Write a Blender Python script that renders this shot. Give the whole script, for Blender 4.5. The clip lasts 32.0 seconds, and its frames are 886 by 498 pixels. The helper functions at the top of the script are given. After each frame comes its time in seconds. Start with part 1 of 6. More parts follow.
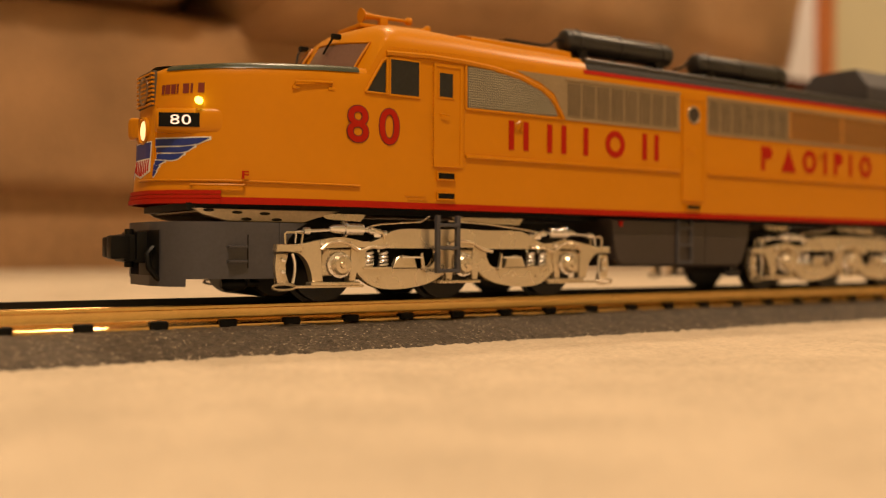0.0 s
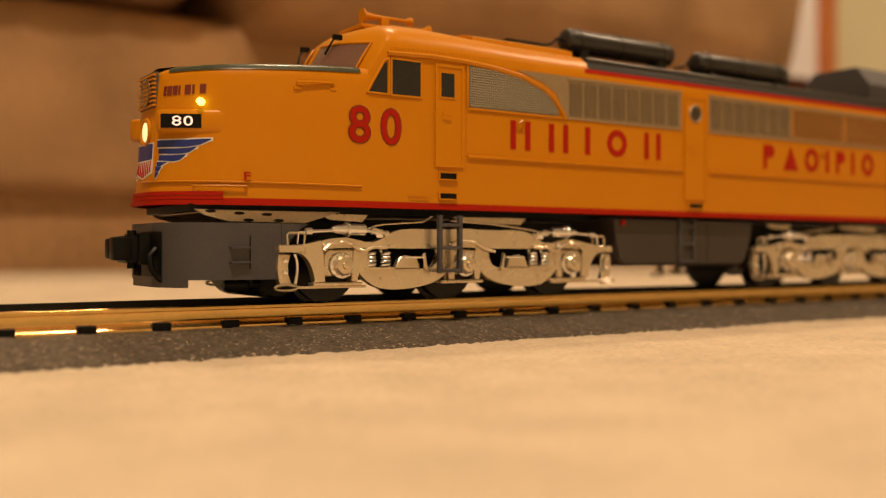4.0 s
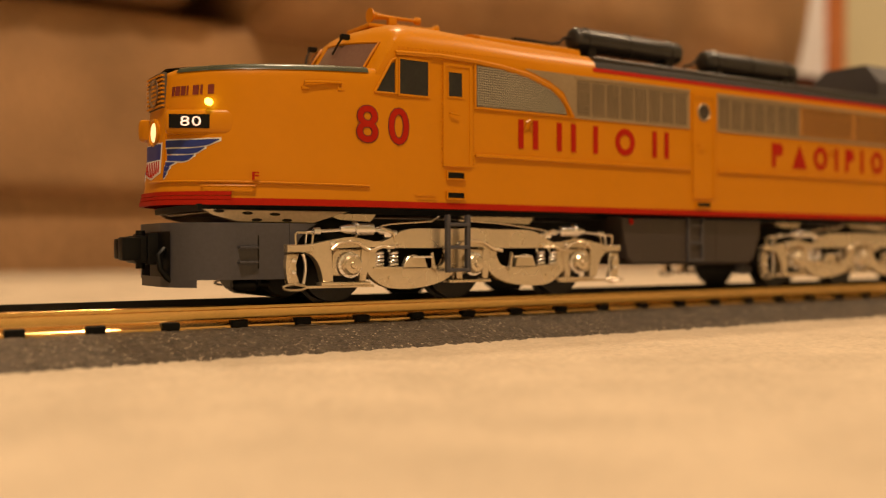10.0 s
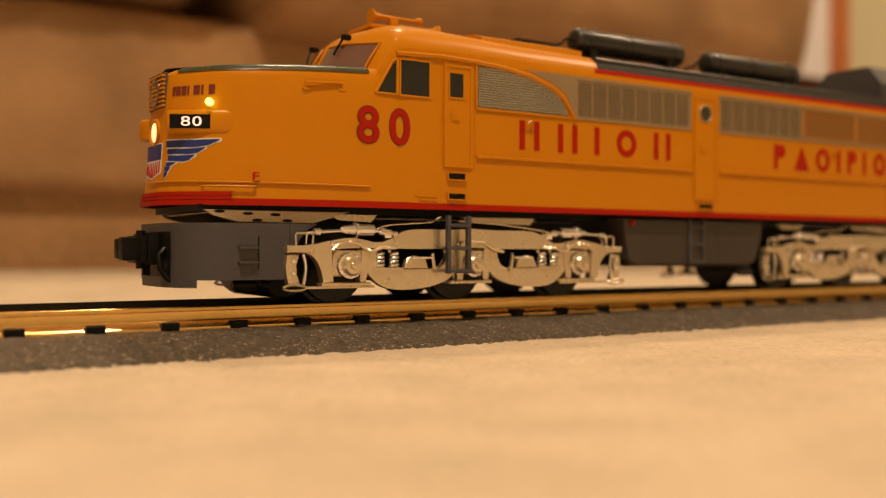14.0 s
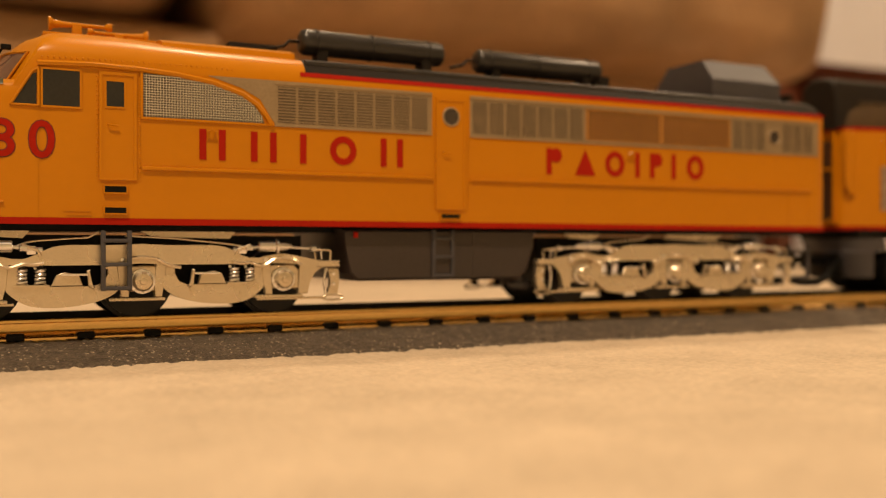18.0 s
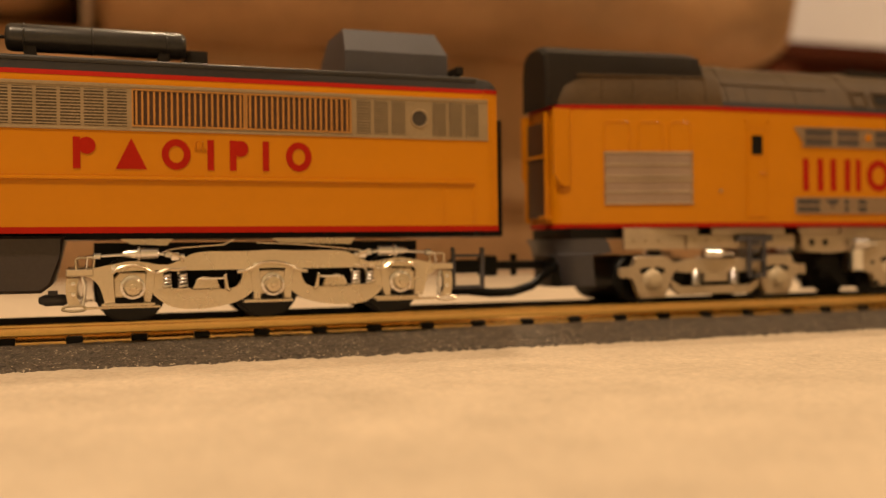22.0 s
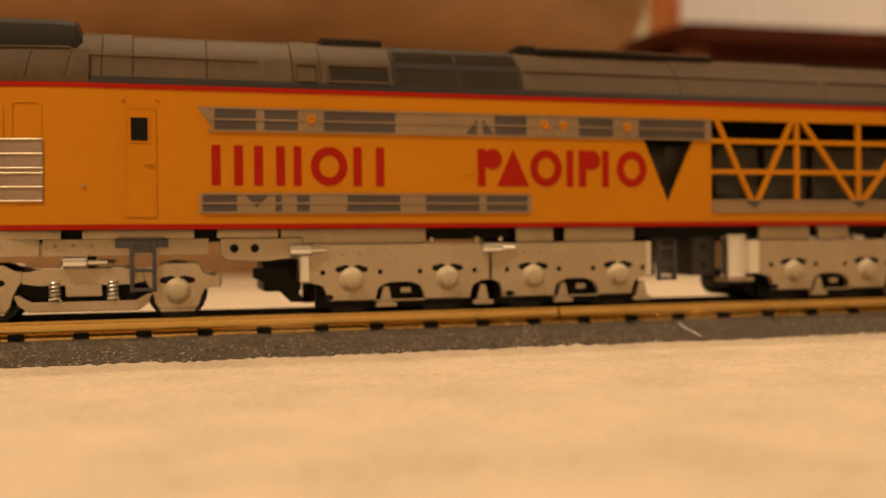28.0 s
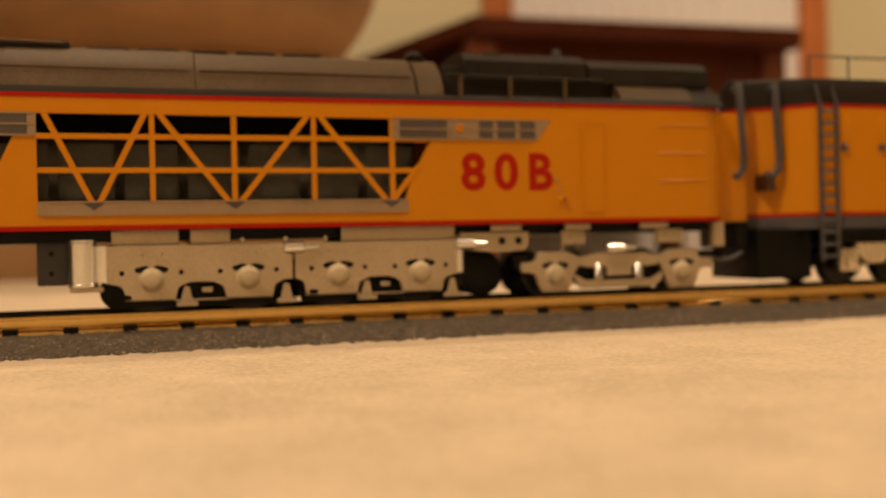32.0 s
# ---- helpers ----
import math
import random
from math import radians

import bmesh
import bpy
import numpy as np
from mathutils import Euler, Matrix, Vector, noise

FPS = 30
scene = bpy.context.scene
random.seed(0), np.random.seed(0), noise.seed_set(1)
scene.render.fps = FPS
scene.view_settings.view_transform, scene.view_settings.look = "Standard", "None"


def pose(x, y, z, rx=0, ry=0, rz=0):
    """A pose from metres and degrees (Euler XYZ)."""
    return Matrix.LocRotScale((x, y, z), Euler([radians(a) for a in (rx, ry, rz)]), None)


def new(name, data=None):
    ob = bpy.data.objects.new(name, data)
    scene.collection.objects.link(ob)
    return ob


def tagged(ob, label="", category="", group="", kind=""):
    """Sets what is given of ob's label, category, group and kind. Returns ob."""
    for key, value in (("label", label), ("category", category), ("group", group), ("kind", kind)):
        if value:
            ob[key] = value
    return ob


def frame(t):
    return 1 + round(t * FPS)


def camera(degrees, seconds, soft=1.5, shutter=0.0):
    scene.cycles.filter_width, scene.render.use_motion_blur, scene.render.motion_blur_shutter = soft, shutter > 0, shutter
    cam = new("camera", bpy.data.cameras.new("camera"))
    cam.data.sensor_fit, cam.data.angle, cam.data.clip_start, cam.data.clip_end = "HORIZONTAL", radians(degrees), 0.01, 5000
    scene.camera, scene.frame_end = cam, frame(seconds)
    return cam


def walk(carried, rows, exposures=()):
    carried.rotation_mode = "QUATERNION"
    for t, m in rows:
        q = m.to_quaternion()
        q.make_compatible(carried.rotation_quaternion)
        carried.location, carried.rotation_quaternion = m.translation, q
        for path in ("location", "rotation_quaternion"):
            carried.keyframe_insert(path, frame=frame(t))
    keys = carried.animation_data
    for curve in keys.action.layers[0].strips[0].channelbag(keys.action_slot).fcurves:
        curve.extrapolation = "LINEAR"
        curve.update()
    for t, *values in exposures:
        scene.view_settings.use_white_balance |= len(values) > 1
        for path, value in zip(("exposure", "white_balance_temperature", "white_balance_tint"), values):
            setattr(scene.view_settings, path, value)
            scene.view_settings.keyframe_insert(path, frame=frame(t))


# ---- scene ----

# All train sizes below are full-size metres, built at a scale of 1:48.
K = 1.0 / 48.0
HALF = 1.6      # half width of the lead engine
HALF_B = 1.38   # half width of the turbine unit
GROUND = -0.70  # carpet, below the top of the rail

# ---- camera ----
cam = camera(48.80, 32.0, 1.2)
cam.data.dof.use_dof = True
cam.data.dof.focus_distance = 0.318
cam.data.dof.aperture_fstop = 6.5

PATH = [
    (0, -7.181, -15.179, 0.789, -33.771, 0.045, 0.313),
    (1.5, -7.181, -15.179, 0.789, -33.771, 0.052, 0.315),
    (2, -7.181, -15.179, 0.789, -33.779, 0.049, 0.001),
    (2.5, -7.181, -15.179, 0.789, -33.726, 0.038, -0.052),
    (3, -7.181, -15.179, 0.789, -33.598, 0.064, 0.107),
    (3.5, -7.181, -15.179, 0.789, -33.637, 0.045, 0.044),
    (5.5, -7.181, -15.179, 0.789, -33.639, 0.042, 0.067),
    (7.1, -7.181, -15.179, 0.789, -33.635, 0.049, 0.014),
    (7.5, -7.181, -15.179, 0.789, -33.140, 0.043, 0.016),
    (8, -7.181, -15.179, 0.789, -33.105, 0.034, -0.016),
    (8.5, -7.181, -15.179, 0.789, -33.151, 0.012, -0.078),
    (10, -7.181, -15.179, 0.789, -33.172, 0.008, -0.077),
    (10.5, -7.181, -15.179, 0.789, -33.179, -0.002, 0.051),
    (11.5, -7.181, -15.179, 0.789, -33.179, -0.002, 0.051),
    (12, -7.181, -15.179, 0.789, -33.154, -0.003, -0.007),
    (13, -7.181, -15.179, 0.789, -33.179, 0.005, 0.002),
    (13.7, -7.181, -15.179, 0.789, -33.175, -0.001, 0.053),
    (15.5, -5.644, -15.726, 1.120, -31.015, 0.054, 0.425),
    (16, -4.699, -16.232, 1.210, -31.074, -0.167, 0.062),
    (16.5, -3.785, -16.698, 1.238, -30.178, -0.212, 0.132),
    (17, -2.971, -17.044, 1.179, -28.924, -0.164, -0.039),
    (17.5, -1.824, -17.348, 1.128, -27.565, -0.166, -0.016),
    (18, -0.358, -17.910, 1.106, -26.547, -0.151, -0.026),
    (18.5, 0.676, -17.934, 1.143, -25.722, -0.037, -0.151),
    (19, 1.909, -18.114, 1.067, -24.692, 0.403, -0.323),
    (19.5, 2.984, -18.377, 1.184, -22.531, 0.067, -0.286),
    (20, 4.044, -18.506, 1.168, -21.321, 0.123, -0.450),
    (20.5, 5.627, -18.577, 1.156, -21.859, 0.179, -0.514),
    (21, 7.040, -18.594, 1.171, -22.976, 0.027, -0.902),
    (21.5, 8.798, -18.555, 1.177, -22.216, 0.016, -0.501),
    (22, 10.253, -18.796, 1.122, -20.090, 0.002, -0.704),
    (22.5, 11.699, -18.742, 1.202, -19.538, 0.028, -0.541),
    (23, 13.933, -18.914, 1.185, -21.067, -0.185, -0.662),
    (23.5, 14.808, -19.025, 1.142, -19.185, -0.020, -0.955),
    (24, 15.490, -19.188, 1.078, -18.898, -0.108, -1.209),
    (24.5, 15.500, -19.043, 1.101, -17.653, -0.079, -1.351),
    (26.5, 19.977, -18.604, 1.128, -18.124, 0.028, -0.578),
    (27, 21.526, -18.897, 1.128, -16.670, 0.024, -0.924),
    (27.5, 23.239, -19.233, 1.064, -15.564, -0.019, -0.861),
    (28, 24.465, -19.285, 1.153, -15.182, -0.119, -0.657),
    (28.5, 26.738, -19.650, 1.138, -14.155, -0.127, -0.775),
    (29, 27.394, -19.586, 1.204, -15.609, -0.003, -0.825),
    (29.5, 30.173, -20.133, 1.151, -14.918, 0.010, -0.653),
    (30, 32.017, -20.287, 1.121, -14.461, 0.106, -0.827),
    (30.5, 33.325, -20.065, 1.170, -15.451, 0.033, -1.119),
    (31, 34.829, -20.309, 1.138, -13.846, -0.034, -1.204),
    (31.5, 35.957, -20.416, 1.102, -13.749, 0.003, -0.963),
    (32, 37.048, -20.616, 1.100, -16.552, -0.212, -1.261),
]


def eye_pose(x, y, z, yaw, pitch, roll):
    m = pose(0, 0, 0, 90 + pitch, 0, yaw) @ pose(0, 0, 0, 0, 0, roll)
    return Matrix.Translation((x * K, y * K, z * K)) @ m


walk(cam, [(t, eye_pose(x, y, z, a, b, c)) for t, x, y, z, a, b, c in PATH], exposures=[(0, 0.21), (32, 0.21)])

# ---- light ----
world = bpy.data.worlds.new("room_air")
world.use_nodes = True
world.node_tree.nodes["Background"].inputs[0].default_value = (1.0, 0.72, 0.46, 1)
world.node_tree.nodes["Background"].inputs[1].default_value = 0.01
scene.world = world


def room_lamp(name, x, y, z, size, watts, colour=(1.0, 0.72, 0.45)):
    data = bpy.data.lights.new(name, "AREA")
    data.shape, data.size, data.energy, data.color = "DISK", size, watts, colour
    ob = new(name, data)
    ob.matrix_world = pose(x, y, z)
    return ob


# lamps out of view; the second is added to brighten the door wall
room_lamp("unseen_ceiling_glow", -0.6, -1.05, 2.36, 0.24, 52)
room_lamp("unseen_ceiling_glow", 2.1, -0.3, 2.36, 0.24, 27)
room_lamp("unseen_ceiling_glow", 0.62, 1.0, 2.36, 0.22, 20)


# ---- materials ----
def ramp(nt, stops):
    r = nt.nodes.new("ShaderNodeValToRGB")
    while len(r.color_ramp.elements) < len(stops):
        r.color_ramp.elements.new(0.5)
    for e, (p, c) in zip(r.color_ramp.elements, stops):
        e.position, e.color = p, (*c, 1)
    return r


def material(name, colour, rough=0.5, metal=0.0, vary=0.12, grain=900.0, bump=0.05, stain=60.0, coat=0.0, glow=0.0, tint=None, depth=0.0002, spec=0.5):
    """Paint, plastic or metal: fine grain and broad stains over one colour, with a little relief."""
    m = bpy.data.materials.new(name)
    m.use_nodes = True
    nt = m.node_tree
    b = nt.nodes["Principled BSDF"]
    tc = nt.nodes.new("ShaderNodeTexCoord")
    fine = nt.nodes.new("ShaderNodeTexNoise")
    fine.inputs["Scale"].default_value, fine.inputs["Detail"].default_value = grain, 4
    wide = nt.nodes.new("ShaderNodeTexNoise")
    wide.inputs["Scale"].default_value, wide.inputs["Detail"].default_value = stain, 5
    for n in (fine, wide):
        nt.links.new(tc.outputs["Object"], n.inputs["Vector"])
    add = nt.nodes.new("ShaderNodeMath")
    add.operation = "ADD"
    nt.links.new(fine.outputs["Fac"], add.inputs[0])
    nt.links.new(wide.outputs["Fac"], add.inputs[1])
    half = nt.nodes.new("ShaderNodeMath")
    half.operation = "MULTIPLY"
    half.inputs[1].default_value = 0.5
    nt.links.new(add.outputs[0], half.inputs[0])
    dark = tuple(c * (1 - vary) for c in colour)
    light = tint or tuple(min(1.0, c * (1 + vary)) for c in colour)
    r = ramp(nt, [(0.35, dark), (0.65, light)])
    nt.links.new(half.outputs[0], r.inputs[0])
    nt.links.new(r.outputs[0], b.inputs["Base Color"])
    mr = nt.nodes.new("ShaderNodeMapRange")
    mr.inputs["To Min"].default_value, mr.inputs["To Max"].default_value = max(0.02, rough - 0.08), min(1.0, rough + 0.08)
    nt.links.new(wide.outputs["Fac"], mr.inputs["Value"])
    nt.links.new(mr.outputs[0], b.inputs["Roughness"])
    b.inputs["Metallic"].default_value = metal
    b.inputs["Coat Weight"].default_value = coat
    b.inputs["Specular IOR Level"].default_value = spec
    if bump:
        bp = nt.nodes.new("ShaderNodeBump")
        bp.inputs["Strength"].default_value, bp.inputs["Distance"].default_value = bump, depth
        nt.links.new(fine.outputs["Fac"], bp.inputs["Height"])
        nt.links.new(bp.outputs[0], b.inputs["Normal"])
    if glow:
        b.inputs["Emission Color"].default_value = (*colour, 1)
        b.inputs["Emission Strength"].default_value = glow
    return m


YELLOW = material("yellow_paint", (0.572, 0.212, 0.002), 0.33, vary=0.022, grain=300, bump=0.0, spec=0.27)
RED = material("red_paint", (0.38, 0.016, 0.006), 0.5, vary=0.08, spec=0.08)
ROOF = material("roof_grey_paint", (0.019, 0.015, 0.012), 0.55, vary=0.18, spec=0.14)
ROOF_PALE = material("weathered_grey_paint", (0.080, 0.052, 0.028), 0.55, vary=0.2, spec=0.12)
GREY = material("grey_paint", (0.058, 0.056, 0.068), 0.5, vary=0.12)
TAN_SILVER = material("dull_warm_silver", (0.50, 0.41, 0.30), 0.4, metal=0.6, vary=0.12)
CAP = material("dull_cream_metal", (0.52, 0.43, 0.30), 0.55, metal=0.2, vary=0.1, spec=0.3)
SILVER = material("silver_paint", (0.70, 0.60, 0.455), 0.27, metal=0.8, vary=0.06, bump=0.02)
BRIGHT = material("polished_silver", (0.90, 0.88, 0.88), 0.22, metal=0.95, vary=0.05)
GRILLE = material("grille_silver", (0.37, 0.28, 0.175), 0.42, metal=0.45, vary=0.12)
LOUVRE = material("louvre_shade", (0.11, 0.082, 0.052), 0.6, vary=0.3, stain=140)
SHADE = material("grille_shade", (0.09, 0.075, 0.055), 0.6, vary=0.2)
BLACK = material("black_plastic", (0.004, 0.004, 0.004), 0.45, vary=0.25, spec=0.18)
WHEEL = material("blackened_steel", (0.010, 0.009, 0.009), 0.35, metal=0.15, vary=0.25, spec=0.35)
BRASS = material("rail_brass", (0.80, 0.53, 0.20), 0.21, metal=0.92, vary=0.08, grain=500, bump=0.02)
PORTHOLE = material("smoky_porthole_glass", (0.055, 0.043, 0.036), 0.12, vary=0.2, bump=0.0)
PANE = material("dark_glass", (0.02, 0.02, 0.02), 0.06, vary=0.2, bump=0.0)
BLUE = material("blue_print", (0.012, 0.03, 0.22), 0.4, vary=0.1)
WHITE = material("white_print", (0.72, 0.72, 0.72), 0.4, vary=0.05)
NUMERAL = material("lit_numeral", (1.0, 0.74, 0.60), 0.5, vary=0.01, glow=0.7)
HEADLIGHT = material("lit_headlight", (1.0, 0.66, 0.30), 0.3, vary=0.03, glow=1.1)
MARKER = material("lit_marker", (0.85, 1.0, 0.12), 0.3, vary=0.02, glow=3.5)
GREEN = material("dark_green_paint", (0.045, 0.055, 0.035), 0.3, vary=0.15)
TURBINE = material("dark_machinery", (0.045, 0.045, 0.04), 0.5, vary=0.35, stain=120)


def foam_material():
    """Dark grey foam roadbed with pale specks; their glitter is put in as pale colour."""
    m = material("foam_roadbed", (0.105, 0.082, 0.060), 0.5, vary=0.55, grain=850, bump=1.0, stain=300, depth=0.0022, spec=0.45)
    nt = m.node_tree
    b = nt.nodes["Principled BSDF"]
    tc = nt.nodes.new("ShaderNodeTexCoord")
    vor = nt.nodes.new("ShaderNodeTexVoronoi")
    vor.inputs["Scale"].default_value = 1600
    nt.links.new(tc.outputs["Object"], vor.inputs["Vector"])
    speck = ramp(nt, [(0.0, (1, 1, 1)), (0.075, (0, 0, 0))])
    sep = nt.nodes.new("ShaderNodeSeparateColor")
    nt.links.new(vor.outputs["Color"], sep.inputs[0])
    nt.links.new(sep.outputs[0], speck.inputs[0])
    mix = nt.nodes.new("ShaderNodeMix")
    mix.data_type = "RGBA"
    base = b.inputs["Base Color"].links[0].from_socket
    nt.links.new(speck.outputs[0], mix.inputs["Factor"])
    nt.links.new(base, mix.inputs["A"])
    mix.inputs["B"].default_value = (0.62, 0.51, 0.38, 1)
    nt.links.new(mix.outputs["Result"], b.inputs["Base Color"])
    return m


FOAM = foam_material()
CARPET = material("beige_carpet", (0.575, 0.48, 0.365), 0.95, vary=0.13, grain=420, bump=0.4, stain=40, depth=0.0012, spec=0.0)
# broad mottling also puts the folds' light and shade into the colour
LEATHER = material("brown_leather", (0.37, 0.213, 0.103), 0.5, vary=0.32, grain=260, bump=0.3, stain=9, depth=0.0015)
WALL = material("cream_wall_paint", (0.64, 0.60, 0.43), 0.8, vary=0.05, grain=200, bump=0.1, stain=3)
CEIL = material("white_ceiling_paint", (0.66, 0.63, 0.58), 0.9, vary=0.04, grain=150, bump=0.2, stain=3)
WOOD = material("mahogany_wood", (0.060, 0.0125, 0.005), 0.5, vary=0.3, grain=120, bump=0.08, stain=12, spec=0.15)
# redder than the mahogany, for the orange light on the table leg
LEG_WOOD = material("lit_table_wood", (0.12, 0.028, 0.012), 0.4, vary=0.2, grain=120, bump=0.08, stain=12)
ORANGE_WOOD = material("orange_stained_wood", (0.50, 0.165, 0.05), 0.4, vary=0.15, grain=120, bump=0.08, stain=12)
LINEN = material("white_painted_wood", (0.85, 0.84, 0.92), 0.7, vary=0.05, grain=200, bump=0.1, stain=6)

# ---- builders ----
ORIGIN = {}


def thing(name, x, y, z, label, category, group="", kind=""):
    """An empty at the base of a thing; its parts are given in full-size metres of the plan."""
    ob = new(name)
    ob.location = (x * K, y * K, z * K)
    ORIGIN[ob] = Vector((x, y, z))
    return tagged(ob, label, category, group, kind)


def to_mesh(bm, material_, origin, name, sharp=35):
    for v in bm.verts:
        v.co = (v.co - origin) * K
    bmesh.ops.recalc_face_normals(bm, faces=bm.faces)
    me = bpy.data.meshes.new(name)
    bm.to_mesh(me)
    bm.free()
    me.materials.append(material_)
    me.shade_smooth()
    me.set_sharp_from_angle(angle=radians(sharp))
    return me


def part(name, bm, material_, parent, label="", sharp=35):
    origin = ORIGIN[parent]
    ob = new(name, to_mesh(bm, material_, origin, name, sharp))
    ob.parent = parent
    ORIGIN[ob] = origin
    return tagged(ob, label)


def single(name, bm, material_, label, category, kind="", x=0, y=0, z=0, sharp=35):
    """A thing of one mesh."""
    origin = Vector((x, y, z))
    ob = new(name, to_mesh(bm, material_, origin, name, sharp))
    ob.location = origin * K
    ORIGIN[ob] = origin
    return tagged(ob, label, category, kind=kind)


def again(ob, parent, dx=0, dy=0, dz=0, flip=False):
    """One more part on the same mesh, moved along; flip: turned half round."""
    o = new(ob.name.split(".")[0], ob.data)
    o.parent = parent
    ORIGIN[o] = ORIGIN[parent]
    o.matrix_basis = Matrix.Translation((dx * K, dy * K, dz * K)) @ (pose(0, 0, 0, 0, 0, 180) if flip else Matrix())
    return o


def B():
    return bmesh.new()


def box(bm, x0, x1, y0, y1, z0, z1, r=0.0, seg=2):
    p = [(x, y, z) for x in (x0, x1) for y in (y0, y1) for z in (z0, z1)]
    v = [bm.verts.new(c) for c in p]
    f = [bm.faces.new([v[i] for i in q]) for q in ((0, 1, 3, 2), (4, 6, 7, 5), (0, 4, 5, 1), (2, 3, 7, 6), (0, 2, 6, 4), (1, 5, 7, 3))]
    if r:
        e = list({e for a in f for e in a.edges})
        bmesh.ops.bevel(bm, geom=e, offset=r, segments=seg, affect="EDGES", profile=0.6)
    return bm


def plate(bm, pts, y0, y1, r=0.0):
    """A flat plate with the outline pts (x, z), from y0 to y1."""
    a = [bm.verts.new((x, y0, z)) for x, z in pts]
    b = [bm.verts.new((x, y1, z)) for x, z in pts]
    n = len(pts)
    f = [bm.faces.new(a), bm.faces.new(b[::-1])]
    f += [bm.faces.new((a[i], b[i], b[(i + 1) % n], a[(i + 1) % n])) for i in range(n)]
    if r:
        e = list({e for q in f[:2] for e in q.edges})
        bmesh.ops.bevel(bm, geom=e, offset=r, segments=1, affect="EDGES")
    return bm


def rod(bm, a, b, r, seg=12, r2=None):
    a, b = Vector(a), Vector(b)
    d = (b - a).normalized()
    u = d.orthogonal().normalized()
    w = d.cross(u)
    rings = []
    for c, q in ((a, r), (b, r if r2 is None else r2)):
        rings.append([bm.verts.new(c + (u * math.cos(t) + w * math.sin(t)) * q) for t in [2 * math.pi * i / seg for i in range(seg)]])
    for i in range(seg):
        bm.faces.new((rings[0][i], rings[0][(i + 1) % seg], rings[1][(i + 1) % seg], rings[1][i]))
    bm.faces.new(rings[0][::-1])
    bm.faces.new(rings[1])
    return bm


def turned(bm, a, axis, prof, seg=20):
    """A turned body: prof lists (distance along the axis from a, radius)."""
    a, d = Vector(a), Vector(axis).normalized()
    u = d.orthogonal().normalized()
    w = d.cross(u)
    rings = [[bm.verts.new(a + d * s + (u * math.cos(t) + w * math.sin(t)) * max(q, 0.0005)) for t in [2 * math.pi * i / seg for i in range(seg)]] for s, q in prof]
    for p, q in zip(rings, rings[1:]):
        for i in range(seg):
            bm.faces.new((p[i], p[(i + 1) % seg], q[(i + 1) % seg], q[i]))
    bm.faces.new(rings[0][::-1])
    bm.faces.new(rings[-1])
    return bm


def pipe(bm, pts, r, seg=8):
    pts = [Vector(p) for p in pts]
    rings = []
    u = None
    for i, p in enumerate(pts):
        d = (pts[min(i + 1, len(pts) - 1)] - pts[max(i - 1, 0)]).normalized()
        u = (d.orthogonal() if u is None else u - d * u.dot(d)).normalized()
        w = d.cross(u)
        rings.append([bm.verts.new(p + (u * math.cos(t) + w * math.sin(t)) * r) for t in [2 * math.pi * k / seg for k in range(seg)]])
    for p, q in zip(rings, rings[1:]):
        for i in range(seg):
            bm.faces.new((p[i], p[(i + 1) % seg], q[(i + 1) % seg], q[i]))
    bm.faces.new(rings[0][::-1])
    bm.faces.new(rings[-1])
    return bm


def skin(bm, rows, close=False):
    """A sheet over rows of points."""
    g = [[bm.verts.new(p) for p in row] for row in rows]
    for a, b in zip(g, g[1:]):
        n = len(a)
        for i in range(n if close else n - 1):
            bm.faces.new((a[i], a[(i + 1) % n], b[(i + 1) % n], b[i]))
    return g


def numeral(text, parent, material_, x0, x1, z0, z1, y, thick=0.012, weight=0.0, angle=0.0, name="numeral"):
    """Characters of the built-in font, stretched to a box on the near side of a thing."""
    cu = bpy.data.curves.new("numeral_curve", "FONT")
    cu.body, cu.extrude, cu.offset, cu.resolution_u = text, 0.02, weight, 4
    tmp = new("numeral_tmp", cu)
    me = bpy.data.meshes.new_from_object(tmp.evaluated_get(bpy.context.evaluated_depsgraph_get()))
    bpy.data.objects.remove(tmp)
    co = np.array([v.co[:] for v in me.vertices])
    lo, hi = co.min(0), co.max(0)
    o = ORIGIN[parent]
    ca, sa = math.cos(radians(angle)), math.sin(radians(angle))
    for v in me.vertices:
        u = (v.co.x - lo[0]) / (hi[0] - lo[0]) * (x1 - x0)
        d = -(v.co.z - lo[2]) / (hi[2] - lo[2]) * thick
        p = Vector((x0 + u * ca + d * -sa, y - u * -sa + d * ca, z0 + (v.co.y - lo[1]) / (hi[1] - lo[1]) * (z1 - z0)))
        v.co = (p - o) * K
    me.materials.clear()
    me.materials.append(material_)
    ob = new(name, me)
    ob.parent = parent
    ORIGIN[ob] = o
    return ob

# ---- the room ----
def slab(name, x0, x1, y0, y1, z0, z1, mat, label, category):
    """A piece of the setting, in true metres."""
    return single(name, box(B(), x0 / K, x1 / K, y0 / K, y1 / K, z0 / K, z1 / K), mat, label, category, "structure")


ZF = GROUND * K
slab("floor", -3.2, 4.2, -3.2, 2.4, ZF - 0.12, ZF - 0.004, CARPET, "beige wall-to-wall carpet underlay and floor", "floor")
slab("wall_north", -3.2, 4.2, 2.4, 2.52, ZF, ZF + 2.45, WALL, "plain cream painted wall behind the sofa", "wall")
slab("wall_south", -3.2, 4.2, -3.32, -3.2, ZF, ZF + 2.45, WALL, "plain cream painted wall", "wall")
slab("wall_west", -3.32, -3.2, -3.32, 2.52, ZF, ZF + 2.45, WALL, "plain cream painted wall", "wall")
slab("wall_east", 4.2, 4.32, -3.32, 2.52, ZF, ZF + 2.45, WALL, "plain cream painted wall", "wall")
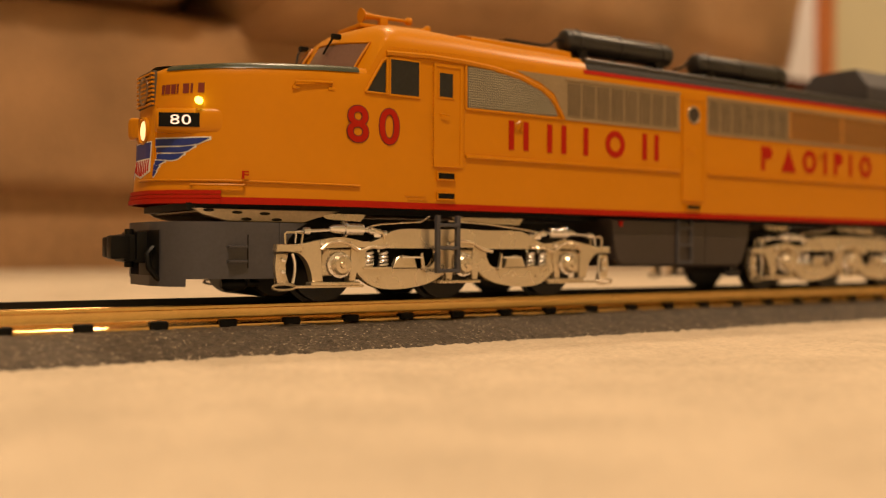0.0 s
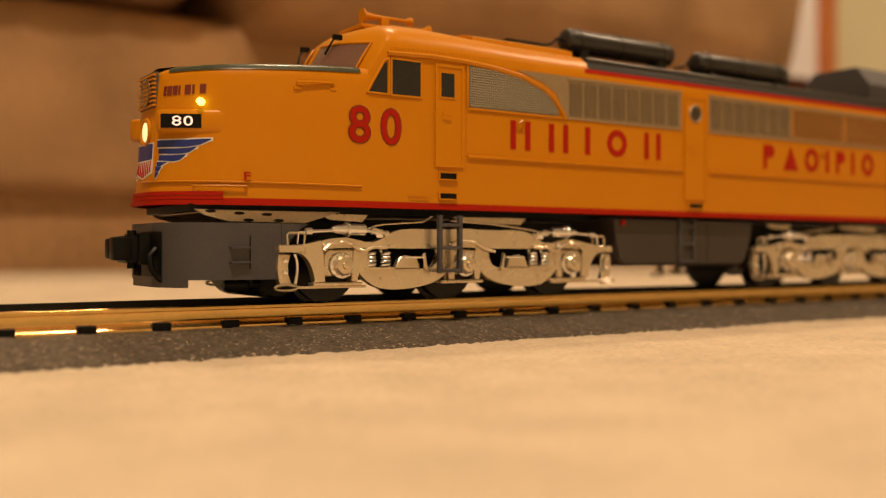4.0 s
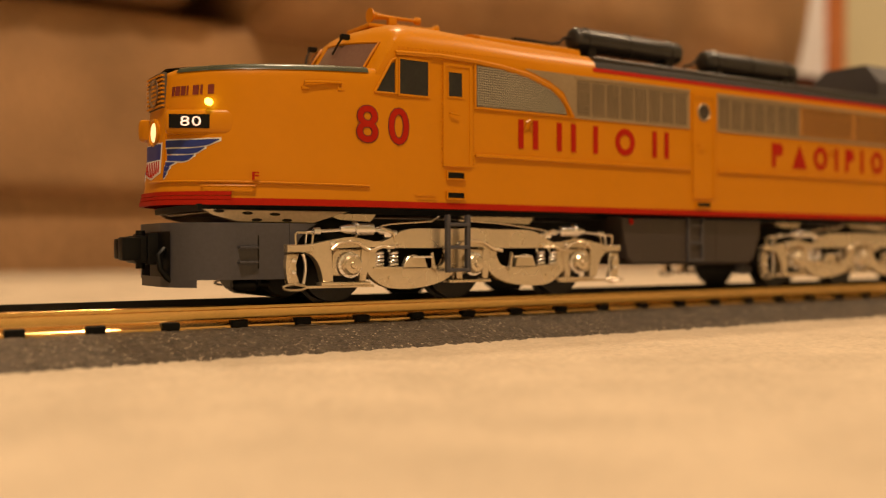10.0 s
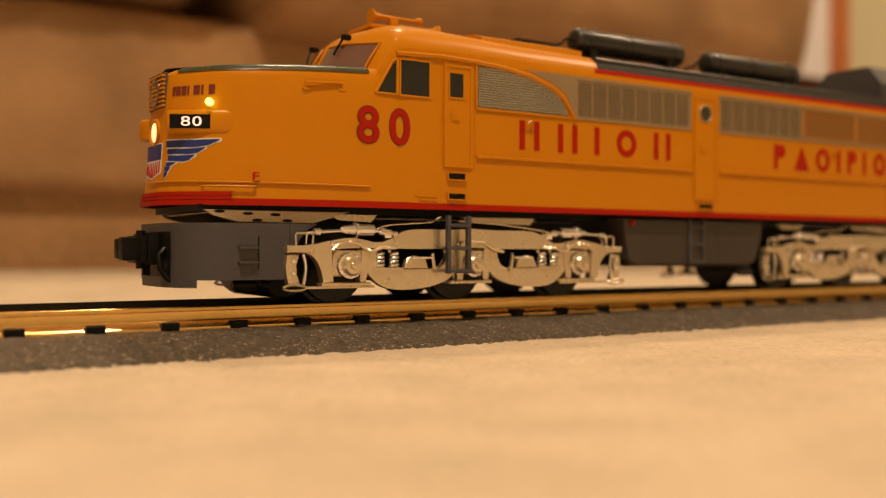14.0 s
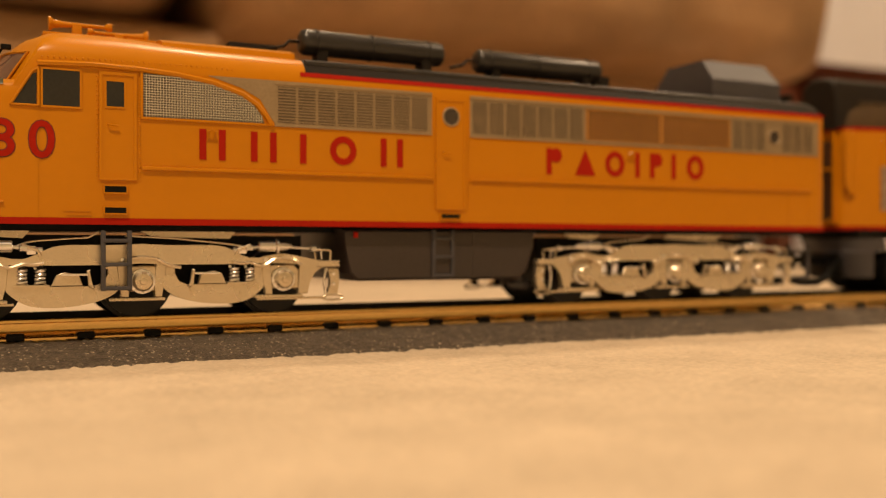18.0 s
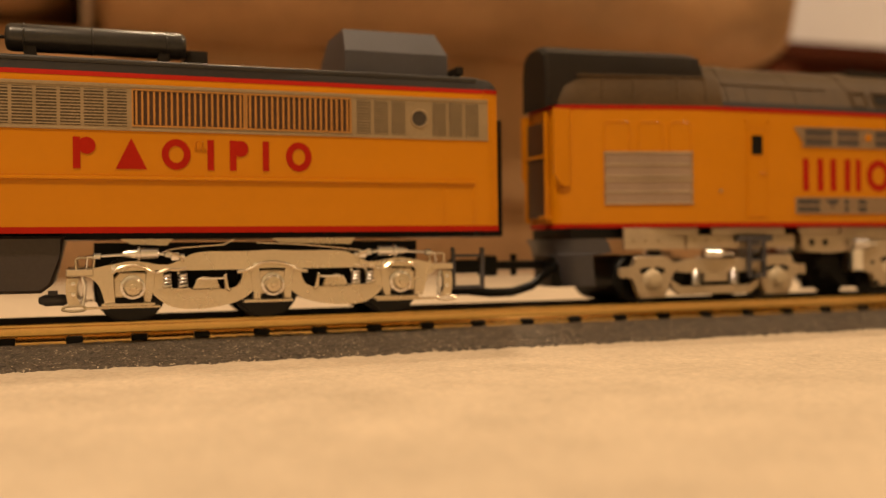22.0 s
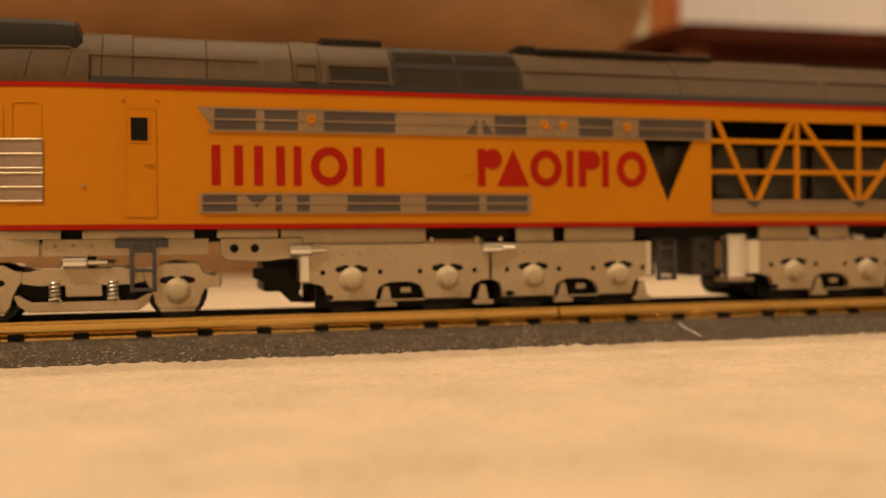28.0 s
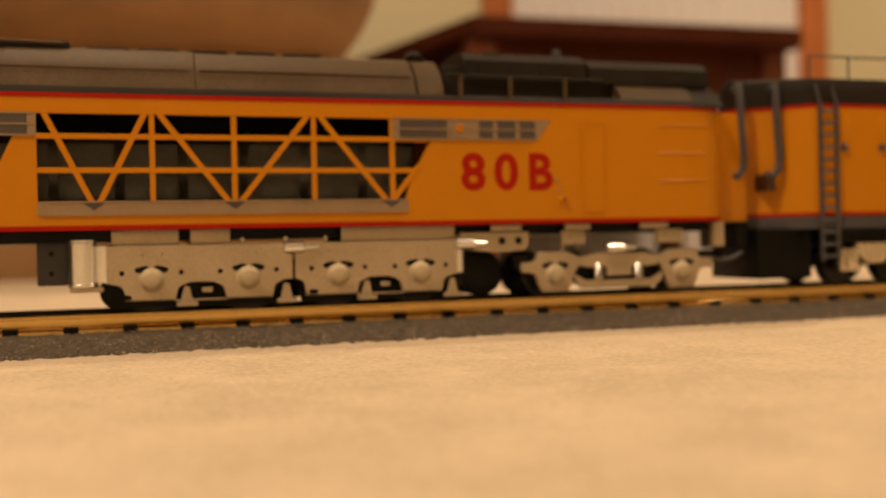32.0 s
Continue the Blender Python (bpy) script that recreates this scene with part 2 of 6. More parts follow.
slab("ceiling", -3.32, 4.32, -3.32, 2.52, ZF + 2.45, ZF + 2.55, CEIL, "plain white ceiling", "ceiling")


def carpet():
    """The carpet's surface, with a soft uneven pile."""
    xs = np.concatenate([np.linspace(-150, -14, 18), np.linspace(-13, 60, 1900), np.linspace(61, 200, 22)])
    ys = np.concatenate([np.linspace(-150, -20, 14), np.linspace(-19.4, -7, 60), np.linspace(-6.9, -3.3, 55), np.linspace(-3.25, -2.1, 34), np.linspace(-1.4, 6, 8), np.linspace(8, 115, 30)])
    rng = np.random.default_rng(4)
    gx, gy = np.meshgrid(xs, ys)
    z = 0.004 * np.sin(gx * 0.9 + 1.3 * np.sin(gy * 0.5)) + GROUND - 0.01

    z = z + 0.5 * np.clip((gy - 4) / 26, 0, 1)

    def lumps(step):
        """Soft random heights, one to each cell of this size."""
        h = rng.normal(0, 1, (int(360 / step) + 3, int(60 / step) + 3))
        u, w = (gx + 155) / step, np.clip((gy + 25) / step, 0, 60 / step)
        i, j = u.astype(int), w.astype(int)
        a, b = u - i, w - j
        a, b = a * a * (3 - 2 * a), b * b * (3 - 2 * b)
        return (h[i, j] * (1 - a) + h[i + 1, j] * a) * (1 - b) + (h[i, j + 1] * (1 - a) + h[i + 1, j + 1] * a) * b

    z = z + 0.004 * lumps(0.5) + 0.006 * lumps(0.2) + 0.011 * lumps(0.075)
    v = np.stack([gx, gy, z], -1).reshape(-1, 3) * K
    n, m = gx.shape
    i = np.arange(n * m).reshape(n, m)
    f = np.stack([i[:-1, :-1], i[:-1, 1:], i[1:, 1:], i[1:, :-1]], -1).reshape(-1, 4)
    me = bpy.data.meshes.new("carpet")
    me.from_pydata(v.tolist(), [], f.tolist())
    me.materials.append(CARPET)
    me.shade_smooth()
    tagged(new("carpet", me), "beige cut-pile carpet with a soft uneven nap", "carpet", kind="structure")


carpet()


def cushion(bm, x0, x1, y0, y1, z0, z1, r, seed=0, q=0.55):
    """A stuffed block with round edges and soft dents."""
    n = 60
    rows = []
    for i in range(n + 1):
        u = i / n
        x = x0 + (x1 - x0) * u
        e = min(1.0, min(u, 1 - u) * (x1 - x0) / r)
        k = math.sqrt(max(0.0, 1 - (1 - e) ** 2))
        ring = []
        for j in range(56):
            t = 2 * math.pi * j / 56
            c, s = math.cos(t), math.sin(t)
            yy = math.copysign(abs(c) ** q, c)
            zz = math.copysign(abs(s) ** q, s)
            d = 1 + 0.05 * noise.noise(Vector((x * 0.09 + seed, yy * 1.3, zz * 1.5))) + 0.03 * noise.noise(Vector((x * 0.28 + zz, yy * 3 + seed, zz * 3))) + 0.014 * noise.noise(Vector((x * 0.9 + zz * 2, yy * 3, zz * 5 + seed)))
            ky, kz = 1 - (1 - k) * 0.5 * r / max(r, (y1 - y0) / 2), 1 - (1 - k) * min(1, r / ((z1 - z0) / 2))
            ring.append((x, (y0 + y1) / 2 + yy * (y1 - y0) / 2 * ky * d, (z0 + z1) / 2 + zz * (z1 - z0) / 2 * kz * d))
        rows.append(ring)
    g = skin(bm, rows, close=True)
    bm.faces.new(g[0][::-1])
    bm.faces.new(g[-1])
    return bm


def sofa():
    s = thing("sofa", 0, 40, GROUND, "large brown leather sofa with plump overhanging seat cushions", "sofa")
    part("base", box(B(), -66, 46.6, 33, 74, GROUND + 0.5, 11.8, 0.8, 3), LEATHER, s, sharp=60)
    part("front_panel", box(B(), -66, 46.5, 31.6, 34.0, GROUND + 0.2, 3.6, 0.35, 3), LEATHER, s, sharp=60)
    part("front_panel", box(B(), -66, 46.5, 30.4, 33.8, 3.3, 12.0, 1.1, 5), LEATHER, s, sharp=60)
    for k, (x0, x1, y0, z0, r) in enumerate(((-66, -31, 27.5, 11.9, 4.0), (-30.4, 10.2, 27.0, 11.8, 3.5), (10.8, 47.8, 24.6, 11.2, 1.4))):
        part("seat_cushion", cushion(B(), x0, x1, y0, 60, z0, 23.5, r, seed=k * 7.3, q=0.3 if k == 2 else 0.55), LEATHER, s, sharp=80)
    part("backrest", box(B(), -66, 47, 62, 78, 8.6, 40, 3, 3), LEATHER, s, sharp=60)
    for x in (-60, 40):
        for y in (35, 70):
            part("foot", rod(B(), (x, y, GROUND), (x, y, GROUND + 0.6), 1.1), BLACK, s)


sofa()


def end_table():
    t = thing("end_table", 70, 50, GROUND, "dark mahogany end table beside the sofa", "table")
    bm = B()
    rows = [[(x, y, z) for x, y in ((56.6, 37.6), (80.6, 37.0), (80.6, 56), (51.5, 56))] for z in (14.2, 15.6)]
    g = skin(bm, rows, close=True)
    bm.faces.new(g[0][::-1])
    bm.faces.new(g[1])
    bmesh.ops.bevel(bm, geom=bm.edges[:], offset=0.25, segments=2, affect="EDGES")
    part("tabletop", bm, WOOD, t)
    part("apron", box(B(), 58.0, 79.4, 38.6, 39.6, 10.8, 14.2, 0.1), WOOD, t)
    part("apron", box(B(), 57.0, 58.0, 39.6, 54, 10.8, 14.2, 0.1), WOOD, t)
    part("apron", box(B(), 78.4, 79.4, 39.6, 54, 10.8, 14.2, 0.1), WOOD, t)
    part("back_panel", box(B(), 58.0, 78.4, 53.4, 54.2, 3.0, 14.2, 0.1), WOOD, t)
    part("shelf", box(B(), 57.4, 79.2, 39.6, 54, 3.2, 4.2, 0.1), WOOD, t)
    for x in (56.6, 78.2):
        for y in (38.2, 52.4):
            part("leg", box(B(), x, x + 1.8, y, y + 1.8, GROUND, 14.2, 0.15), LEG_WOOD, t)


end_table()


def door_casing():
    """A white boarded door in the wall beside the sofa, with an orange wooden casing."""
    c = thing("door_1", 82, 60, GROUND, "closed white boarded door with an orange stained wooden casing", "door", kind="structure")
    leaf = part("door_leaf", box(B(), 66.9, 95.8, 58.2, 59.6, GROUND + 0.3, 96.5), LINEN, c)
    for k in range(16):
        part("board", box(B(), 67.0 + 1.8 * k, 68.7 + 1.8 * k, 57.95, 58.2, GROUND + 0.3, 96.5, 0.06), LINEN, leaf)
    part("casing", box(B(), 95.9, 98.4, 57.0, 60, GROUND, 99.2, 0.3), ORANGE_WOOD, c)
    part("casing", box(B(), 64.4, 66.8, 57.0, 60, GROUND, 99.2, 0.3), ORANGE_WOOD, c)
    part("casing", box(B(), 66.8, 95.9, 57.6, 60, 96.7, 99.2, 0.3), ORANGE_WOOD, c)
    part("handle", turned(B(), (69.6, 58, 46), (0, -1, 0), [(0, 1.2), (0.3, 1.2), (0.4, 0.5), (1.4, 0.5), (1.8, 1.3), (2.6, 1.2), (3.0, 0)], 20), BRASS, leaf)
    slab("wall_corner", 98.5 * K, 4.2, 58 * K, 60.5 * K, ZF, ZF + 2.45, WALL, "plain cream painted wall beside the door casing", "wall")
    slab("wall_pier", 52.0 * K, 64.3 * K, 58 * K, 60.5 * K, ZF, ZF + 2.45, WALL, "plain cream painted wall beside the door", "wall")
    slab("wall_return", 52.0 * K, 54.5 * K, 60.6 * K, 2.4, ZF, ZF + 2.45, WALL, "plain cream painted wall at the end of the sofa", "wall")
    slab("wall_lintel", 64.3 * K, 98.5 * K, 58 * K, 60.5 * K, 99.3 * K, ZF + 2.45, WALL, "plain cream painted wall over the door", "wall")


door_casing()


# unseen fixture put over each room lamp; the bowl itself does not glow
def ceiling_light(x, y):
    c = thing("ceiling_light", x / K, y / K, 2.36 / K, "unseen round flush ceiling light with a white bowl", "lamp", "ceiling lights")
    part("bowl", turned(B(), (x / K, y / K, 2.37 / K), (0, 0, 1), [(0, 8.4), (1.0, 8.7), (1.6, 8.5)], 32), LINEN, c)
    part("ring", turned(B(), (x / K, y / K, 2.37 / K + 1.6), (0, 0, 1), [(0, 9.0), (0.8, 9.0), (1.0, 8.8)], 32), LINEN, c)


ceiling_light(-0.6, -1.05)
ceiling_light(2.1, -0.3)
ceiling_light(0.62, 1.0)

# ---- track ----
PITCH = 1.062
TIE0 = -3.752


def track():
    t = thing("track", 0, 0, GROUND, "straight model railway track of brass rails on black plastic ties", "railway track")

    def rail(y):
        q = [(0.03, 0.0), (0.045, -0.005), (0.056, -0.018), (0.06, -0.04), (0.06, -0.065), (0.044, -0.085), (0.044, -0.195), (0.048, -0.222), (0.058, -0.238), (0.076, -0.256), (0.205, -0.345), (0.207, -0.405)]
        s = q + [(-a, b) for a, b in q[::-1]]
        bm = B()
        for x0, x1 in ((-45, 31.86), (31.9, 95)):
            g = skin(bm, [[(x, y + a, b * 0.87 - 0.065) for a, b in s] for x in (x0, x1)], close=True)
            bm.faces.new(g[0])
            bm.faces.new(g[1][::-1])
        return bm

    # the far rail's dark colour stands for the shade under the train
    for y in (-0.79, 0.79):
        part("rail", rail(y), BRASS if y < 0 else WHEEL, t, "brass rail with a bright worn head" if y < 0 else "far rail, coloured dark for the shade under the train", 30)
    bm = B()
    box(bm, -45, 95, -0.04, 0.04, -0.40, 0.0)
    part("centre_rail", bm, WHEEL, t)
    bm = B()
    box(bm, -0.14, 0.14, -1.0, 1.0, -0.49, -0.352, 0.015, 1)
    for sy in (-1, 1):
        for a in (-0.172, 0.172):
            box(bm, -0.135, 0.135, sy * 0.79 + a - 0.07, sy * 0.79 + a + 0.07, -0.405, -0.285, 0.015, 1)
    first = part("tie", bm, BLACK, t)
    first.location.x = (TIE0 - 8 * PITCH) * K
    for k in range(-7, 72):
        o = again(first, t)
        o.location.x = (TIE0 + k * PITCH) * K

    def roadbed(x0, x1):
        rng = random.Random(x0)
        rows = []
        n = int((x1 - x0) / 0.07)
        near = [(-2.45, GROUND - 0.05), (-2.38, GROUND + 0.03), (-2.30, -0.645), (-2.2, -0.62), (-2.1, -0.60), (-1.98, -0.565), (-1.86, -0.53), (-1.74, -0.497), (-1.6, -0.46), (-1.45, -0.43), (-1.3, -0.412), (-1.1, -0.402)]
        prof = near + [(0, -0.40), (1.3, -0.42), (2.1, -0.6), (2.45, GROUND - 0.05)]
        for i in range(n + 1):
            x = x0 + (x1 - x0) * i / n
            rows.append([(x + rng.uniform(-0.02, 0.02), y + rng.uniform(-0.025, 0.025), z + rng.uniform(-0.014, 0.014)) for y, z in prof])
        bm = B()
        skin(bm, rows)
        return bm

    r = thing("foam_roadbed", 0, 0, GROUND, "dark grey speckled foam roadbed lying on the carpet", "roadbed")
    part("foam_strip", roadbed(-45, 33.20), FOAM, r, sharp=180)
    part("foam_strip", roadbed(33.235, 95), FOAM, r, sharp=180)
    bm = B()
    pipe(bm, [(34.05, -2.62, GROUND + 0.1), (34.0, -2.3, GROUND + 0.2), (34.0, -2.0, -0.45), (34.03, -1.85, -0.40)], 0.012, 6)
    single("loose_thread", bm, LINEN, "short pale loose thread on the roadbed's edge", "thread", x=34, y=-2.3, z=GROUND)


track()

# ---- lead engine ----
def mirror_rows(half):
    """A half outline (y < 0) with its mirror image, from the near side over to the far side."""
    return half + [(x, -y, z) for x, y, z in half[::-1] if y < -1e-6]


NOSE_PLAN = [(-2.63, 0.0), (-2.63, -0.22), (-2.61, -0.40), (-2.54, -0.58), (-2.37, -0.80), (-2.11, -1.03), (-1.79, -1.215), (-1.36, -1.375), (-0.85, -1.49), (-0.28, -1.565), (0.3, -1.597), (0.8, -1.6)]


def nose_point(i, inset, z):
    n = len(NOSE_PLAN)
    a, b = NOSE_PLAN[max(i - 1, 0)], NOSE_PLAN[min(i + 1, n - 1)]
    tx, ty = b[0] - a[0], b[1] - a[1]
    q = math.hypot(tx, ty)
    nx, ny = -ty / q, tx / q
    if i == 0:
        nx, ny = 1.0, 0.0
    x, y = NOSE_PLAN[i]
    lift = 0.17 * (x + 2.8) / 3.4 * max(0.0, (z - 2.6) / 1.0)
    rake = 0.10 * max(0.0, (2.2 - z) / 0.8) if x < -0.5 else 0.0
    lean = 0.07 * max(0.0, min(1.0, z - 2.4)) * max(0.0, min(1.0, -x - 1.4))
    return (x + nx * inset + lean - rake * max(0.0, -x - 0.5) / 2.3, min(0.0, y + ny * inset), z + lift)


def engine_section(x):
    """Half outline of the carbody from the sill to the ridge; the roof drops a little behind the cab."""
    k = max(0.0, min(1.0, (x - 2.0) / 2.0))
    high = ((-1.585, 4.12), (-1.54, 4.24), (-1.44, 4.36), (-1.25, 4.48), (-0.95, 4.58), (-0.5, 4.655), (0.0, 4.68))
    low = ((-1.594, 4.03), (-1.565, 4.14), (-1.50, 4.27), (-1.34, 4.39), (-1.0, 4.47), (-0.5, 4.54), (0.0, 4.57))
    top = [(x, a[0] + (b[0] - a[0]) * k, a[1] + (b[1] - a[1]) * k) for a, b in zip(high, low)]
    return [(x, -HALF, 1.56), (x, -HALF, 2.3), (x, -HALF, 3.1), (x, -HALF, 3.95)] + top


def cab_bow(y):
    """The cab front is bowed: its middle stands ahead of its corners."""
    return -0.2 + 0.36 * (min(abs(y), 1.35) / 1.35) ** 2


def cab_front(y, z):
    """A point on the sloping cab front."""
    e = z + 0.22 * (abs(y) / HALF) ** 2
    return (float(np.interp(e, (3.72, 4.10, 4.40, 4.50), (0.22, 0.45, 0.66, 0.78))) + cab_bow(y), y, z)


def lead_engine():
    e = thing("diesel_locomotive", 7.3, 0, 0.0, "yellow streamlined diesel model locomotive with red lettering and grey roof", "model train")
    # nose
    prof = [(0.0, 1.56), (0.0, 2.0), (0.0, 2.5), (0.0, 3.0), (0.006, 3.34), (0.022, 3.435), (0.06, 3.495), (0.13, 3.532), (0.26, 3.556), (0.5, 3.574)]
    rows = [[nose_point(i, d, z) for i in range(len(NOSE_PLAN))] for d, z in prof]
    bm = B()
    skin(bm, [mirror_rows(r[::-1]) for r in rows])
    top = rows[-1]
    near = [bm.verts.new(p) for p in top[1:]]
    mid = [bm.verts.new((p[0], 0, p[2] + 0.03)) for p in top[1:]]
    far = [bm.verts.new((p[0], -p[1], p[2])) for p in top[1:]]
    for i in range(len(near) - 1):
        bm.faces.new((near[i], near[i + 1], mid[i + 1], mid[i]))
        bm.faces.new((mid[i], mid[i + 1], far[i + 1], far[i]))
    bmesh.ops.remove_doubles(bm, verts=bm.verts, dist=0.002)
    part("nose_shell", bm, YELLOW, e, sharp=50)
    bm = B()
    for s in (-1, 1):
        skin(bm, [[(x, s * -y, z) for x, y, z in [nose_point(i, d - 0.012, zz) for i in range(3, 11)]] for d, zz in ((0.024, 3.455), (0.05, 3.500), (0.12, 3.542), (0.26, 3.568), (0.5, 3.586))])
    w = [(x, min(0.74, 0.30 + 0.75 * (x + 2.46)) + 0.12 * max(0, x + 1.2) / 1.4, z) for x, z in [(-2.46, 3.566), (-2.36, 3.575), (-2.0, 3.600), (-1.6, 3.622), (-1.2, 3.65), (-0.6, 3.685), (0.0, 3.72), (0.28, 3.735)]]
    skin(bm, [[(x, -y, z + 0.012), (x, -y * 0.5, z + 0.03), (x, 0, z + 0.042), (x, y * 0.5, z + 0.03), (x, y, z + 0.012)] for x, y, z in w])
    part("anti_glare_panel", bm, GREEN, e, "dark green anti-glare panel")
    # carbody
    bm = B()
    front = []
    for x, zt, ins in ((0.22, 3.72, 0.03), (0.45, 4.10, 0.02), (0.66, 4.40, 0.012), (0.78, 4.50, 0.006), (1.0, 4.58, 0.0), (1.3, 4.645, 0.0), (1.6, 4.68, 0.0)):
        r = []
        for px, y, z in engine_section(x):
            px += cab_bow(y) * max(0.0, min(1.0, (1.45 - x) / 1.0))
            z2 = min(z, zt - 0.22 * (abs(y) / HALF) ** 2 * max(0.0, 1.0 - max(0.0, x - 0.6) / 0.7)) if z > 3.0 else z
            r.append((px, y + ins, z2))
        front.append(r)
    body = front + [engine_section(x) for x in (2.0, 3.5, 5.12)]
    skin(bm, [mirror_rows(r) for r in body])
    part("cab_shell", bm, YELLOW, e, sharp=40)
    bm = B()
    rows = [mirror_rows(engine_section(x)[:6]) for x in (5.12, 9.0, 13.0, 17.4)]
    for side in (0, 1):
        skin(bm, [r[:6] if side == 0 else r[6:] for r in rows])
    # rounded rear corners and end wall
    arc = [(17.4, -HALF), (17.59, -1.59), (17.70, -1.53), (17.75, -1.40), (17.76, -0.7), (17.76, 0.0)]
    arc = arc + [(x, -y) for x, y in arc[-2::-1]]
    skin(bm, [[(x, y, z) for x, y in arc] for z in (1.56, 2.4, 3.3, 4.14)])
    part("body_shell", bm, YELLOW, e, sharp=40)
    bm = B()
    skin(bm, [[(x + 0.006, y * 1.004, z) for x, y in arc] for z in (4.065, 4.148)])
    part("roof_stripe", bm, RED, e, "thin red stripe")
    bm = B()
    rows = []
    for x, sy, dz in ((5.12, 1.0, 0), (9, 1.0, 0), (13, 1.0, 0), (17.4, 1.0, 0), (17.63, 0.975, -0.02), (17.75, 0.92, -0.08)):
        rows.append(mirror_rows([(a, y * sy, z + dz + 0.004) for a, y, z in engine_section(x)[5:]]))
    g = skin(bm, rows)
    bm.faces.new(g[-1])
    part("roof", bm, ROOF, e, "dark grey painted roof", sharp=40)
    for sy in (-1, 1):
        bm = B()
        skin(bm, [[(x, sy * 1.594, 4.062), (x, sy * 1.584, 4.10), (x, sy * 1.572, 4.145)] for x in (5.02, 9, 13, 17.42)])
        part("roof_stripe", bm, RED, e, "thin red stripe")
    bm = B()
    plan = [NOSE_PLAN[i] for i in range(len(NOSE_PLAN))]
    low = [(x - (0.09 if x < -0.5 else 0) * max(0.0, -x - 0.5) / 2.3 - 0.012 * (1 if x < -2 else 0), y - 0.006) for x, y in plan] + [(4, -1.606), (10, -1.606), (17.4, -1.606), (17.60, -1.596), (17.71, -1.536), (17.765, -1.40), (17.77, 0)]
    ring = low + [(x, -y) for x, y in low[-2:0:-1]]
    skin(bm, [[(x, y, 1.455) for x, y in ring], [(x, y, 1.56) for x, y in ring]], close=True)
    part("sill_stripe", bm, RED, e, "red stripe along the sill")
    # stepped red anticlimber round the nose
    for k, (z0, z1, grow) in enumerate(((1.46, 1.53, 0.05), (1.54, 1.59, 0.04), (1.60, 1.66, 0.035))):
        bm = B()
        o = [nose_point(i, -grow, z0) for i in range(7)]
        o = o[::-1] + [(x, -y, z) for x, y, z in o[1:]]
        q = [nose_point(i, 0.02, z0) for i in range(7)]
        q = q[::-1] + [(x, -y, z) for x, y, z in q[1:]]
        skin(bm, [[(x, y, z0) for x, y, z in q], [(x, y, z0) for x, y, z in o], [(x, y, z1) for x, y, z in o], [(x, y, z1) for x, y, z in q]])
        part("anticlimber_rib", bm, RED, e)
    bm = B()
    lip = [nose_point(i, -0.02, 1.82) for i in range(11)]
    pipe(bm, [(x, y, 1.82 - 0.03 * i / 10) for i, (x, y, z) in enumerate(lip)], 0.02, 6)
    part("nose_moulding", bm, YELLOW, e)
    # belt rib along the side
    for x0, x1 in ((2.34, 7.56), (8.36, 17.2)):
        bm = B()
        box(bm, x0, x1, -1.645, -1.598, 2.345, 2.405, 0.015)
        rivets(bm, [(x0 + 0.05 + 0.1 * i, -1.6, 2.435) for i in range(int((x1 - x0) / 0.1))], 0.012)
        part("belt_rib", bm, YELLOW, e)
    # floor under the shell
    bm = B()
    box(bm, -2.3, 17.4, -1.05, 1.05, 1.36, 1.47)
    part("underframe", bm, BLACK, e)
    bm = B()
    box(bm, -2.1, 0.1, -1.08, 1.08, 1.34, 1.39, 0.01)
    plate(bm, [(-2.25, 1.39), (0.2, 1.40), (-0.05, 1.33), (-0.45, 1.20), (-1.7, 1.205), (-2.1, 1.30)], -1.14, -1.09, 0.01)
    plate(bm, [(-2.25, 1.39), (0.2, 1.40), (-0.05, 1.33), (-0.45, 1.20), (-1.7, 1.205), (-2.1, 1.30)], 1.09, 1.14, 0.01)
    # duller silver than the trucks, for the shade under the nose
    pp = part("pilot_plate", bm, TAN_SILVER, e, "bare pale metal plate")
    for x, z in ((-2.0, 1.365), (-1.55, 1.34), (-1.1, 1.33), (-0.9, 1.24), (-1.4, 1.24)):
        part("plate_slot", plate(B(), [(x + 0.09 * math.cos(q), z + 0.025 * math.sin(q)) for q in [2 * math.pi * i / 10 for i in range(10)]], -1.145, -1.12), BLACK, pp)
    cab_details(e)
    side_details(e)
    nose_details(e)
    roof_details(e)
    under_details(e)
    return e


def frame_strip(bm, x0, x1, z0, z1, w, y0, y1):
    """A picture frame of four bars."""
    box(bm, x0 - w, x1 + w, y0, y1, z1, z1 + w)
    box(bm, x0 - w, x1 + w, y0, y1, z0 - w, z0)
    box(bm, x0 - w, x0, y0, y1, z0, z1)
    box(bm, x1, x1 + w, y0, y1, z0, z1)


def rivets(bm, pts, r=0.016):
    for x, y, z in pts:
        turned(bm, (x, y, z), (0, -1, 0), [(0, r), (r * 0.7, r * 0.7), (r, 0.001)], 6)


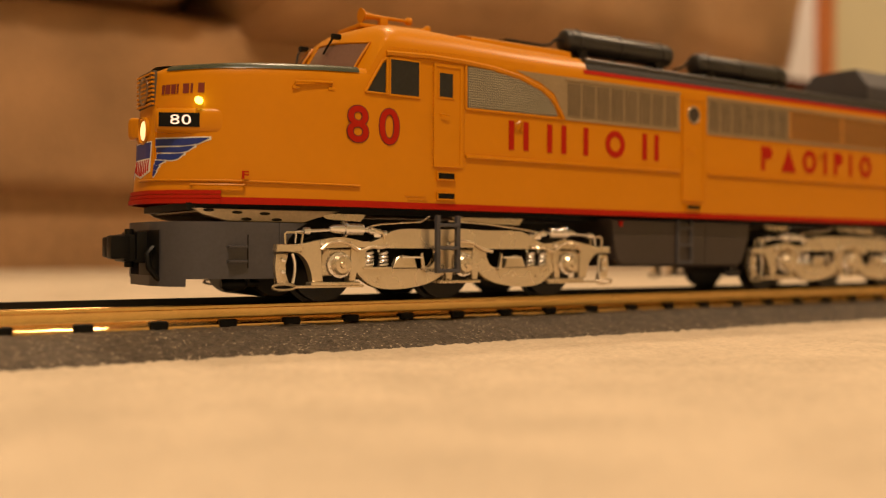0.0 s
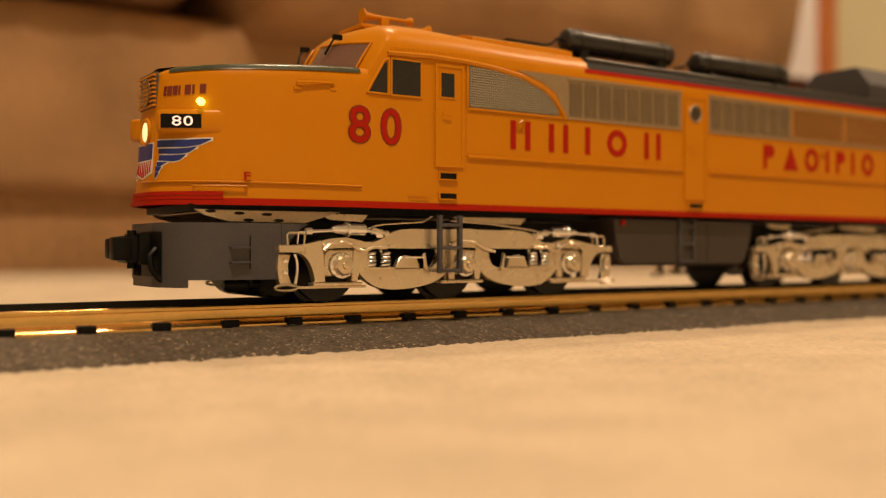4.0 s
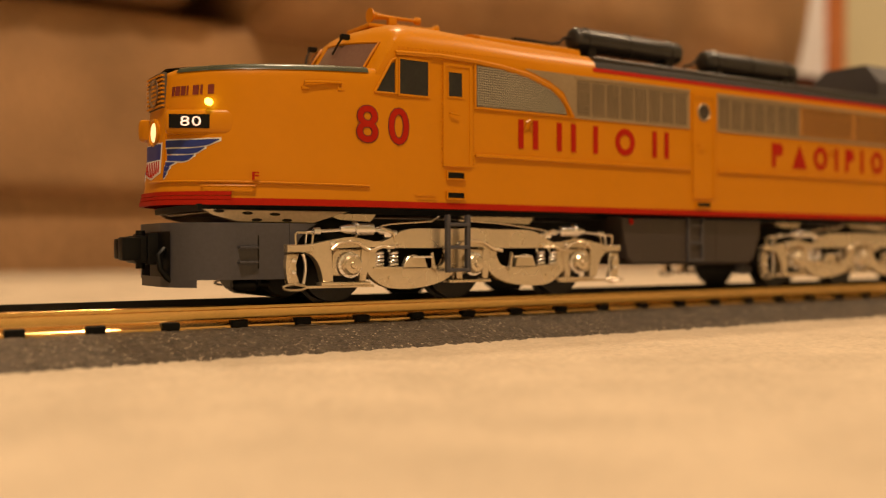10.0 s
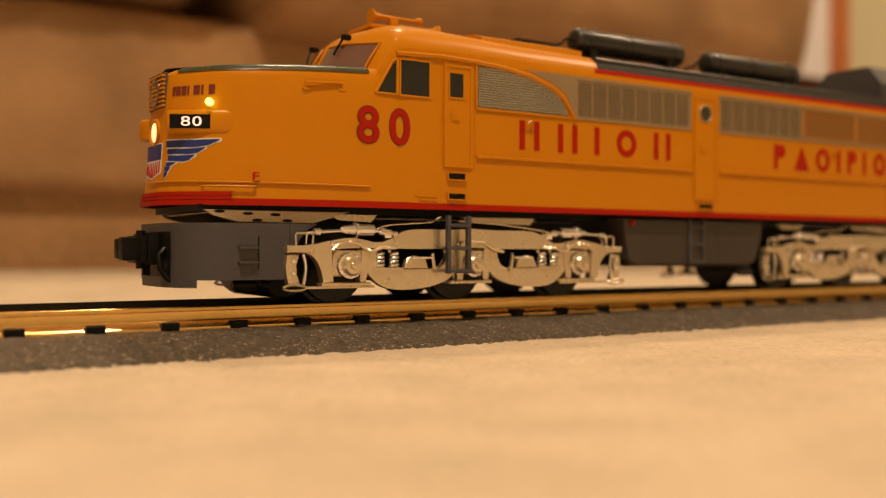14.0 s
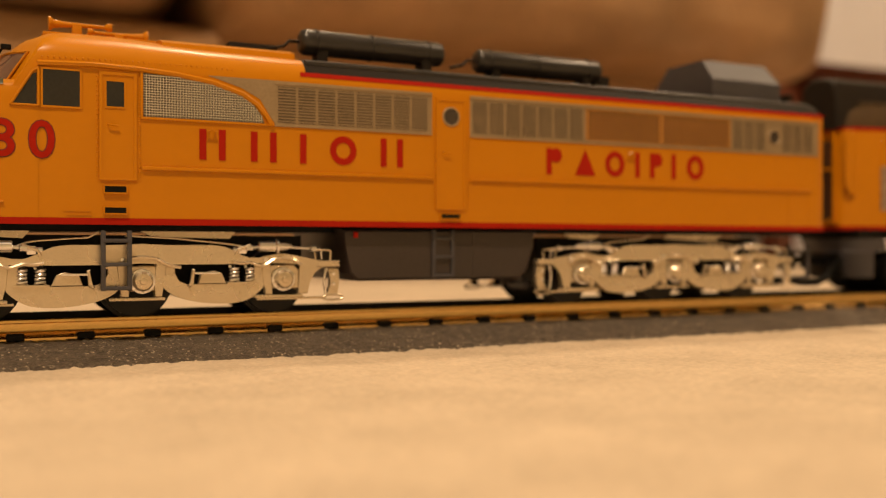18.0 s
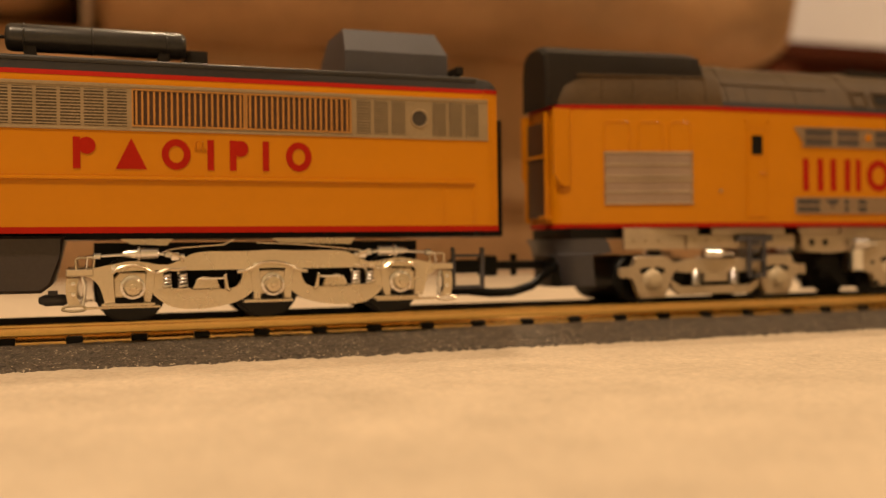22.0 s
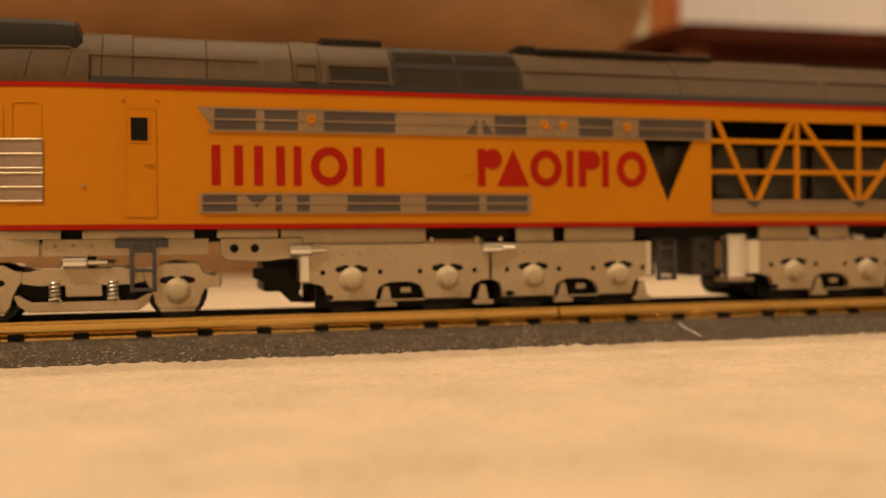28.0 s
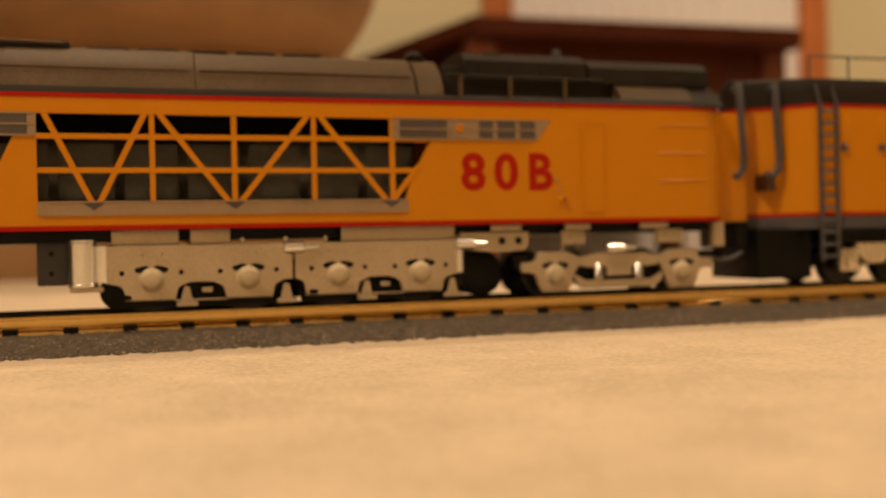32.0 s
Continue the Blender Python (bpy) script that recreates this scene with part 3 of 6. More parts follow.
def door(e, x0, x1, z0, z1, window, slots=()):
    bm = B()
    plate(bm, [(x0, z0), (x1, z0), (x1, z1), (x0, z1)], -1.612, -1.59, 0.006)
    d = part("cab_door", bm, YELLOW, e)
    bm = B()
    frame_strip(bm, x0 + 0.02, x1 - 0.02, z0 + 0.02, z1 - 0.02, 0.05, -1.628, -1.60)
    part("door_frame", bm, YELLOW, e)
    bm = B()
    rivets(bm, [(x, -1.628, z0 + 0.03 + i * 0.075) for x in (x0 - 0.065, x1 + 0.065) for i in range(int((z1 - z0) / 0.075))])
    part("rivets", bm, YELLOW, e)
    part("door_handle", pipe(B(), [(x0 + 0.1, -1.62, (z0 + z1) / 2 + 0.02), (x0 + 0.1, -1.66, (z0 + z1) / 2 + 0.02), (x0 + 0.26, -1.66, (z0 + z1) / 2 + 0.0)], 0.013, 6), YELLOW, d)
    if window == "round":
        cx, cz = (x0 + x1) / 2, z1 - 0.31
        part("porthole", turned(B(), (cx, -1.605, cz), (0, -1, 0), [(0, 0.15), (0.012, 0.15), (0.013, 0.0)], 24), PORTHOLE, d)
        bm = B()
        pipe(bm, [(cx + 0.165 * math.cos(t), -1.615, cz + 0.165 * math.sin(t)) for t in [2 * math.pi * i / 24 for i in range(25)]], 0.02, 6)
        part("porthole_ring", bm, GRILLE, d)
    elif window:
        a, b, c, f = window
        part("door_window", plate(B(), [(a, c), (b, c), (b, f), (a, f)], -1.618, -1.60), PANE, d)
        bm = B()
        frame_strip(bm, a, b, c, f, 0.025, -1.626, -1.605)
        part("window_frame", bm, YELLOW, d)
    for a, b, c, f in slots:
        part("step_slot", plate(B(), [(a, c), (b, c), (b, f), (a, f)], -1.635, -1.60), BLACK, e)
        bm = B()
        frame_strip(bm, a, b, c, f, 0.02, -1.65, -1.605)
        part("step_frame", bm, YELLOW, e)


def cab_details(e):
    door(e, 1.72, 2.24, 2.2, 3.86, (1.80, 2.07, 3.34, 3.74), ((1.77, 2.10, 1.97, 2.07), (1.77, 2.10, 1.64, 1.73)))
    door(e, 7.67, 8.24, 1.82, 3.84, "round", ((7.74, 8.13, 1.63, 1.71),))
    # side windows
    part("cab_window", plate(B(), [(0.86, 3.30), (1.40, 3.30), (1.40, 3.86), (0.86, 3.86)], -1.612, -1.59), PANE, e)
    bm = B()
    frame_strip(bm, 0.86, 1.40, 3.30, 3.86, 0.03, -1.622, -1.59)
    part("window_frame", bm, YELLOW, e)
    part("quarter_window", plate(B(), [(0.44, 3.31), (0.77, 3.31), (0.77, 3.80), (0.72, 3.78)], -1.606, -1.585), PANE, e)
    bm = B()
    pipe(bm, [(0.40, -1.605, 3.29), (0.71, -1.61, 3.82), (0.80, -1.612, 3.87)], 0.022, 6)
    pipe(bm, [(0.40, -1.605, 3.29), (0.80, -1.612, 3.29)], 0.018, 6)
    pipe(bm, [(0.80, -1.612, 3.29), (0.80, -1.612, 3.87)], 0.025, 6)
    part("window_frame", bm, YELLOW, e)
    # drip rail with rivets from the cab back over the grille
    bm = B()
    pts = [(0.78, -1.605, 3.95), (1.6, -1.615, 3.985), (2.3, -1.615, 3.97), (2.9, -1.615, 3.93), (3.5, -1.615, 3.84), (4.0, -1.615, 3.68), (4.25, -1.615, 3.52), (4.42, -1.615, 3.32), (4.50, -1.615, 3.18)]
    pipe(bm, pts, 0.045, 6)
    part("drip_rail", bm, YELLOW, e)
    bm = B()
    rivets(bm, [(0.85 + 0.085 * i, -1.60 + (0.012 if i > 40 else 0), 4.06 + 0.03 * math.sin(i * 0.06)) for i in range(36)], 0.014)
    part("rivets", bm, YELLOW, e)
    # windshield panes on the sloping front
    for s in (-1, 1):
        def pane(u, v, out=0.02):
            y = 0.13 + 1.13 * u
            z = (3.84 - 0.16 * u ** 1.5) * (1 - v) + (4.22 - 0.07 * u ** 2) * v
            p = cab_front(y, z)
            return (p[0] - out, s * y, p[2] + out * 0.6)

        bm = B()
        skin(bm, [[pane(i / 8, j / 4) for i in range(9)] for j in range(5)])
        g = part("windshield", bm, WINDSHIELD, e)
        edge = [pane(i / 8, 0, 0.024) for i in range(9)] + [pane(1, j / 4, 0.024) for j in range(1, 5)] + [pane(1 - i / 8, 1, 0.024) for i in range(1, 9)] + [pane(0, 1 - j / 4, 0.024) for j in range(1, 5)]
        part("gasket", pipe(B(), edge, 0.022, 6), YELLOW, g)
        bm = B()
        pipe(bm, [(0.44, s * 0.62, 4.36), (0.34, s * 0.62, 4.33), (0.26, s * 0.60, 4.20), (0.20, s * 0.52, 4.04)], 0.02, 6)
        box(bm, 0.30, 0.46, s * 0.62 - 0.05, s * 0.62 + 0.05, 4.29, 4.38, 0.02)
        part("wiper", bm, BLACK, g)


def side_details(e):
    # mesh grille behind the cab: a wire net over a flat sheet coloured as shade
    out = [(2.37, 3.21), (4.38, 3.21), (4.32, 3.36), (4.16, 3.55), (3.9, 3.70), (3.45, 3.82), (2.9, 3.89), (2.37, 3.92)]
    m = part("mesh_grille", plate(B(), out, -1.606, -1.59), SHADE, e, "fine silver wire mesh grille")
    bm = B()

    def top(x):
        for (a, za), (b, zb) in zip(out[1:], out[2:]):
            if b <= x <= a:
                return za + (zb - za) * (x - a) / (b - a)
        return 3.21

    n = 44
    for i in range(1, n):
        x = 2.37 + 2.0 * i / n
        rod(bm, (x, -1.612, 3.21), (x, -1.612, top(x) - 0.01), 0.008, 4)
    for i in range(1, 17):
        z = 3.21 + 0.71 * i / 17
        xe = max([x for x in np.linspace(2.4, 4.36, 80) if top(x) > z], default=2.5)
        rod(bm, (2.37, -1.616, z), (xe, -1.616, z), 0.008, 4)
    part("wire_mesh", bm, BRIGHT, m)
    bm = B()
    box(bm, 2.33, 4.55, -1.63, -1.60, 3.165, 3.205, 0.01)
    box(bm, 2.32, 2.365, -1.63, -1.60, 3.2, 3.95, 0.01)
    part("mesh_border", bm, YELLOW, m)

    def band(x0, x1, bars, name="side_grille", slats=True, low=3.24, high=3.86):
        g = part(name, plate(B(), [(x0, 3.17), (x1, 3.17), (x1, 3.955), (x0, 3.955)], -1.606, -1.59), GRILLE, e, "pale metal side grille")
        part("grille_rim", box(B(), x0, x1, -1.622, -1.604, 3.895, 3.95, 0.008), GRILLE, g)
        part("grille_rim", box(B(), x0, x1, -1.622, -1.604, 3.17, 3.215, 0.008), GRILLE, g)
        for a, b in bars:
            # flat dark sheet; the shade behind the slats is put in its colour
            part("panel_shade", plate(B(), [(a, low), (b, low), (b, high), (a, high)], -1.609, -1.60), LOUVRE, g)
            if slats:
                bm = B()
                n = 12
                for i in range(n):
                    z = low + (high - low) * (i + 0.5) / n
                    plate(bm, [(a, z - 0.010), (b, z - 0.010), (b, z + 0.010), (a, z + 0.010)], -1.618, -1.606)
                part("louvre_slats", bm, GRILLE, g)
        return g

    step = 0.362
    band(4.56, 7.56, [(4.62 + i * step, 4.62 + i * step + 0.31) for i in range(8)])
    bm = B()
    plate(bm, [(3.42, 3.955), (4.60, 3.955), (4.60, 3.18), (4.50, 3.30), (4.30, 3.62), (3.98, 3.79)], -1.609, -1.59)
    part("side_grille", bm, GRILLE, e, "pale metal side grille")
    band(8.36, 10.98, [(8.42 + i * 0.366, 8.42 + i * 0.366 + 0.31) for i in range(7)])
    g = band(10.98, 14.82, [])
    for a, b in ((11.03, 12.86), (12.93, 14.77)):
        # brown sheet; the shade between the slats is put in its colour
        part("shutter_recess", plate(B(), [(a, 3.27), (b, 3.27), (b, 3.85), (a, 3.85)], -1.612, -1.60), SHADE_BROWN, g, "brown sheet for the shade behind the yellow radiator shutters")
        bm = B()
        n = 19
        for i in range(n):
            x = a + (b - a) * (i + 0.5) / n
            plate(bm, [(x - 0.016, 3.28), (x + 0.016, 3.28), (x + 0.016, 3.84), (x - 0.016, 3.84)], -1.63, -1.612)
        part("shutter_slats", bm, SHUTTER, g)
        bm = B()
        frame_strip(bm, a, b, 3.27, 3.85, 0.025, -1.635, -1.60)
        part("shutter_frame", bm, SHUTTER, g)
    g = band(14.82, 17.48, [(14.9 + i * 0.33, 14.9 + i * 0.33 + 0.27) for i in (0, 1, 2)] + [(16.36 + i * 0.33, 16.36 + i * 0.33 + 0.27) for i in (0, 1, 2)][:3])
    part("porthole", turned(B(), (16.1, -1.606, 3.55), (0, -1, 0), [(0, 0.15), (0.012, 0.15), (0.013, 0)], 24), PORTHOLE, e)
    bm = B()
    pipe(bm, [(16.1 + 0.16 * math.cos(t), -1.615, 3.55 + 0.16 * math.sin(t)) for t in [2 * math.pi * i / 24 for i in range(25)]], 0.02, 6)
    part("porthole_ring", bm, GRILLE, e)
    # plain red marks in place of the lettering
    marks(e, 3.27, 6.98, 2.55, 3.06, ("bars", "bars", "bar", "ring", "bars"), (3.27, 4.14, 5.01, 5.56, 6.53), (0.44, 0.45, 0.13, 0.50, 0.44), -1.607)
    marks(e, 10.08, 14.1, 2.53, 3.05, ("flag", "wedge", "ring", "bar", "flag", "bar", "ring"), (10.07, 10.74, 11.48, 12.24, 12.62, 13.19, 13.60), (0.36, 0.50, 0.48, 0.11, 0.30, 0.11, 0.46), -1.607)
    for a, b, t in ((0.08, 0.46, "8"), (0.66, 1.03, "0")):
        numeral(t, e, DARK_RED, a - 0.016, b + 0.016, 2.464, 3.076, -1.597, 0.008, 0.03, name="numeral_edge")
        numeral(t, e, RED, a, b, 2.48, 3.06, -1.597, 0.014, 0.01)
    numeral("F", e, RED, -1.57, -1.47, 1.83, 1.95, -1.372, 0.03, 0.02, angle=-14)
    # small fittings
    for x, z in ((3.47, 2.99), (12.1, 2.98)):
        bm = B()
        pipe(bm, [(x - 0.06, -1.60, z - 0.12), (x - 0.06, -1.66, z + 0.02), (x, -1.68, z + 0.06), (x + 0.06, -1.66, z + 0.02), (x + 0.06, -1.60, z - 0.12)], 0.018, 6)
        part("lift_ring", bm, YELLOW, e)
    bm = B()
    box(bm, 1.15, 1.55, -1.612, -1.598, 1.66, 1.69)
    box(bm, 1.2, 1.58, -1.612, -1.598, 1.60, 1.615)
    part("builder_plate", bm, YELLOW, e)
    for x in (16.55, 17.16):
        part("edge_panel", box(B(), x, x + 0.05, -1.612, -1.598, 1.62, 2.34, 0.008), YELLOW, e)
    bm = B()
    rivets(bm, [(17.56, -1.592, 1.66 + 0.075 * i) for i in range(30)], 0.014)
    part("rivets", bm, YELLOW, e)


def marks(e, x0, x1, z0, z1, kinds, xs, ws, y):
    """Plain red marks: bars, rings, wedges and flags."""
    h = z1 - z0
    for kind, x, w in zip(kinds, xs, ws):
        bm = B()
        t = 0.115 if h < 0.6 else 0.155
        if kind in ("bar", "flag"):
            plate(bm, [(x, z0), (x + min(t, w), z0), (x + min(t, w), z1), (x, z1)], y - 0.006, y + 0.01)
        if kind == "bars":
            for a in (x, x + w - t):
                plate(bm, [(a, z0), (a + t, z0), (a + t, z1), (a, z1)], y - 0.006, y + 0.01)
        if kind == "flag":
            plate(bm, [(x + w * 0.60 + h * 0.27 * math.cos(q), z1 - h * 0.27 + h * 0.27 * math.sin(q)) for q in [2 * math.pi * k / 20 for k in range(20)]], y - 0.009, y + 0.008)
        if kind == "wedge":
            plate(bm, [(x, z0), (x + w, z0), (x + w * 0.5, z1)], y - 0.006, y + 0.01)
        if kind == "ring":
            cx, cz, n = x + w / 2, (z0 + z1) / 2, 28
            rows = []
            for k in range(n + 1):
                q = 2 * math.pi * k / n
                c, s = math.cos(q), math.sin(q)
                ro, rz = w / 2, h / 2
                rows.append([(cx + c * ro, y + 0.01, cz + s * rz), (cx + c * ro, y - 0.006, cz + s * rz), (cx + c * (ro - t), y - 0.006, cz + s * (rz - t)), (cx + c * (ro - t), y + 0.01, cz + s * (rz - t))])
            skin(bm, rows)
        part("red_mark", bm, RED, e)


def nose_frame(i, z, out=0.0):
    """A point of the nose skin, pushed out."""
    k = int(i)
    a, b = Vector(nose_point(k, -out, z)), Vector(nose_point(min(k + 1, len(NOSE_PLAN) - 1), -out, z))
    return a.lerp(b, i - k)


def nose_strip(bm, i0, i1, z0, z1, out, n=8, za=None, zb=None, s=1, bend=1):
    """A thin raised patch on the nose from i0 to i1 between two heights, that may slope to za, zb at i1."""
    rows = []
    za, zb = z0 if za is None else za, z1 if zb is None else zb
    for k in range(n + 1):
        u = k / n
        i = i0 + (i1 - i0) * u
        a, b = z0 + (za - z0) * u ** bend, z1 + (zb - z1) * u
        q = [nose_frame(i, a, -0.01), nose_frame(i, a, out), nose_frame(i, b, out), nose_frame(i, b, -0.01)]
        rows.append([(p.x, p.y * s, p.z) for p in q])
    g = skin(bm, rows)
    bm.faces.new(g[0])
    bm.faces.new(g[-1][::-1])


def nose_details(e):
    # square grille with a round lamp, upper nose front
    bm = B()
    for k in range(8):
        z = 2.975 + 0.066 * k
        box(bm, -2.635, -2.58, -0.38, 0.36, z, z + 0.03)
    g = part("lamp_grille", bm, YELLOW, e)
    bm = B()
    # dark backing puts the shade between the bars into its colour
    box(bm, -2.605, -2.54, -0.37, 0.36, 2.96, 3.50)
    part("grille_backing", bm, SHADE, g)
    part("upper_lamp", turned(B(), (-2.60, -0.02, 3.21), (-1, 0, 0), [(0, 0.225), (0.05, 0.225), (0.055, 0.20), (0.03, 0.17), (0.035, 0.13), (0.02, 0.0)], 28), VENT_BROWN, g)
    # headlight
    part("headlight_rim", turned(B(), (-2.61, -0.03, 2.60), (-1, 0, 0), [(0, 0.22), (0.04, 0.22), (0.055, 0.19), (0.035, 0.175)], 24), YELLOW, e)
    part("headlight", turned(B(), (-2.61, -0.03, 2.60), (-1, 0, 0), [(0, 0.175), (0.03, 0.17), (0.05, 0.10), (0.06, 0.0)], 24), HEADLIGHT, e, "glowing warm headlight")
    bm = B()
    nose_strip(bm, 2.1, 2.35, 1.86, 2.95, 0.02)
    part("front_moulding", bm, YELLOW, e)
    # number board housings with lit numerals
    for s in (-1, 1):
        bm = B()
        d = Vector((0.867, -0.498, 0))
        nrm = Vector((-0.498, -0.867, 0))
        a = Vector((-2.59, -0.64, 2.70))
        rows = []
        for u, out, hh in ((-0.06, -0.1, 0.15), (-0.05, 0.08, 0.16), (0.0, 0.125, 0.185), (0.66, 0.125, 0.20), (0.86, 0.12, 0.20), (1.02, 0.08, 0.18), (1.12, 0.0, 0.15), (1.16, -0.14, 0.09)):
            p = a + d * u + nrm * out
            ring = []
            for k in range(20):
                t = 2 * math.pi * k / 20
                cy, cz = math.cos(t), math.sin(t)
                q = Vector((p.x, p.y, p.z)) - nrm * (0.22 * (1 - (abs(cy) ** 0.5) * (1 if cy > 0 else -1)) * 0.5) + Vector((0, 0, 1)) * (math.copysign(abs(cz) ** 0.6, cz) * hh)
                ring.append((q.x, s * -q.y, q.z))
            rows.append(ring)
        gg = skin(bm, rows, close=True)
        bm.faces.new(gg[0][::-1])
        bm.faces.new(gg[-1])
        hnum = part("number_board", bm, YELLOW, e, "rounded number board housing", sharp=60)
        bm = B()
        q0, q1 = a + d * 0.02 + nrm * 0.128, a + d * 0.62 + nrm * 0.128
        box_pts = [(q0, 2.60), (q1, 2.60), (q1, 2.81), (q0, 2.81)]
        v = [bm.verts.new((p.x, s * -p.y, z)) for p, z in box_pts]
        w = [bm.verts.new((p.x + 0.03, s * -(p.y + 0.03), z)) for p, z in box_pts]
        bm.faces.new(v)
        bm.faces.new(w[::-1])
        for k in range(4):
            bm.faces.new((v[k], v[(k + 1) % 4], w[(k + 1) % 4], w[k]))
        part("number_glass", bm, BLACK, hnum)
        if s == -1:
            for off, t in ((0.19, "8"), (0.36, "0")):
                p = a + d * off + nrm * 0.131
                numeral(t, hnum, NUMERAL, p.x, p.x + 0.135, 2.635, 2.78, p.y, 0.008, 0.0, angle=math.degrees(math.atan2(d.y, d.x)))
        part("marker_light", turned(B(), (-2.11, s * 1.04, 2.995), (-0.6, s * 0.8, 0), [(0, 0.055), (0.07, 0.055), (0.10, 0.035), (0.11, 0.0)], 16), MARKER, e, "glowing yellow-green marker light")
    # winged shield, plain shapes
    for q in (1, -1):
        bm = B()
        nose_strip(bm, 0, 1.85, 1.86, 2.42, 0.006, za=1.95, s=q)
        part("shield_field", bm, WHITE, e)
        bm = B()
        nose_strip(bm, 0, 1.70, 2.16, 2.40, 0.02, s=q)
        part("shield_top", bm, BLUE, e)
        for k in range(4):
            bm = B()
            nose_strip(bm, 0.10 + 0.42 * k, 0.28 + 0.42 * k, 1.90 + 0.022 * k, 2.14, 0.02, 6, s=q)
            part("shield_stripe", bm, RED, e)
        # wing: three long feathers and three short ones, blue with a white edge
        blades = (
            (((2.41, 2.437), (4.09, 2.432), (5.40, 2.445)), ((2.41, 2.335), (4.32, 2.326), (4.95, 2.352), (5.40, 2.432))),
            (((2.53, 2.310), (4.09, 2.304), (4.80, 2.326)), ((2.53, 2.238), (4.05, 2.222), (4.45, 2.238), (4.80, 2.318))),
            (((2.60, 2.213), (3.7, 2.206), (4.32, 2.212)), ((2.70, 2.132), (3.7, 2.113), (4.06, 2.125), (4.32, 2.204))),
            (((2.45, 2.115), (2.75, 2.112), (3.30, 2.104)), ((2.55, 2.045), (2.85, 2.035), (3.30, 2.098))),
            (((2.30, 2.060), (2.55, 2.040), (2.98, 2.030)), ((2.32, 1.985), (2.65, 1.960), (2.98, 2.024))),
            (((2.12, 2.010), (2.3, 1.975), (2.72, 1.950)), ((2.14, 1.890), (2.45, 1.872), (2.72, 1.944))),
        )
        for upper, lower in blades:
            for name, mat, grow, out in (("feather_edge", WHITE, 0.020, 0.008), ("wing_feather", BLUE, 0.0, 0.015)):
                bm = B()
                rows = []
                x0, x1 = upper[0][0] - grow * 2.5, upper[-1][0] + grow * 4
                for k in range(15):
                    i = x0 + (x1 - x0) * k / 14
                    za = float(np.interp(i, [v[0] for v in lower], [v[1] for v in lower])) - grow
                    zb = float(np.interp(i, [v[0] for v in upper], [v[1] for v in upper])) + grow
                    r = [nose_frame(i, za, -0.01), nose_frame(i, za, out), nose_frame(i, zb, out), nose_frame(i, zb, -0.01)]
                    rows.append([(v.x, v.y * q, v.z) for v in r])
                g = skin(bm, rows)
                bm.faces.new(g[0])
                bm.faces.new(g[-1][::-1])
                part(name, bm, mat, e)
    # plain dark bars where a small word stands
    for k in range(7):
        bm = B()
        i = 2.70 + 0.355 * k
        nose_strip(bm, i, i + (0.1 if k in (3, 5) else 0.27), 3.105, 3.245, 0.01, 2)
        part("word_bar", bm, DARK_RED, e)
    # hand rails
    for i0, i1, z in ((4.8, 6.7, 1.74),):
        bm = B()
        a = [nose_frame(i0 + (i1 - i0) * k / 6, z, 0.06) for k in range(7)]
        pipe(bm, [nose_frame(i0, z, 0.0)] + a + [nose_frame(i1, z, 0.0)], 0.018, 6)
        part("grab_iron", bm, YELLOW, e)
    bm = B()
    pipe(bm, [(-0.78, -1.47, 3.25), (-0.78, -1.54, 3.35), (-0.48, -1.57, 3.37), (-0.18, -1.59, 3.38), (-0.18, -1.54, 3.27)], 0.022, 6)
    box(bm, -0.82, -0.70, -1.53, -1.42, 3.24, 3.29, 0.01)
    box(bm, -0.24, -0.12, -1.58, -1.46, 3.26, 3.31, 0.01)
    part("grab_iron", bm, YELLOW, e)


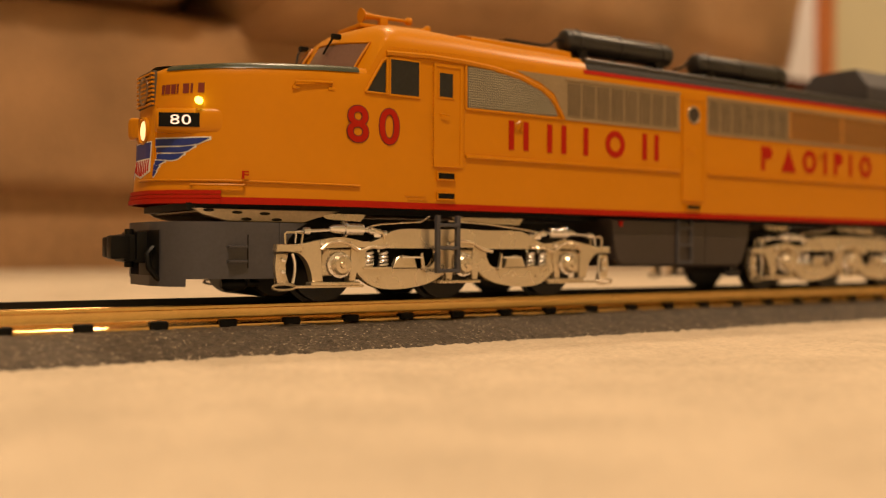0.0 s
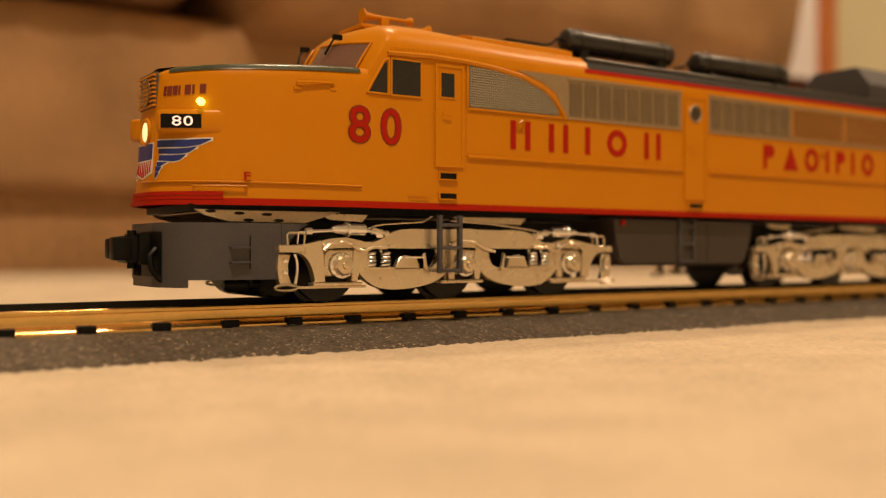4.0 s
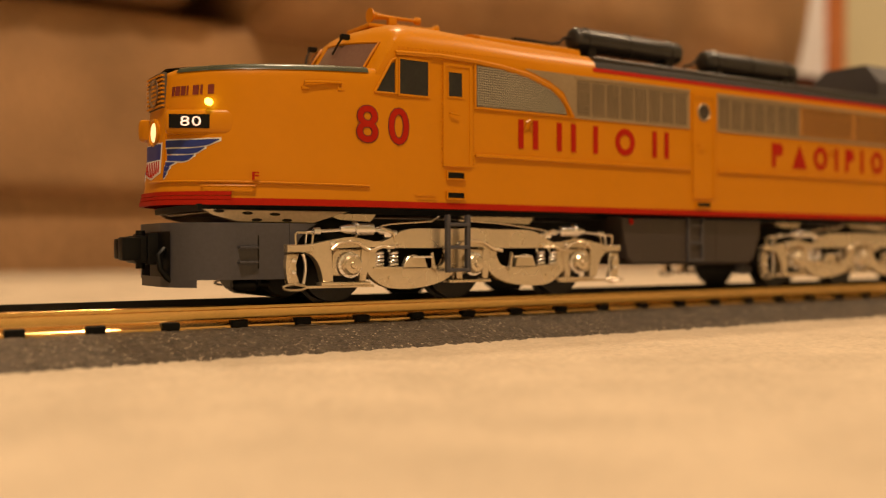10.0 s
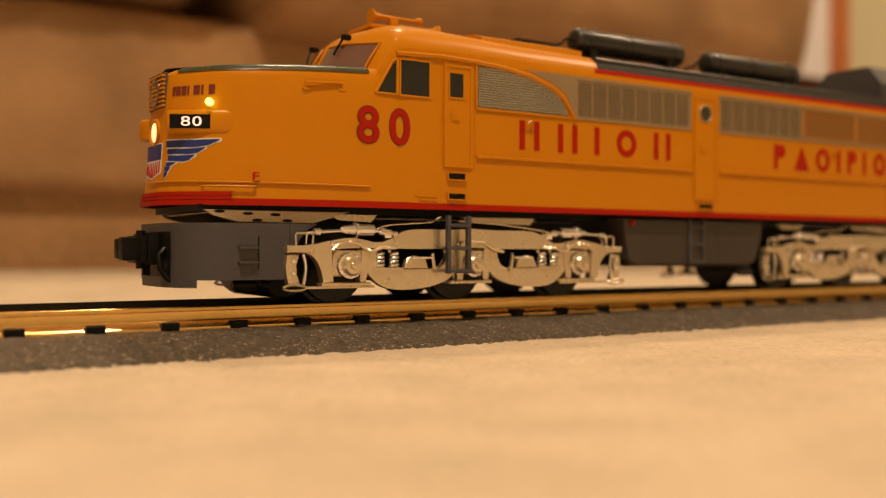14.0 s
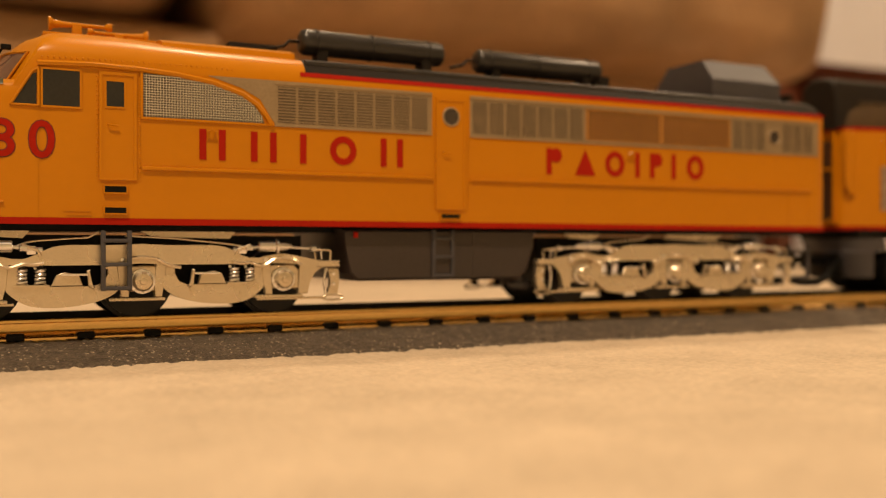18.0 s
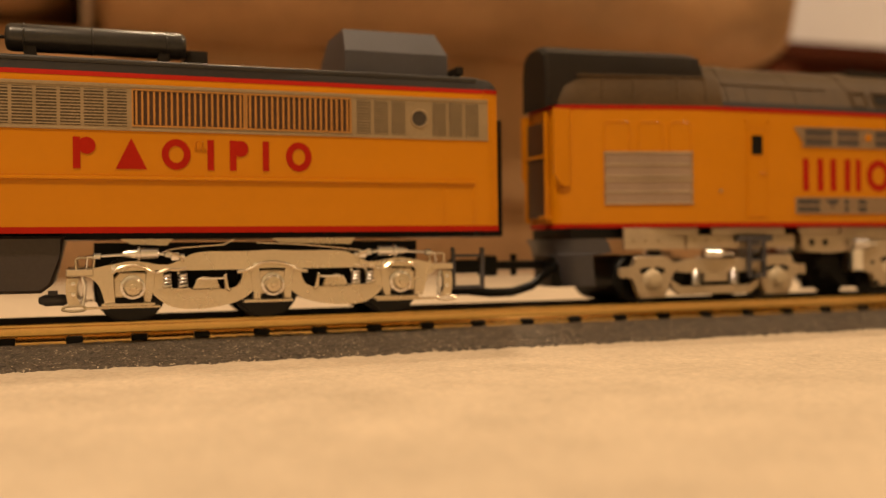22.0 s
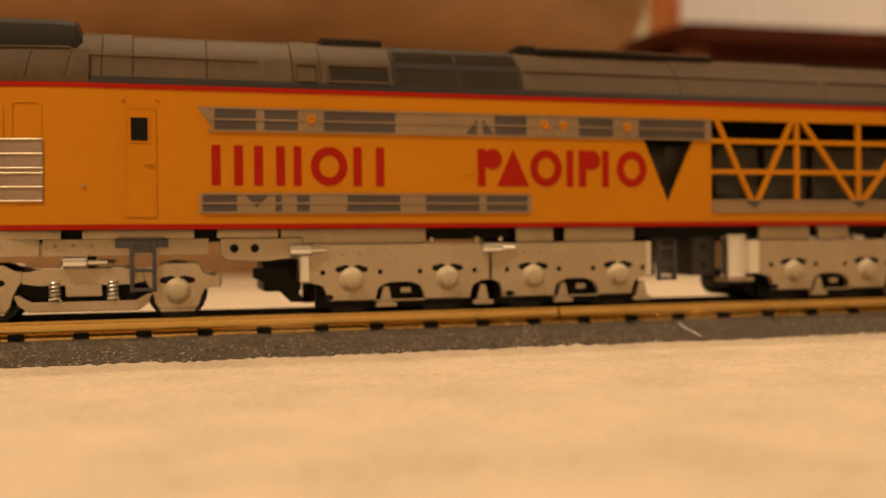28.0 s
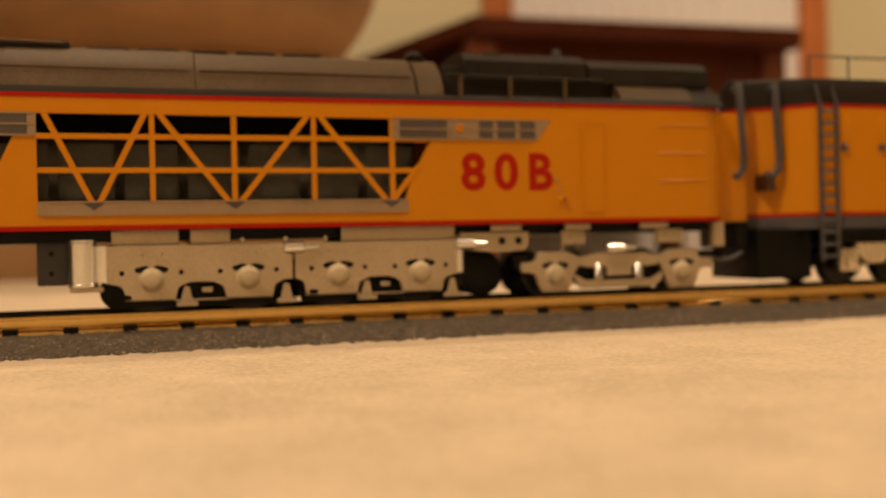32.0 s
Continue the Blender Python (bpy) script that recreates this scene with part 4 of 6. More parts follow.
def roof_details(e):
    for s in (-1, 1):
        part("roof_ridge", rod(B(), (5.15, s * 1.43, 4.335), (17.3, s * 1.43, 4.335), 0.06, 12), RESERVOIR, e)
    # two trumpet horns over the cab
    for y, x0, x1 in ((-0.25, 1.05, 1.95), (0.25, 1.75, 2.75)):
        bm = B()
        fwd = y < 0
        a, d = ((x0, y, 4.86), (1, 0, 0.02)) if fwd else ((x1, y, 4.86), (-1, 0, 0.02))
        turned(bm, a, d, [(0, 0.13), (0.03, 0.125), (0.08, 0.075), (0.25, 0.05), (0.6, 0.035), (0.9, 0.03), (0.95, 0.07), (1.02, 0.07)], 16)
        box(bm, (x0 + x1) / 2 - 0.08, (x0 + x1) / 2 + 0.08, y - 0.06, y + 0.06, 4.64, 4.86, 0.02)
        part("horn", bm, YELLOW, e)
    part("horn_base", box(B(), 0.95, 2.85, -0.42, 0.42, 4.62, 4.70, 0.03), YELLOW, e)
    # raised roof hatch
    bm = B()
    rows = [[(x, y, z) for y, z in ((-1.22, 4.36), (-1.18, 4.53), (-0.9, 4.62), (0, 4.70), (0.9, 4.62), (1.18, 4.53), (1.22, 4.36))] for x in (2.75, 5.05)]
    g = skin(bm, rows)
    bm.faces.new(g[0])
    bm.faces.new(g[1][::-1])
    part("roof_hatch", bm, YELLOW, e)
    for a, b in ((4.05, 4.95), (11.99, 12.4)):
        part("roof_vent", box(B(), a, b, -0.5, 0.3, 4.46, 4.80, 0.03), ROOF, e)
    # air reservoirs
    for x0, x1, zc in ((5.32, 8.25, 4.88), (9.0, 12.0, 4.83)):
        bm = B()
        turned(bm, (x0, -0.62, zc), (1, 0, 0), [(0, 0.12), (0.02, 0.2), (0.08, 0.235), (0.12, 0.24), (x1 - x0 - 0.12, 0.24), (x1 - x0 - 0.06, 0.225), (x1 - x0 - 0.01, 0.17), (x1 - x0, 0.0)], 24)
        t = part("air_reservoir", bm, RESERVOIR, e, "dark grey air reservoir tank", sharp=50)
        for k in (0.3, 1.4, x1 - x0 - 0.35):
            bm = B()
            pipe(bm, [(x0 + k, -0.62 + 0.245 * math.cos(q), zc + 0.245 * math.sin(q)) for q in [2 * math.pi * i / 20 for i in range(21)]], 0.018, 6)
            part("tank_strap", bm, RESERVOIR, t)
        for a in (x0 + 0.3, x1 - 0.5):
            part("tank_saddle", box(B(), a, a + 0.2, -0.8, -0.44, 4.42, 4.75, 0.02), ROOF, t)
        bm = B()
        pipe(bm, [(x0 + 0.02, -0.62, zc), (x0 - 0.18, -0.62, zc), (x0 - 0.3, -0.62, zc - 0.11), (x0 - 0.55, -0.6, zc - 0.17)], 0.03, 6)
        part("tank_pipe", bm, ROOF, t)
    # dynamic brake hatch at the rear, a block with sloping ends and sides
    bm = B()
    lo = [(14.85, -1.0), (16.9, -1.0), (16.9, 1.0), (14.85, 1.0)]
    hi = [(14.92, -0.6), (16.78, -0.6), (16.78, 0.6), (14.92, 0.6)]
    rows = [[(x, y, 4.40) for x, y in lo], [(x, y, 4.88) for x, y in lo], [(x, y, 5.36) for x, y in hi]]
    g = skin(bm, rows, close=True)
    bm.faces.new(g[2])
    part("exhaust_hatch", bm, GREY, e)
    part("roof_rib", box(B(), 17.05, 17.2, -1.1, 1.1, 4.5, 4.66, 0.02), ROOF, e)


def under_details(e):
    # pilot with a coupler pocket
    bm = B()
    plan = [(-0.95, -1.36), (-1.6, -1.34), (-2.01, -1.28), (-2.34, -1.14), (-2.55, -0.92), (-2.66, -0.62), (-2.68, -0.48)]
    rows = [[(x, y, z) for x, y in plan] for z in (0.335, 0.37, 0.7, 1.16, 1.19)]
    skin(bm, rows)
    skin(bm, [[(x, -y, z) for x, y, z in r] for r in rows])
    skin(bm, [[(-2.68, -0.48, z), (-2.68, 0.48, z)] for z in (1.05, 1.19)])
    skin(bm, [[(-2.68, -0.48, z), (-2.68, 0.48, z)] for z in (0.22, 0.38)])
    for z in (1.19,):
        near = [(x, y, z) for x, y in plan]
        skin(bm, [near, [(x, -y, z) for x, y, z in near]])
    part("pilot", bm, GREY, e, "grey pilot below the nose", sharp=60)
    for s in (-1, 1):
        part("pilot_wing", plate(B(), [(-0.96, 1.19), (-0.5, 1.19), (-0.66, 1.1), (-0.8, 0.95), (-0.9, 0.7), (-0.96, 0.4)], s * 1.36 - 0.02, s * 1.36 + 0.02), GREY, e)
    part("pilot_backing", box(B(), -2.2, -0.95, -1.0, 1.0, 0.4, 1.1), BLACK, e)
    for z in (0.58, 0.80):
        part("pilot_step", box(B(), -1.78, -1.48, -1.42, -1.3, z, z + 0.035, 0.01), GREY, e)
    part("pilot_seam", box(B(), -1.47, -1.45, -1.352, -1.3, 0.5, 1.0), BLACK, e)
    # black sheet on the pilot's face puts in the coupler pocket's shade
    bm = B()
    hole = [(-2.61, -0.76)] + plan[5:]
    skin(bm, [[(x - 0.012, y - 0.008, z) for x, y in hole] + [(-2.692, 0.0, z)] for z in (0.38, 1.06)])
    part("pocket_shade", bm, BLACK, e)
    bm = B()
    skin(bm, [[(x, y, z) for x, y in plan[3:]] for z in (0.22, 0.25, 0.335)])
    part("pilot_lip", bm, GREY, e)
    # black drum added as a stand-in for the dark wheel
    part("black_drum", turned(B(), (-0.85, -0.95, 0.46), (0, 1, 0), [(0, 0.40), (0.05, 0.44), (1.85, 0.44), (1.9, 0.40)], 24), BLACK, e)
    bm = B()
    box(bm, -2.85, -2.3, -0.42, 0.42, 0.56, 1.04, 0.04)
    box(bm, -3.02, -2.6, -0.34, 0.2, 0.58, 1.0, 0.05)
    box(bm, -3.22, -2.92, -0.36, -0.1, 0.62, 0.98, 0.05)
    box(bm, -3.19, -2.96, 0.04, 0.26, 0.64, 0.96, 0.05)
    rod(bm, (-2.90, -0.2, 0.5), (-2.90, -0.2, 1.08), 0.07)
    part("coupler", bm, BLACK, e, "black knuckle coupler")
    bm = B()
    pipe(bm, [(-2.66, -0.62, 0.8), (-2.76, -0.66, 0.7), (-2.74, -0.68, 0.5), (-2.64, -0.7, 0.36), (-2.58, -0.72, 0.32)], 0.05, 8)
    part("air_hose", bm, BLACK, e)
    bm = B()
    turned(bm, (-1.75, -1.0, 0.25), (1, 0, 0), [(0, 0.06), (0.08, 0.11), (0.35, 0.11), (0.42, 0.05), (0.6, 0.05)], 12)
    box(bm, -1.6, -1.3, -1.05, -0.9, 0.25, 0.42)
    part("drain_valve", bm, BLACK, e)
    # fuel tank
    bm = B()
    plate(bm, [(5.84, 1.42), (5.92, 1.1), (5.98, 0.62), (6.14, 0.48), (9.55, 0.47), (9.72, 0.6), (9.85, 1.1), (9.92, 1.42)], -1.45, 1.45, 0.05)
    part("fuel_tank", bm, TANK, e, "grey fuel tank under the middle")
    part("tank_valve", box(B(), 6.06, 6.14, -1.49, -1.44, 1.26, 1.37, 0.01), RED, e)
    part("tank_seam", box(B(), 8.5, 8.54, -1.458, -1.40, 0.5, 1.4), TANK, e)
    ladder(e, 7.66, 8.06, 0.52, 1.42, -1.50, GREY)
    ladder(e, 1.74, 2.14, 0.40, 1.36, -1.72, GREY)
    bm = B()
    turned(bm, (9.5, -1.1, 0.34), (1, 0, 0), [(0, 0.05), (0.1, 0.1), (0.4, 0.1), (0.5, 0.04)], 12)
    box(bm, 9.65, 9.8, -1.15, -1.0, 0.34, 0.5)
    part("drain_valve", bm, GREY, e)
    # diaphragm and rear fittings
    for k in range(5):
        x = 17.76 + 0.09 * k
        d = 0.02 if k % 2 else 0.0
        part("diaphragm_fold", box(B(), x, x + 0.08, -0.62 + d, 0.62 - d, 1.36 + d, 3.72 - d, 0.03), BLACK, e)
    part("rear_lamp", box(B(), 17.75, 17.85, -1.02, -0.9, 3.72, 3.92, 0.02), BLACK, e)
    ladder(e, 16.85, 17.45, 0.35, 1.15, -1.35, GREY, False)
    bm = B()
    box(bm, 17.3, 18.0, -0.25, 0.25, 0.62, 0.9, 0.04)
    box(bm, 17.95, 18.25, -0.22, 0.22, 0.55, 0.98, 0.05)
    part("coupler", bm, BLACK, e, "black knuckle coupler")
    truck(e, 0.0)
    truck(e, 10.99)


def ladder(e, x0, x1, z0, z1, y, mat, rungs=True):
    bm = B()
    for x in (x0, x1):
        box(bm, x - 0.035, x + 0.035, y, y + 0.09, z0, z1, 0.01)
    part("ladder_stile", bm, mat, e)
    n = 3 if rungs else 2
    for k in range(n):
        z = z0 + 0.04 + (z1 - z0 - 0.2) * k / max(1, n - 1)
        part("ladder_rung", box(B(), x0, x1, y - 0.01, y + 0.14, z - 0.03, z + 0.03, 0.01), mat, e)


def smooth(pts, n=6):
    """A rounded line through these points."""
    out = []
    for i in range(len(pts) - 1):
        p0, p1, p2, p3 = pts[max(i - 1, 0)], pts[i], pts[i + 1], pts[min(i + 2, len(pts) - 1)]
        for k in range(n):
            u = k / n
            out.append(tuple(0.5 * (2 * b + (c - a) * u + (2 * a - 5 * b + 4 * c - d) * u * u + (3 * b - a - 3 * c + d) * u ** 3) for a, b, c, d in zip(p0, p1, p2, p3)))
    return out + [pts[-1]]


def truck(e, x):
    """A six-wheeled truck with cast silver side frames; x: its first axle."""
    axles = (x, x + 2.365, x + 4.73)
    mid = axles[1]
    t = part("truck", box(B(), x - 0.6, x + 5.3, -0.78, 0.78, 0.28, 1.3), BLACK, e, "silver six-wheel truck")
    for a in axles:
        for s in (-1, 1):
            part("wheel", turned(B(), (a, s * 0.93, 0.5), (0, -s, 0), [(0, 0.52), (0.0, 0.56), (0.16, 0.56), (0.17, 0.62), (0.22, 0.62), (0.23, 0.3)], 32), WHEEL, t)
        part("axle", rod(B(), (a, -1.3, 0.5), (a, 1.3, 0.5), 0.09), WHEEL, t)
    for s in (-1, 1):
        q = s
        y0, y1 = s * 1.50, s * 1.34      # outer and inner face

        def cast(name, pts, proud=0.0, mat=SILVER, deep=None, r=0.014):
            return part(name, plate(B(), pts, y0 + q * proud, y1 if deep is None else y0 - q * deep, r), mat, t)

        # upper beam: humped between the axles, necked beside the end axles
        half = smooth([(-3.42, 0.86), (-3.05, 0.865), (-2.75, 0.92), (-2.365, 0.98), (-2.05, 0.94), (-1.84, 0.90), (-1.6, 0.98), (-1.38, 1.09), (-1.1, 1.13), (-0.5, 1.13), (0.0, 1.15)], 4)
        top = half + [(-u, z) for u, z in half[-2::-1]]
        low = smooth([(-3.42, 0.745), (-2.9, 0.74), (-2.6, 0.80), (-2.1, 0.82), (-1.5, 0.81), (-0.6, 0.81), (0.0, 0.83)], 3)
        low = low + [(-u, z) for u, z in low[-2::-1]]
        cast("side_beam", [(mid + u, z) for u, z in top + low[::-1]])
        for k in (-1, 1):
            a = mid + k * 2.365
            # curved outer pedestal and straight inner one
            cast("pedestal_leg", [(a + k * u, z) for u, z in smooth([(1.0, 0.76), (0.72, 0.73), (0.58, 0.63), (0.50, 0.48), (0.45, 0.28)], 5) + [(0.27, 0.28), (0.30, 0.5), (0.30, 0.84)]], -0.004)
            cast("pedestal_leg", [(a - k * u, z) for u, z in ((0.22, 0.84), (0.38, 0.84), (0.34, 0.5), (0.30, 0.28), (0.17, 0.28), (0.2, 0.5))], -0.004)
            # end bar, its loop, the brake head and its hanger
            cast("end_bracket", [(a + k * u, z) for u, z in ((0.62, 0.74), (1.05, 0.74), (1.05, 0.86), (0.62, 0.86))], 0.015)
            part("lift_loop", pipe(B(), [(a + k * u, y0 - q * 0.06, z) for u, z in ((0.62, 0.86), (0.60, 1.02), (0.66, 1.045), (0.86, 1.045), (0.90, 1.02), (0.89, 0.86))], 0.02, 6), SILVER, t)
            cast("brake_head", [(a + k * u, z) for u, z in smooth([(1.04, 0.72), (1.06, 0.5), (1.02, 0.24)], 4) + smooth([(0.82, 0.24), (0.90, 0.48), (0.84, 0.72)], 4)], -0.05)
            part("brake_hanger", pipe(B(), [(a + k * u, y0 + q * 0.0, z) for u, z in smooth([(0.80, 0.72), (0.765, 0.6), (0.76, 0.45), (0.79, 0.26)], 4)], 0.026, 6), BRIGHT, t)
            for z in (0.62, 0.44):
                part("bolt", turned(B(), (a + k * 0.94, y0 - q * 0.05, z), (0, q, 0), [(0, 0.04), (0.04, 0.035), (0.05, 0.0)], 10), BRIGHT, t)
            bm = B()
            ring = [(a + k * (0.93 + 0.19 * math.cos(v)), 0.205 + 0.045 * math.sin(v)) for v in [2 * math.pi * i / 16 for i in range(17)]]
            pipe(bm, [(u, y0 - q * 0.02, z) for u, z in ring], 0.022, 6)
            part("brake_loop", bm, SILVER, t)
            part("brake_pull_rod", box(B(), min(a + k * 0.75, a - k * 0.45), max(a + k * 0.75, a - k * 0.45), min(y0, y0 - q * 0.06), max(y0, y0 - q * 0.06), 0.185, 0.225, 0.01), SILVER, t)
            # fish-belly equaliser with a flat spring seat
            m = (a + mid) / 2
            outer = smooth([(-0.90, 0.80), (-0.92, 0.62), (-0.88, 0.46), (-0.72, 0.29), (-0.48, 0.17), (-0.1, 0.14), (0.35, 0.19), (0.68, 0.30), (0.86, 0.46), (0.92, 0.62), (0.90, 0.80)], 3)
            inner = smooth([(0.66, 0.80), (0.64, 0.60), (0.52, 0.485), (0.2, 0.475), (-0.3, 0.475), (-0.55, 0.49), (-0.66, 0.60), (-0.68, 0.80)], 3)
            cast("equaliser", [(m - k * u, z) for u, z in outer + inner], -0.02)
            part("bolt", turned(B(), (m + k * 0.45, y0 - q * 0.02, 0.33), (0, q, 0), [(0, 0.03), (0.03, 0.03), (0.035, 0.0)], 8), SILVER, t)
            # coil springs between seat and cap
            for u in (0.62, 0.35):
                bm = B()
                pipe(bm, [(m + k * u + 0.075 * math.cos(v), y0 - q * 0.07 + 0.075 * math.sin(v), 0.50 + 0.27 * i / 60) for i, v in enumerate([2 * math.pi * 4.5 * j / 60 for j in range(61)])], 0.027, 6)
                part("spring", bm, BRIGHT, t)
                part("spring_core", rod(B(), (m + k * u, y0 - q * 0.07, 0.48), (m + k * u, y0 - q * 0.07, 0.8), 0.045, 8), WHEEL, t)
            part("spring_seat", box(B(), m + min(k * 0.22, k * 0.75), m + max(k * 0.22, k * 0.75), min(y0 + q * 0.02, y1), max(y0 + q * 0.02, y1), 0.475, 0.505, 0.008), SILVER, t)
            # bolster block with a bright shelf
            cast("bolster_block", [(m + k * u, z) for u, z in ((0.20, 0.48), (0.12, 0.66), (0.0, 0.70), (-0.22, 0.66), (-0.28, 0.48))], 0.01, deep=0.1)
            part("bolster_shelf", box(B(), m + min(k * 0.06, -k * 0.34), m + max(k * 0.06, -k * 0.34), min(y0 + q * 0.07, y0 - q * 0.02), max(y0 + q * 0.07, y0 - q * 0.02), 0.645, 0.68, 0.008), BRIGHT, t)
            cast("bolster_clip", [(m - k * u, z) for u, z in ((0.33, 0.72), (0.38, 0.74), (0.40, 0.50), (0.46, 0.46), (0.42, 0.42), (0.35, 0.48))], 0.03, deep=0.02)
            # equaliser bar riding over the journal to the spring caps
            part("equaliser_bar", pipe(B(), [(a - k * u, y0 + q * 0.02, z) for u, z in smooth([(-0.32, 0.78), (-0.2, 0.87), (0.0, 0.905), (0.16, 0.88), (0.30, 0.79), (0.42, 0.775), (0.58, 0.83), (0.72, 0.82), (0.88, 0.84)], 4)], 0.032, 6), SILVER, t)
            # brake cylinder with its rods
            c = a - k * 0.27
            bm = B()
            turned(bm, (c - k * 0.17, y0 - q * 0.02, 1.105), (k, 0, 0), [(0, 0.07), (0.02, 0.095), (0.30, 0.098), (0.32, 0.13), (0.36, 0.13), (0.37, 0.085), (0.52, 0.07), (0.60, 0.045), (0.61, 0.0)], 18)
            part("brake_cylinder", bm, BRIGHT, t)
            bm = B()
            rod(bm, (c + k * 0.40, y0 - q * 0.02, 1.09), (c + k * 0.80, y0 - q * 0.02, 1.07), 0.028, 8)
            turned(bm, (c + k * 0.76, y0 - q * 0.02, 1.07), (k, 0, 0), [(0, 0.03), (0.02, 0.06), (0.12, 0.055), (0.14, 0.02)], 10)
            pipe(bm, [(c + k * 0.84, y0 - q * 0.05, 1.07), (c + k * 0.98, y0 - q * 0.06, 1.06), (c + k * 1.0, y0 - q * 0.06, 0.88)], 0.018, 6)
            part("brake_rod", bm, BRIGHT, t)
            bm = B()
            turned(bm, (c - k * 0.17, y0 - q * 0.02, 1.10), (-k, 0, -0.12), [(0, 0.03), (0.08, 0.035), (0.1, 0.06), (0.2, 0.055), (0.22, 0.03), (0.42, 0.05), (0.45, 0.0)], 10)
            box(bm, min(c - k * 0.36, c - k * 0.5), max(c - k * 0.36, c - k * 0.5), min(y0, y0 - q * 0.08), max(y0, y0 - q * 0.08), 0.98, 1.12, 0.02)
            part("slack_adjuster", bm, BRIGHT, t)
            part("brake_lever", pipe(B(), [(c - k * 0.30, y0, 1.13), (c - k * 0.52, y0 + q * 0.01, 1.05), (c - k * 0.56, y0, 0.96)], 0.028, 6), SILVER, t)
        # middle pedestals
        for k in (-1, 1):
            cast("pedestal_leg", [(mid + k * u, z) for u, z in ((0.22, 0.84), (0.40, 0.84), (0.35, 0.5), (0.33, 0.28), (0.2, 0.28), (0.2, 0.5))], -0.004)
        part("equaliser_bar", pipe(B(), [(mid + u, y0 + q * 0.02, z) for u, z in smooth([(-0.62, 0.76), (-0.42, 0.80), (-0.22, 0.90), (0.0, 0.93), (0.22, 0.90), (0.42, 0.80), (0.62, 0.76)], 4)], 0.032, 6), SILVER, t)
        for a in axles:
            # journal box, bolted ring, cap with a boss, and the tie below
            cast("journal_box", [(a + u, z) for u, z in ((-0.30, 0.37), (0.30, 0.37), (0.30, 0.70), (0.22, 0.79), (-0.22, 0.79), (-0.30, 0.70))], -0.03, r=0.02)
            part("journal_ring", turned(B(), (a, y0, 0.54), (0, q, 0), [(0, 0.205), (0.03, 0.205), (0.04, 0.18)], 20), BRIGHT, t)
            part("journal_cap", turned(B(), (a, y0 + q * 0.03, 0.54), (0, q, 0), [(0, 0.165), (0.08, 0.16), (0.115, 0.13), (0.12, 0.06), (0.15, 0.05), (0.155, 0.0)], 22), SILVER, t)
            bm = B()
            for i in range(10):
                v = 2 * math.pi * (i + 0.5) / 10
                turned(bm, (a + 0.188 * math.cos(v), y0 + q * 0.03, 0.54 + 0.188 * math.sin(v)), (0, q, 0), [(0, 0.022), (0.02, 0.02), (0.025, 0.0)], 6)
            part("cap_bolts", bm, BRIGHT, t)
            part("tie_bar", box(B(), a - 0.50, a + 0.36, min(y0 + q * 0.04, y1), max(y0 + q * 0.04, y1), 0.225, 0.275, 0.012), SILVER, t)
            part("frame_lug", turned(B(), (a - 0.30, y0 + q * 0.005, 0.88), (0, q, 0), [(0, 0.05), (0.03, 0.045), (0.04, 0.0)], 10), BRIGHT, t)
    bm = B()
    pipe(bm, [(x + 0.5, -1.46, 1.12), (x + 0.62, -1.46, 1.17), (x + 0.8, -1.46, 1.20), (x + 1.54, -1.48, 1.25), (x + 1.7, -1.5, 1.34)], 0.016, 6)
    pipe(bm, [(x + 2.1, -1.46, 1.28), (x + 2.9, -1.46, 1.24), (x + 3.6, -1.46, 1.17), (x + 4.0, -1.46, 1.12)], 0.016, 6)
    part("brake_pipe", bm, SILVER, t)
    for a, b in ((x - 0.2, x + 0.7), (x + 2.4, x + 4.0)):
        part("frame_bracket", plate(B(), [(a, 1.36), (b, 1.36), (b - 0.1, 1.24), (a + 0.2, 1.27)], -1.1, -1.0), SILVER, t)


# brown standing for shade behind the shutters and at the doorway
SHADE_BROWN = material("shade_brown_paint", (0.05, 0.018, 0.006), 0.5, vary=0.08)
SHUTTER = material("dull_yellow_shutter", (0.50, 0.235, 0.055), 0.45, metal=0.2, vary=0.08)
DARK_RED = material("dark_red_print", (0.16, 0.018, 0.012), 0.5, vary=0.1)
RESERVOIR = material("dark_slate_paint", (0.024, 0.022, 0.022), 0.33, vary=0.3, spec=0.55)
# opaque pane; the lit cab behind it is put into its brown
WINDSHIELD = material("lit_cab_windshield", (0.16, 0.085, 0.065), 0.08, vary=0.12, bump=0.0, stain=25, spec=0.9)
VENT_BROWN = material("brown_reflector", (0.24, 0.15, 0.085), 0.3, metal=0.5, vary=0.15)
# the grey paint made browner for the orange reflected in the tank
TANK = material("warm_lit_grey_paint", (0.042, 0.032, 0.030), 0.45, vary=0.15)
lead_engine()

# ---- turbine unit ----
TY = -HALF_B


FRONT_PLAN = [(19.32, 0.0), (19.33, -0.34), (19.38, -0.55), (19.52, -0.70), (19.80, -0.80), (20.35, -0.93), (21.1, -1.10), (21.8, -1.25), (22.4, -1.34), (22.75, -1.375), (23.0, -1.38)]


def side_y(x):
    for (x0, y0), (x1, y1) in zip(FRONT_PLAN, FRONT_PLAN[1:]):
        if x0 <= x <= x1:
            return y0 + (y1 - y0) * (x - x0) / (x1 - x0)
    return -HALF_B


def turbine_roof(x, lift=0.0, s=1.0):
    h = [(-HALF_B, 4.05), (-1.35, 4.12), (-1.28, 4.2), (-1.10, 4.60), (-0.98, 4.72), (-0.70, 4.98), (-0.4, 5.10), (0.0, 5.14)]
    return mirror_rows([(x, y * s, z if z < 4.15 else 4.12 + (z - 4.12) * (1 + lift)) for y, z in h])


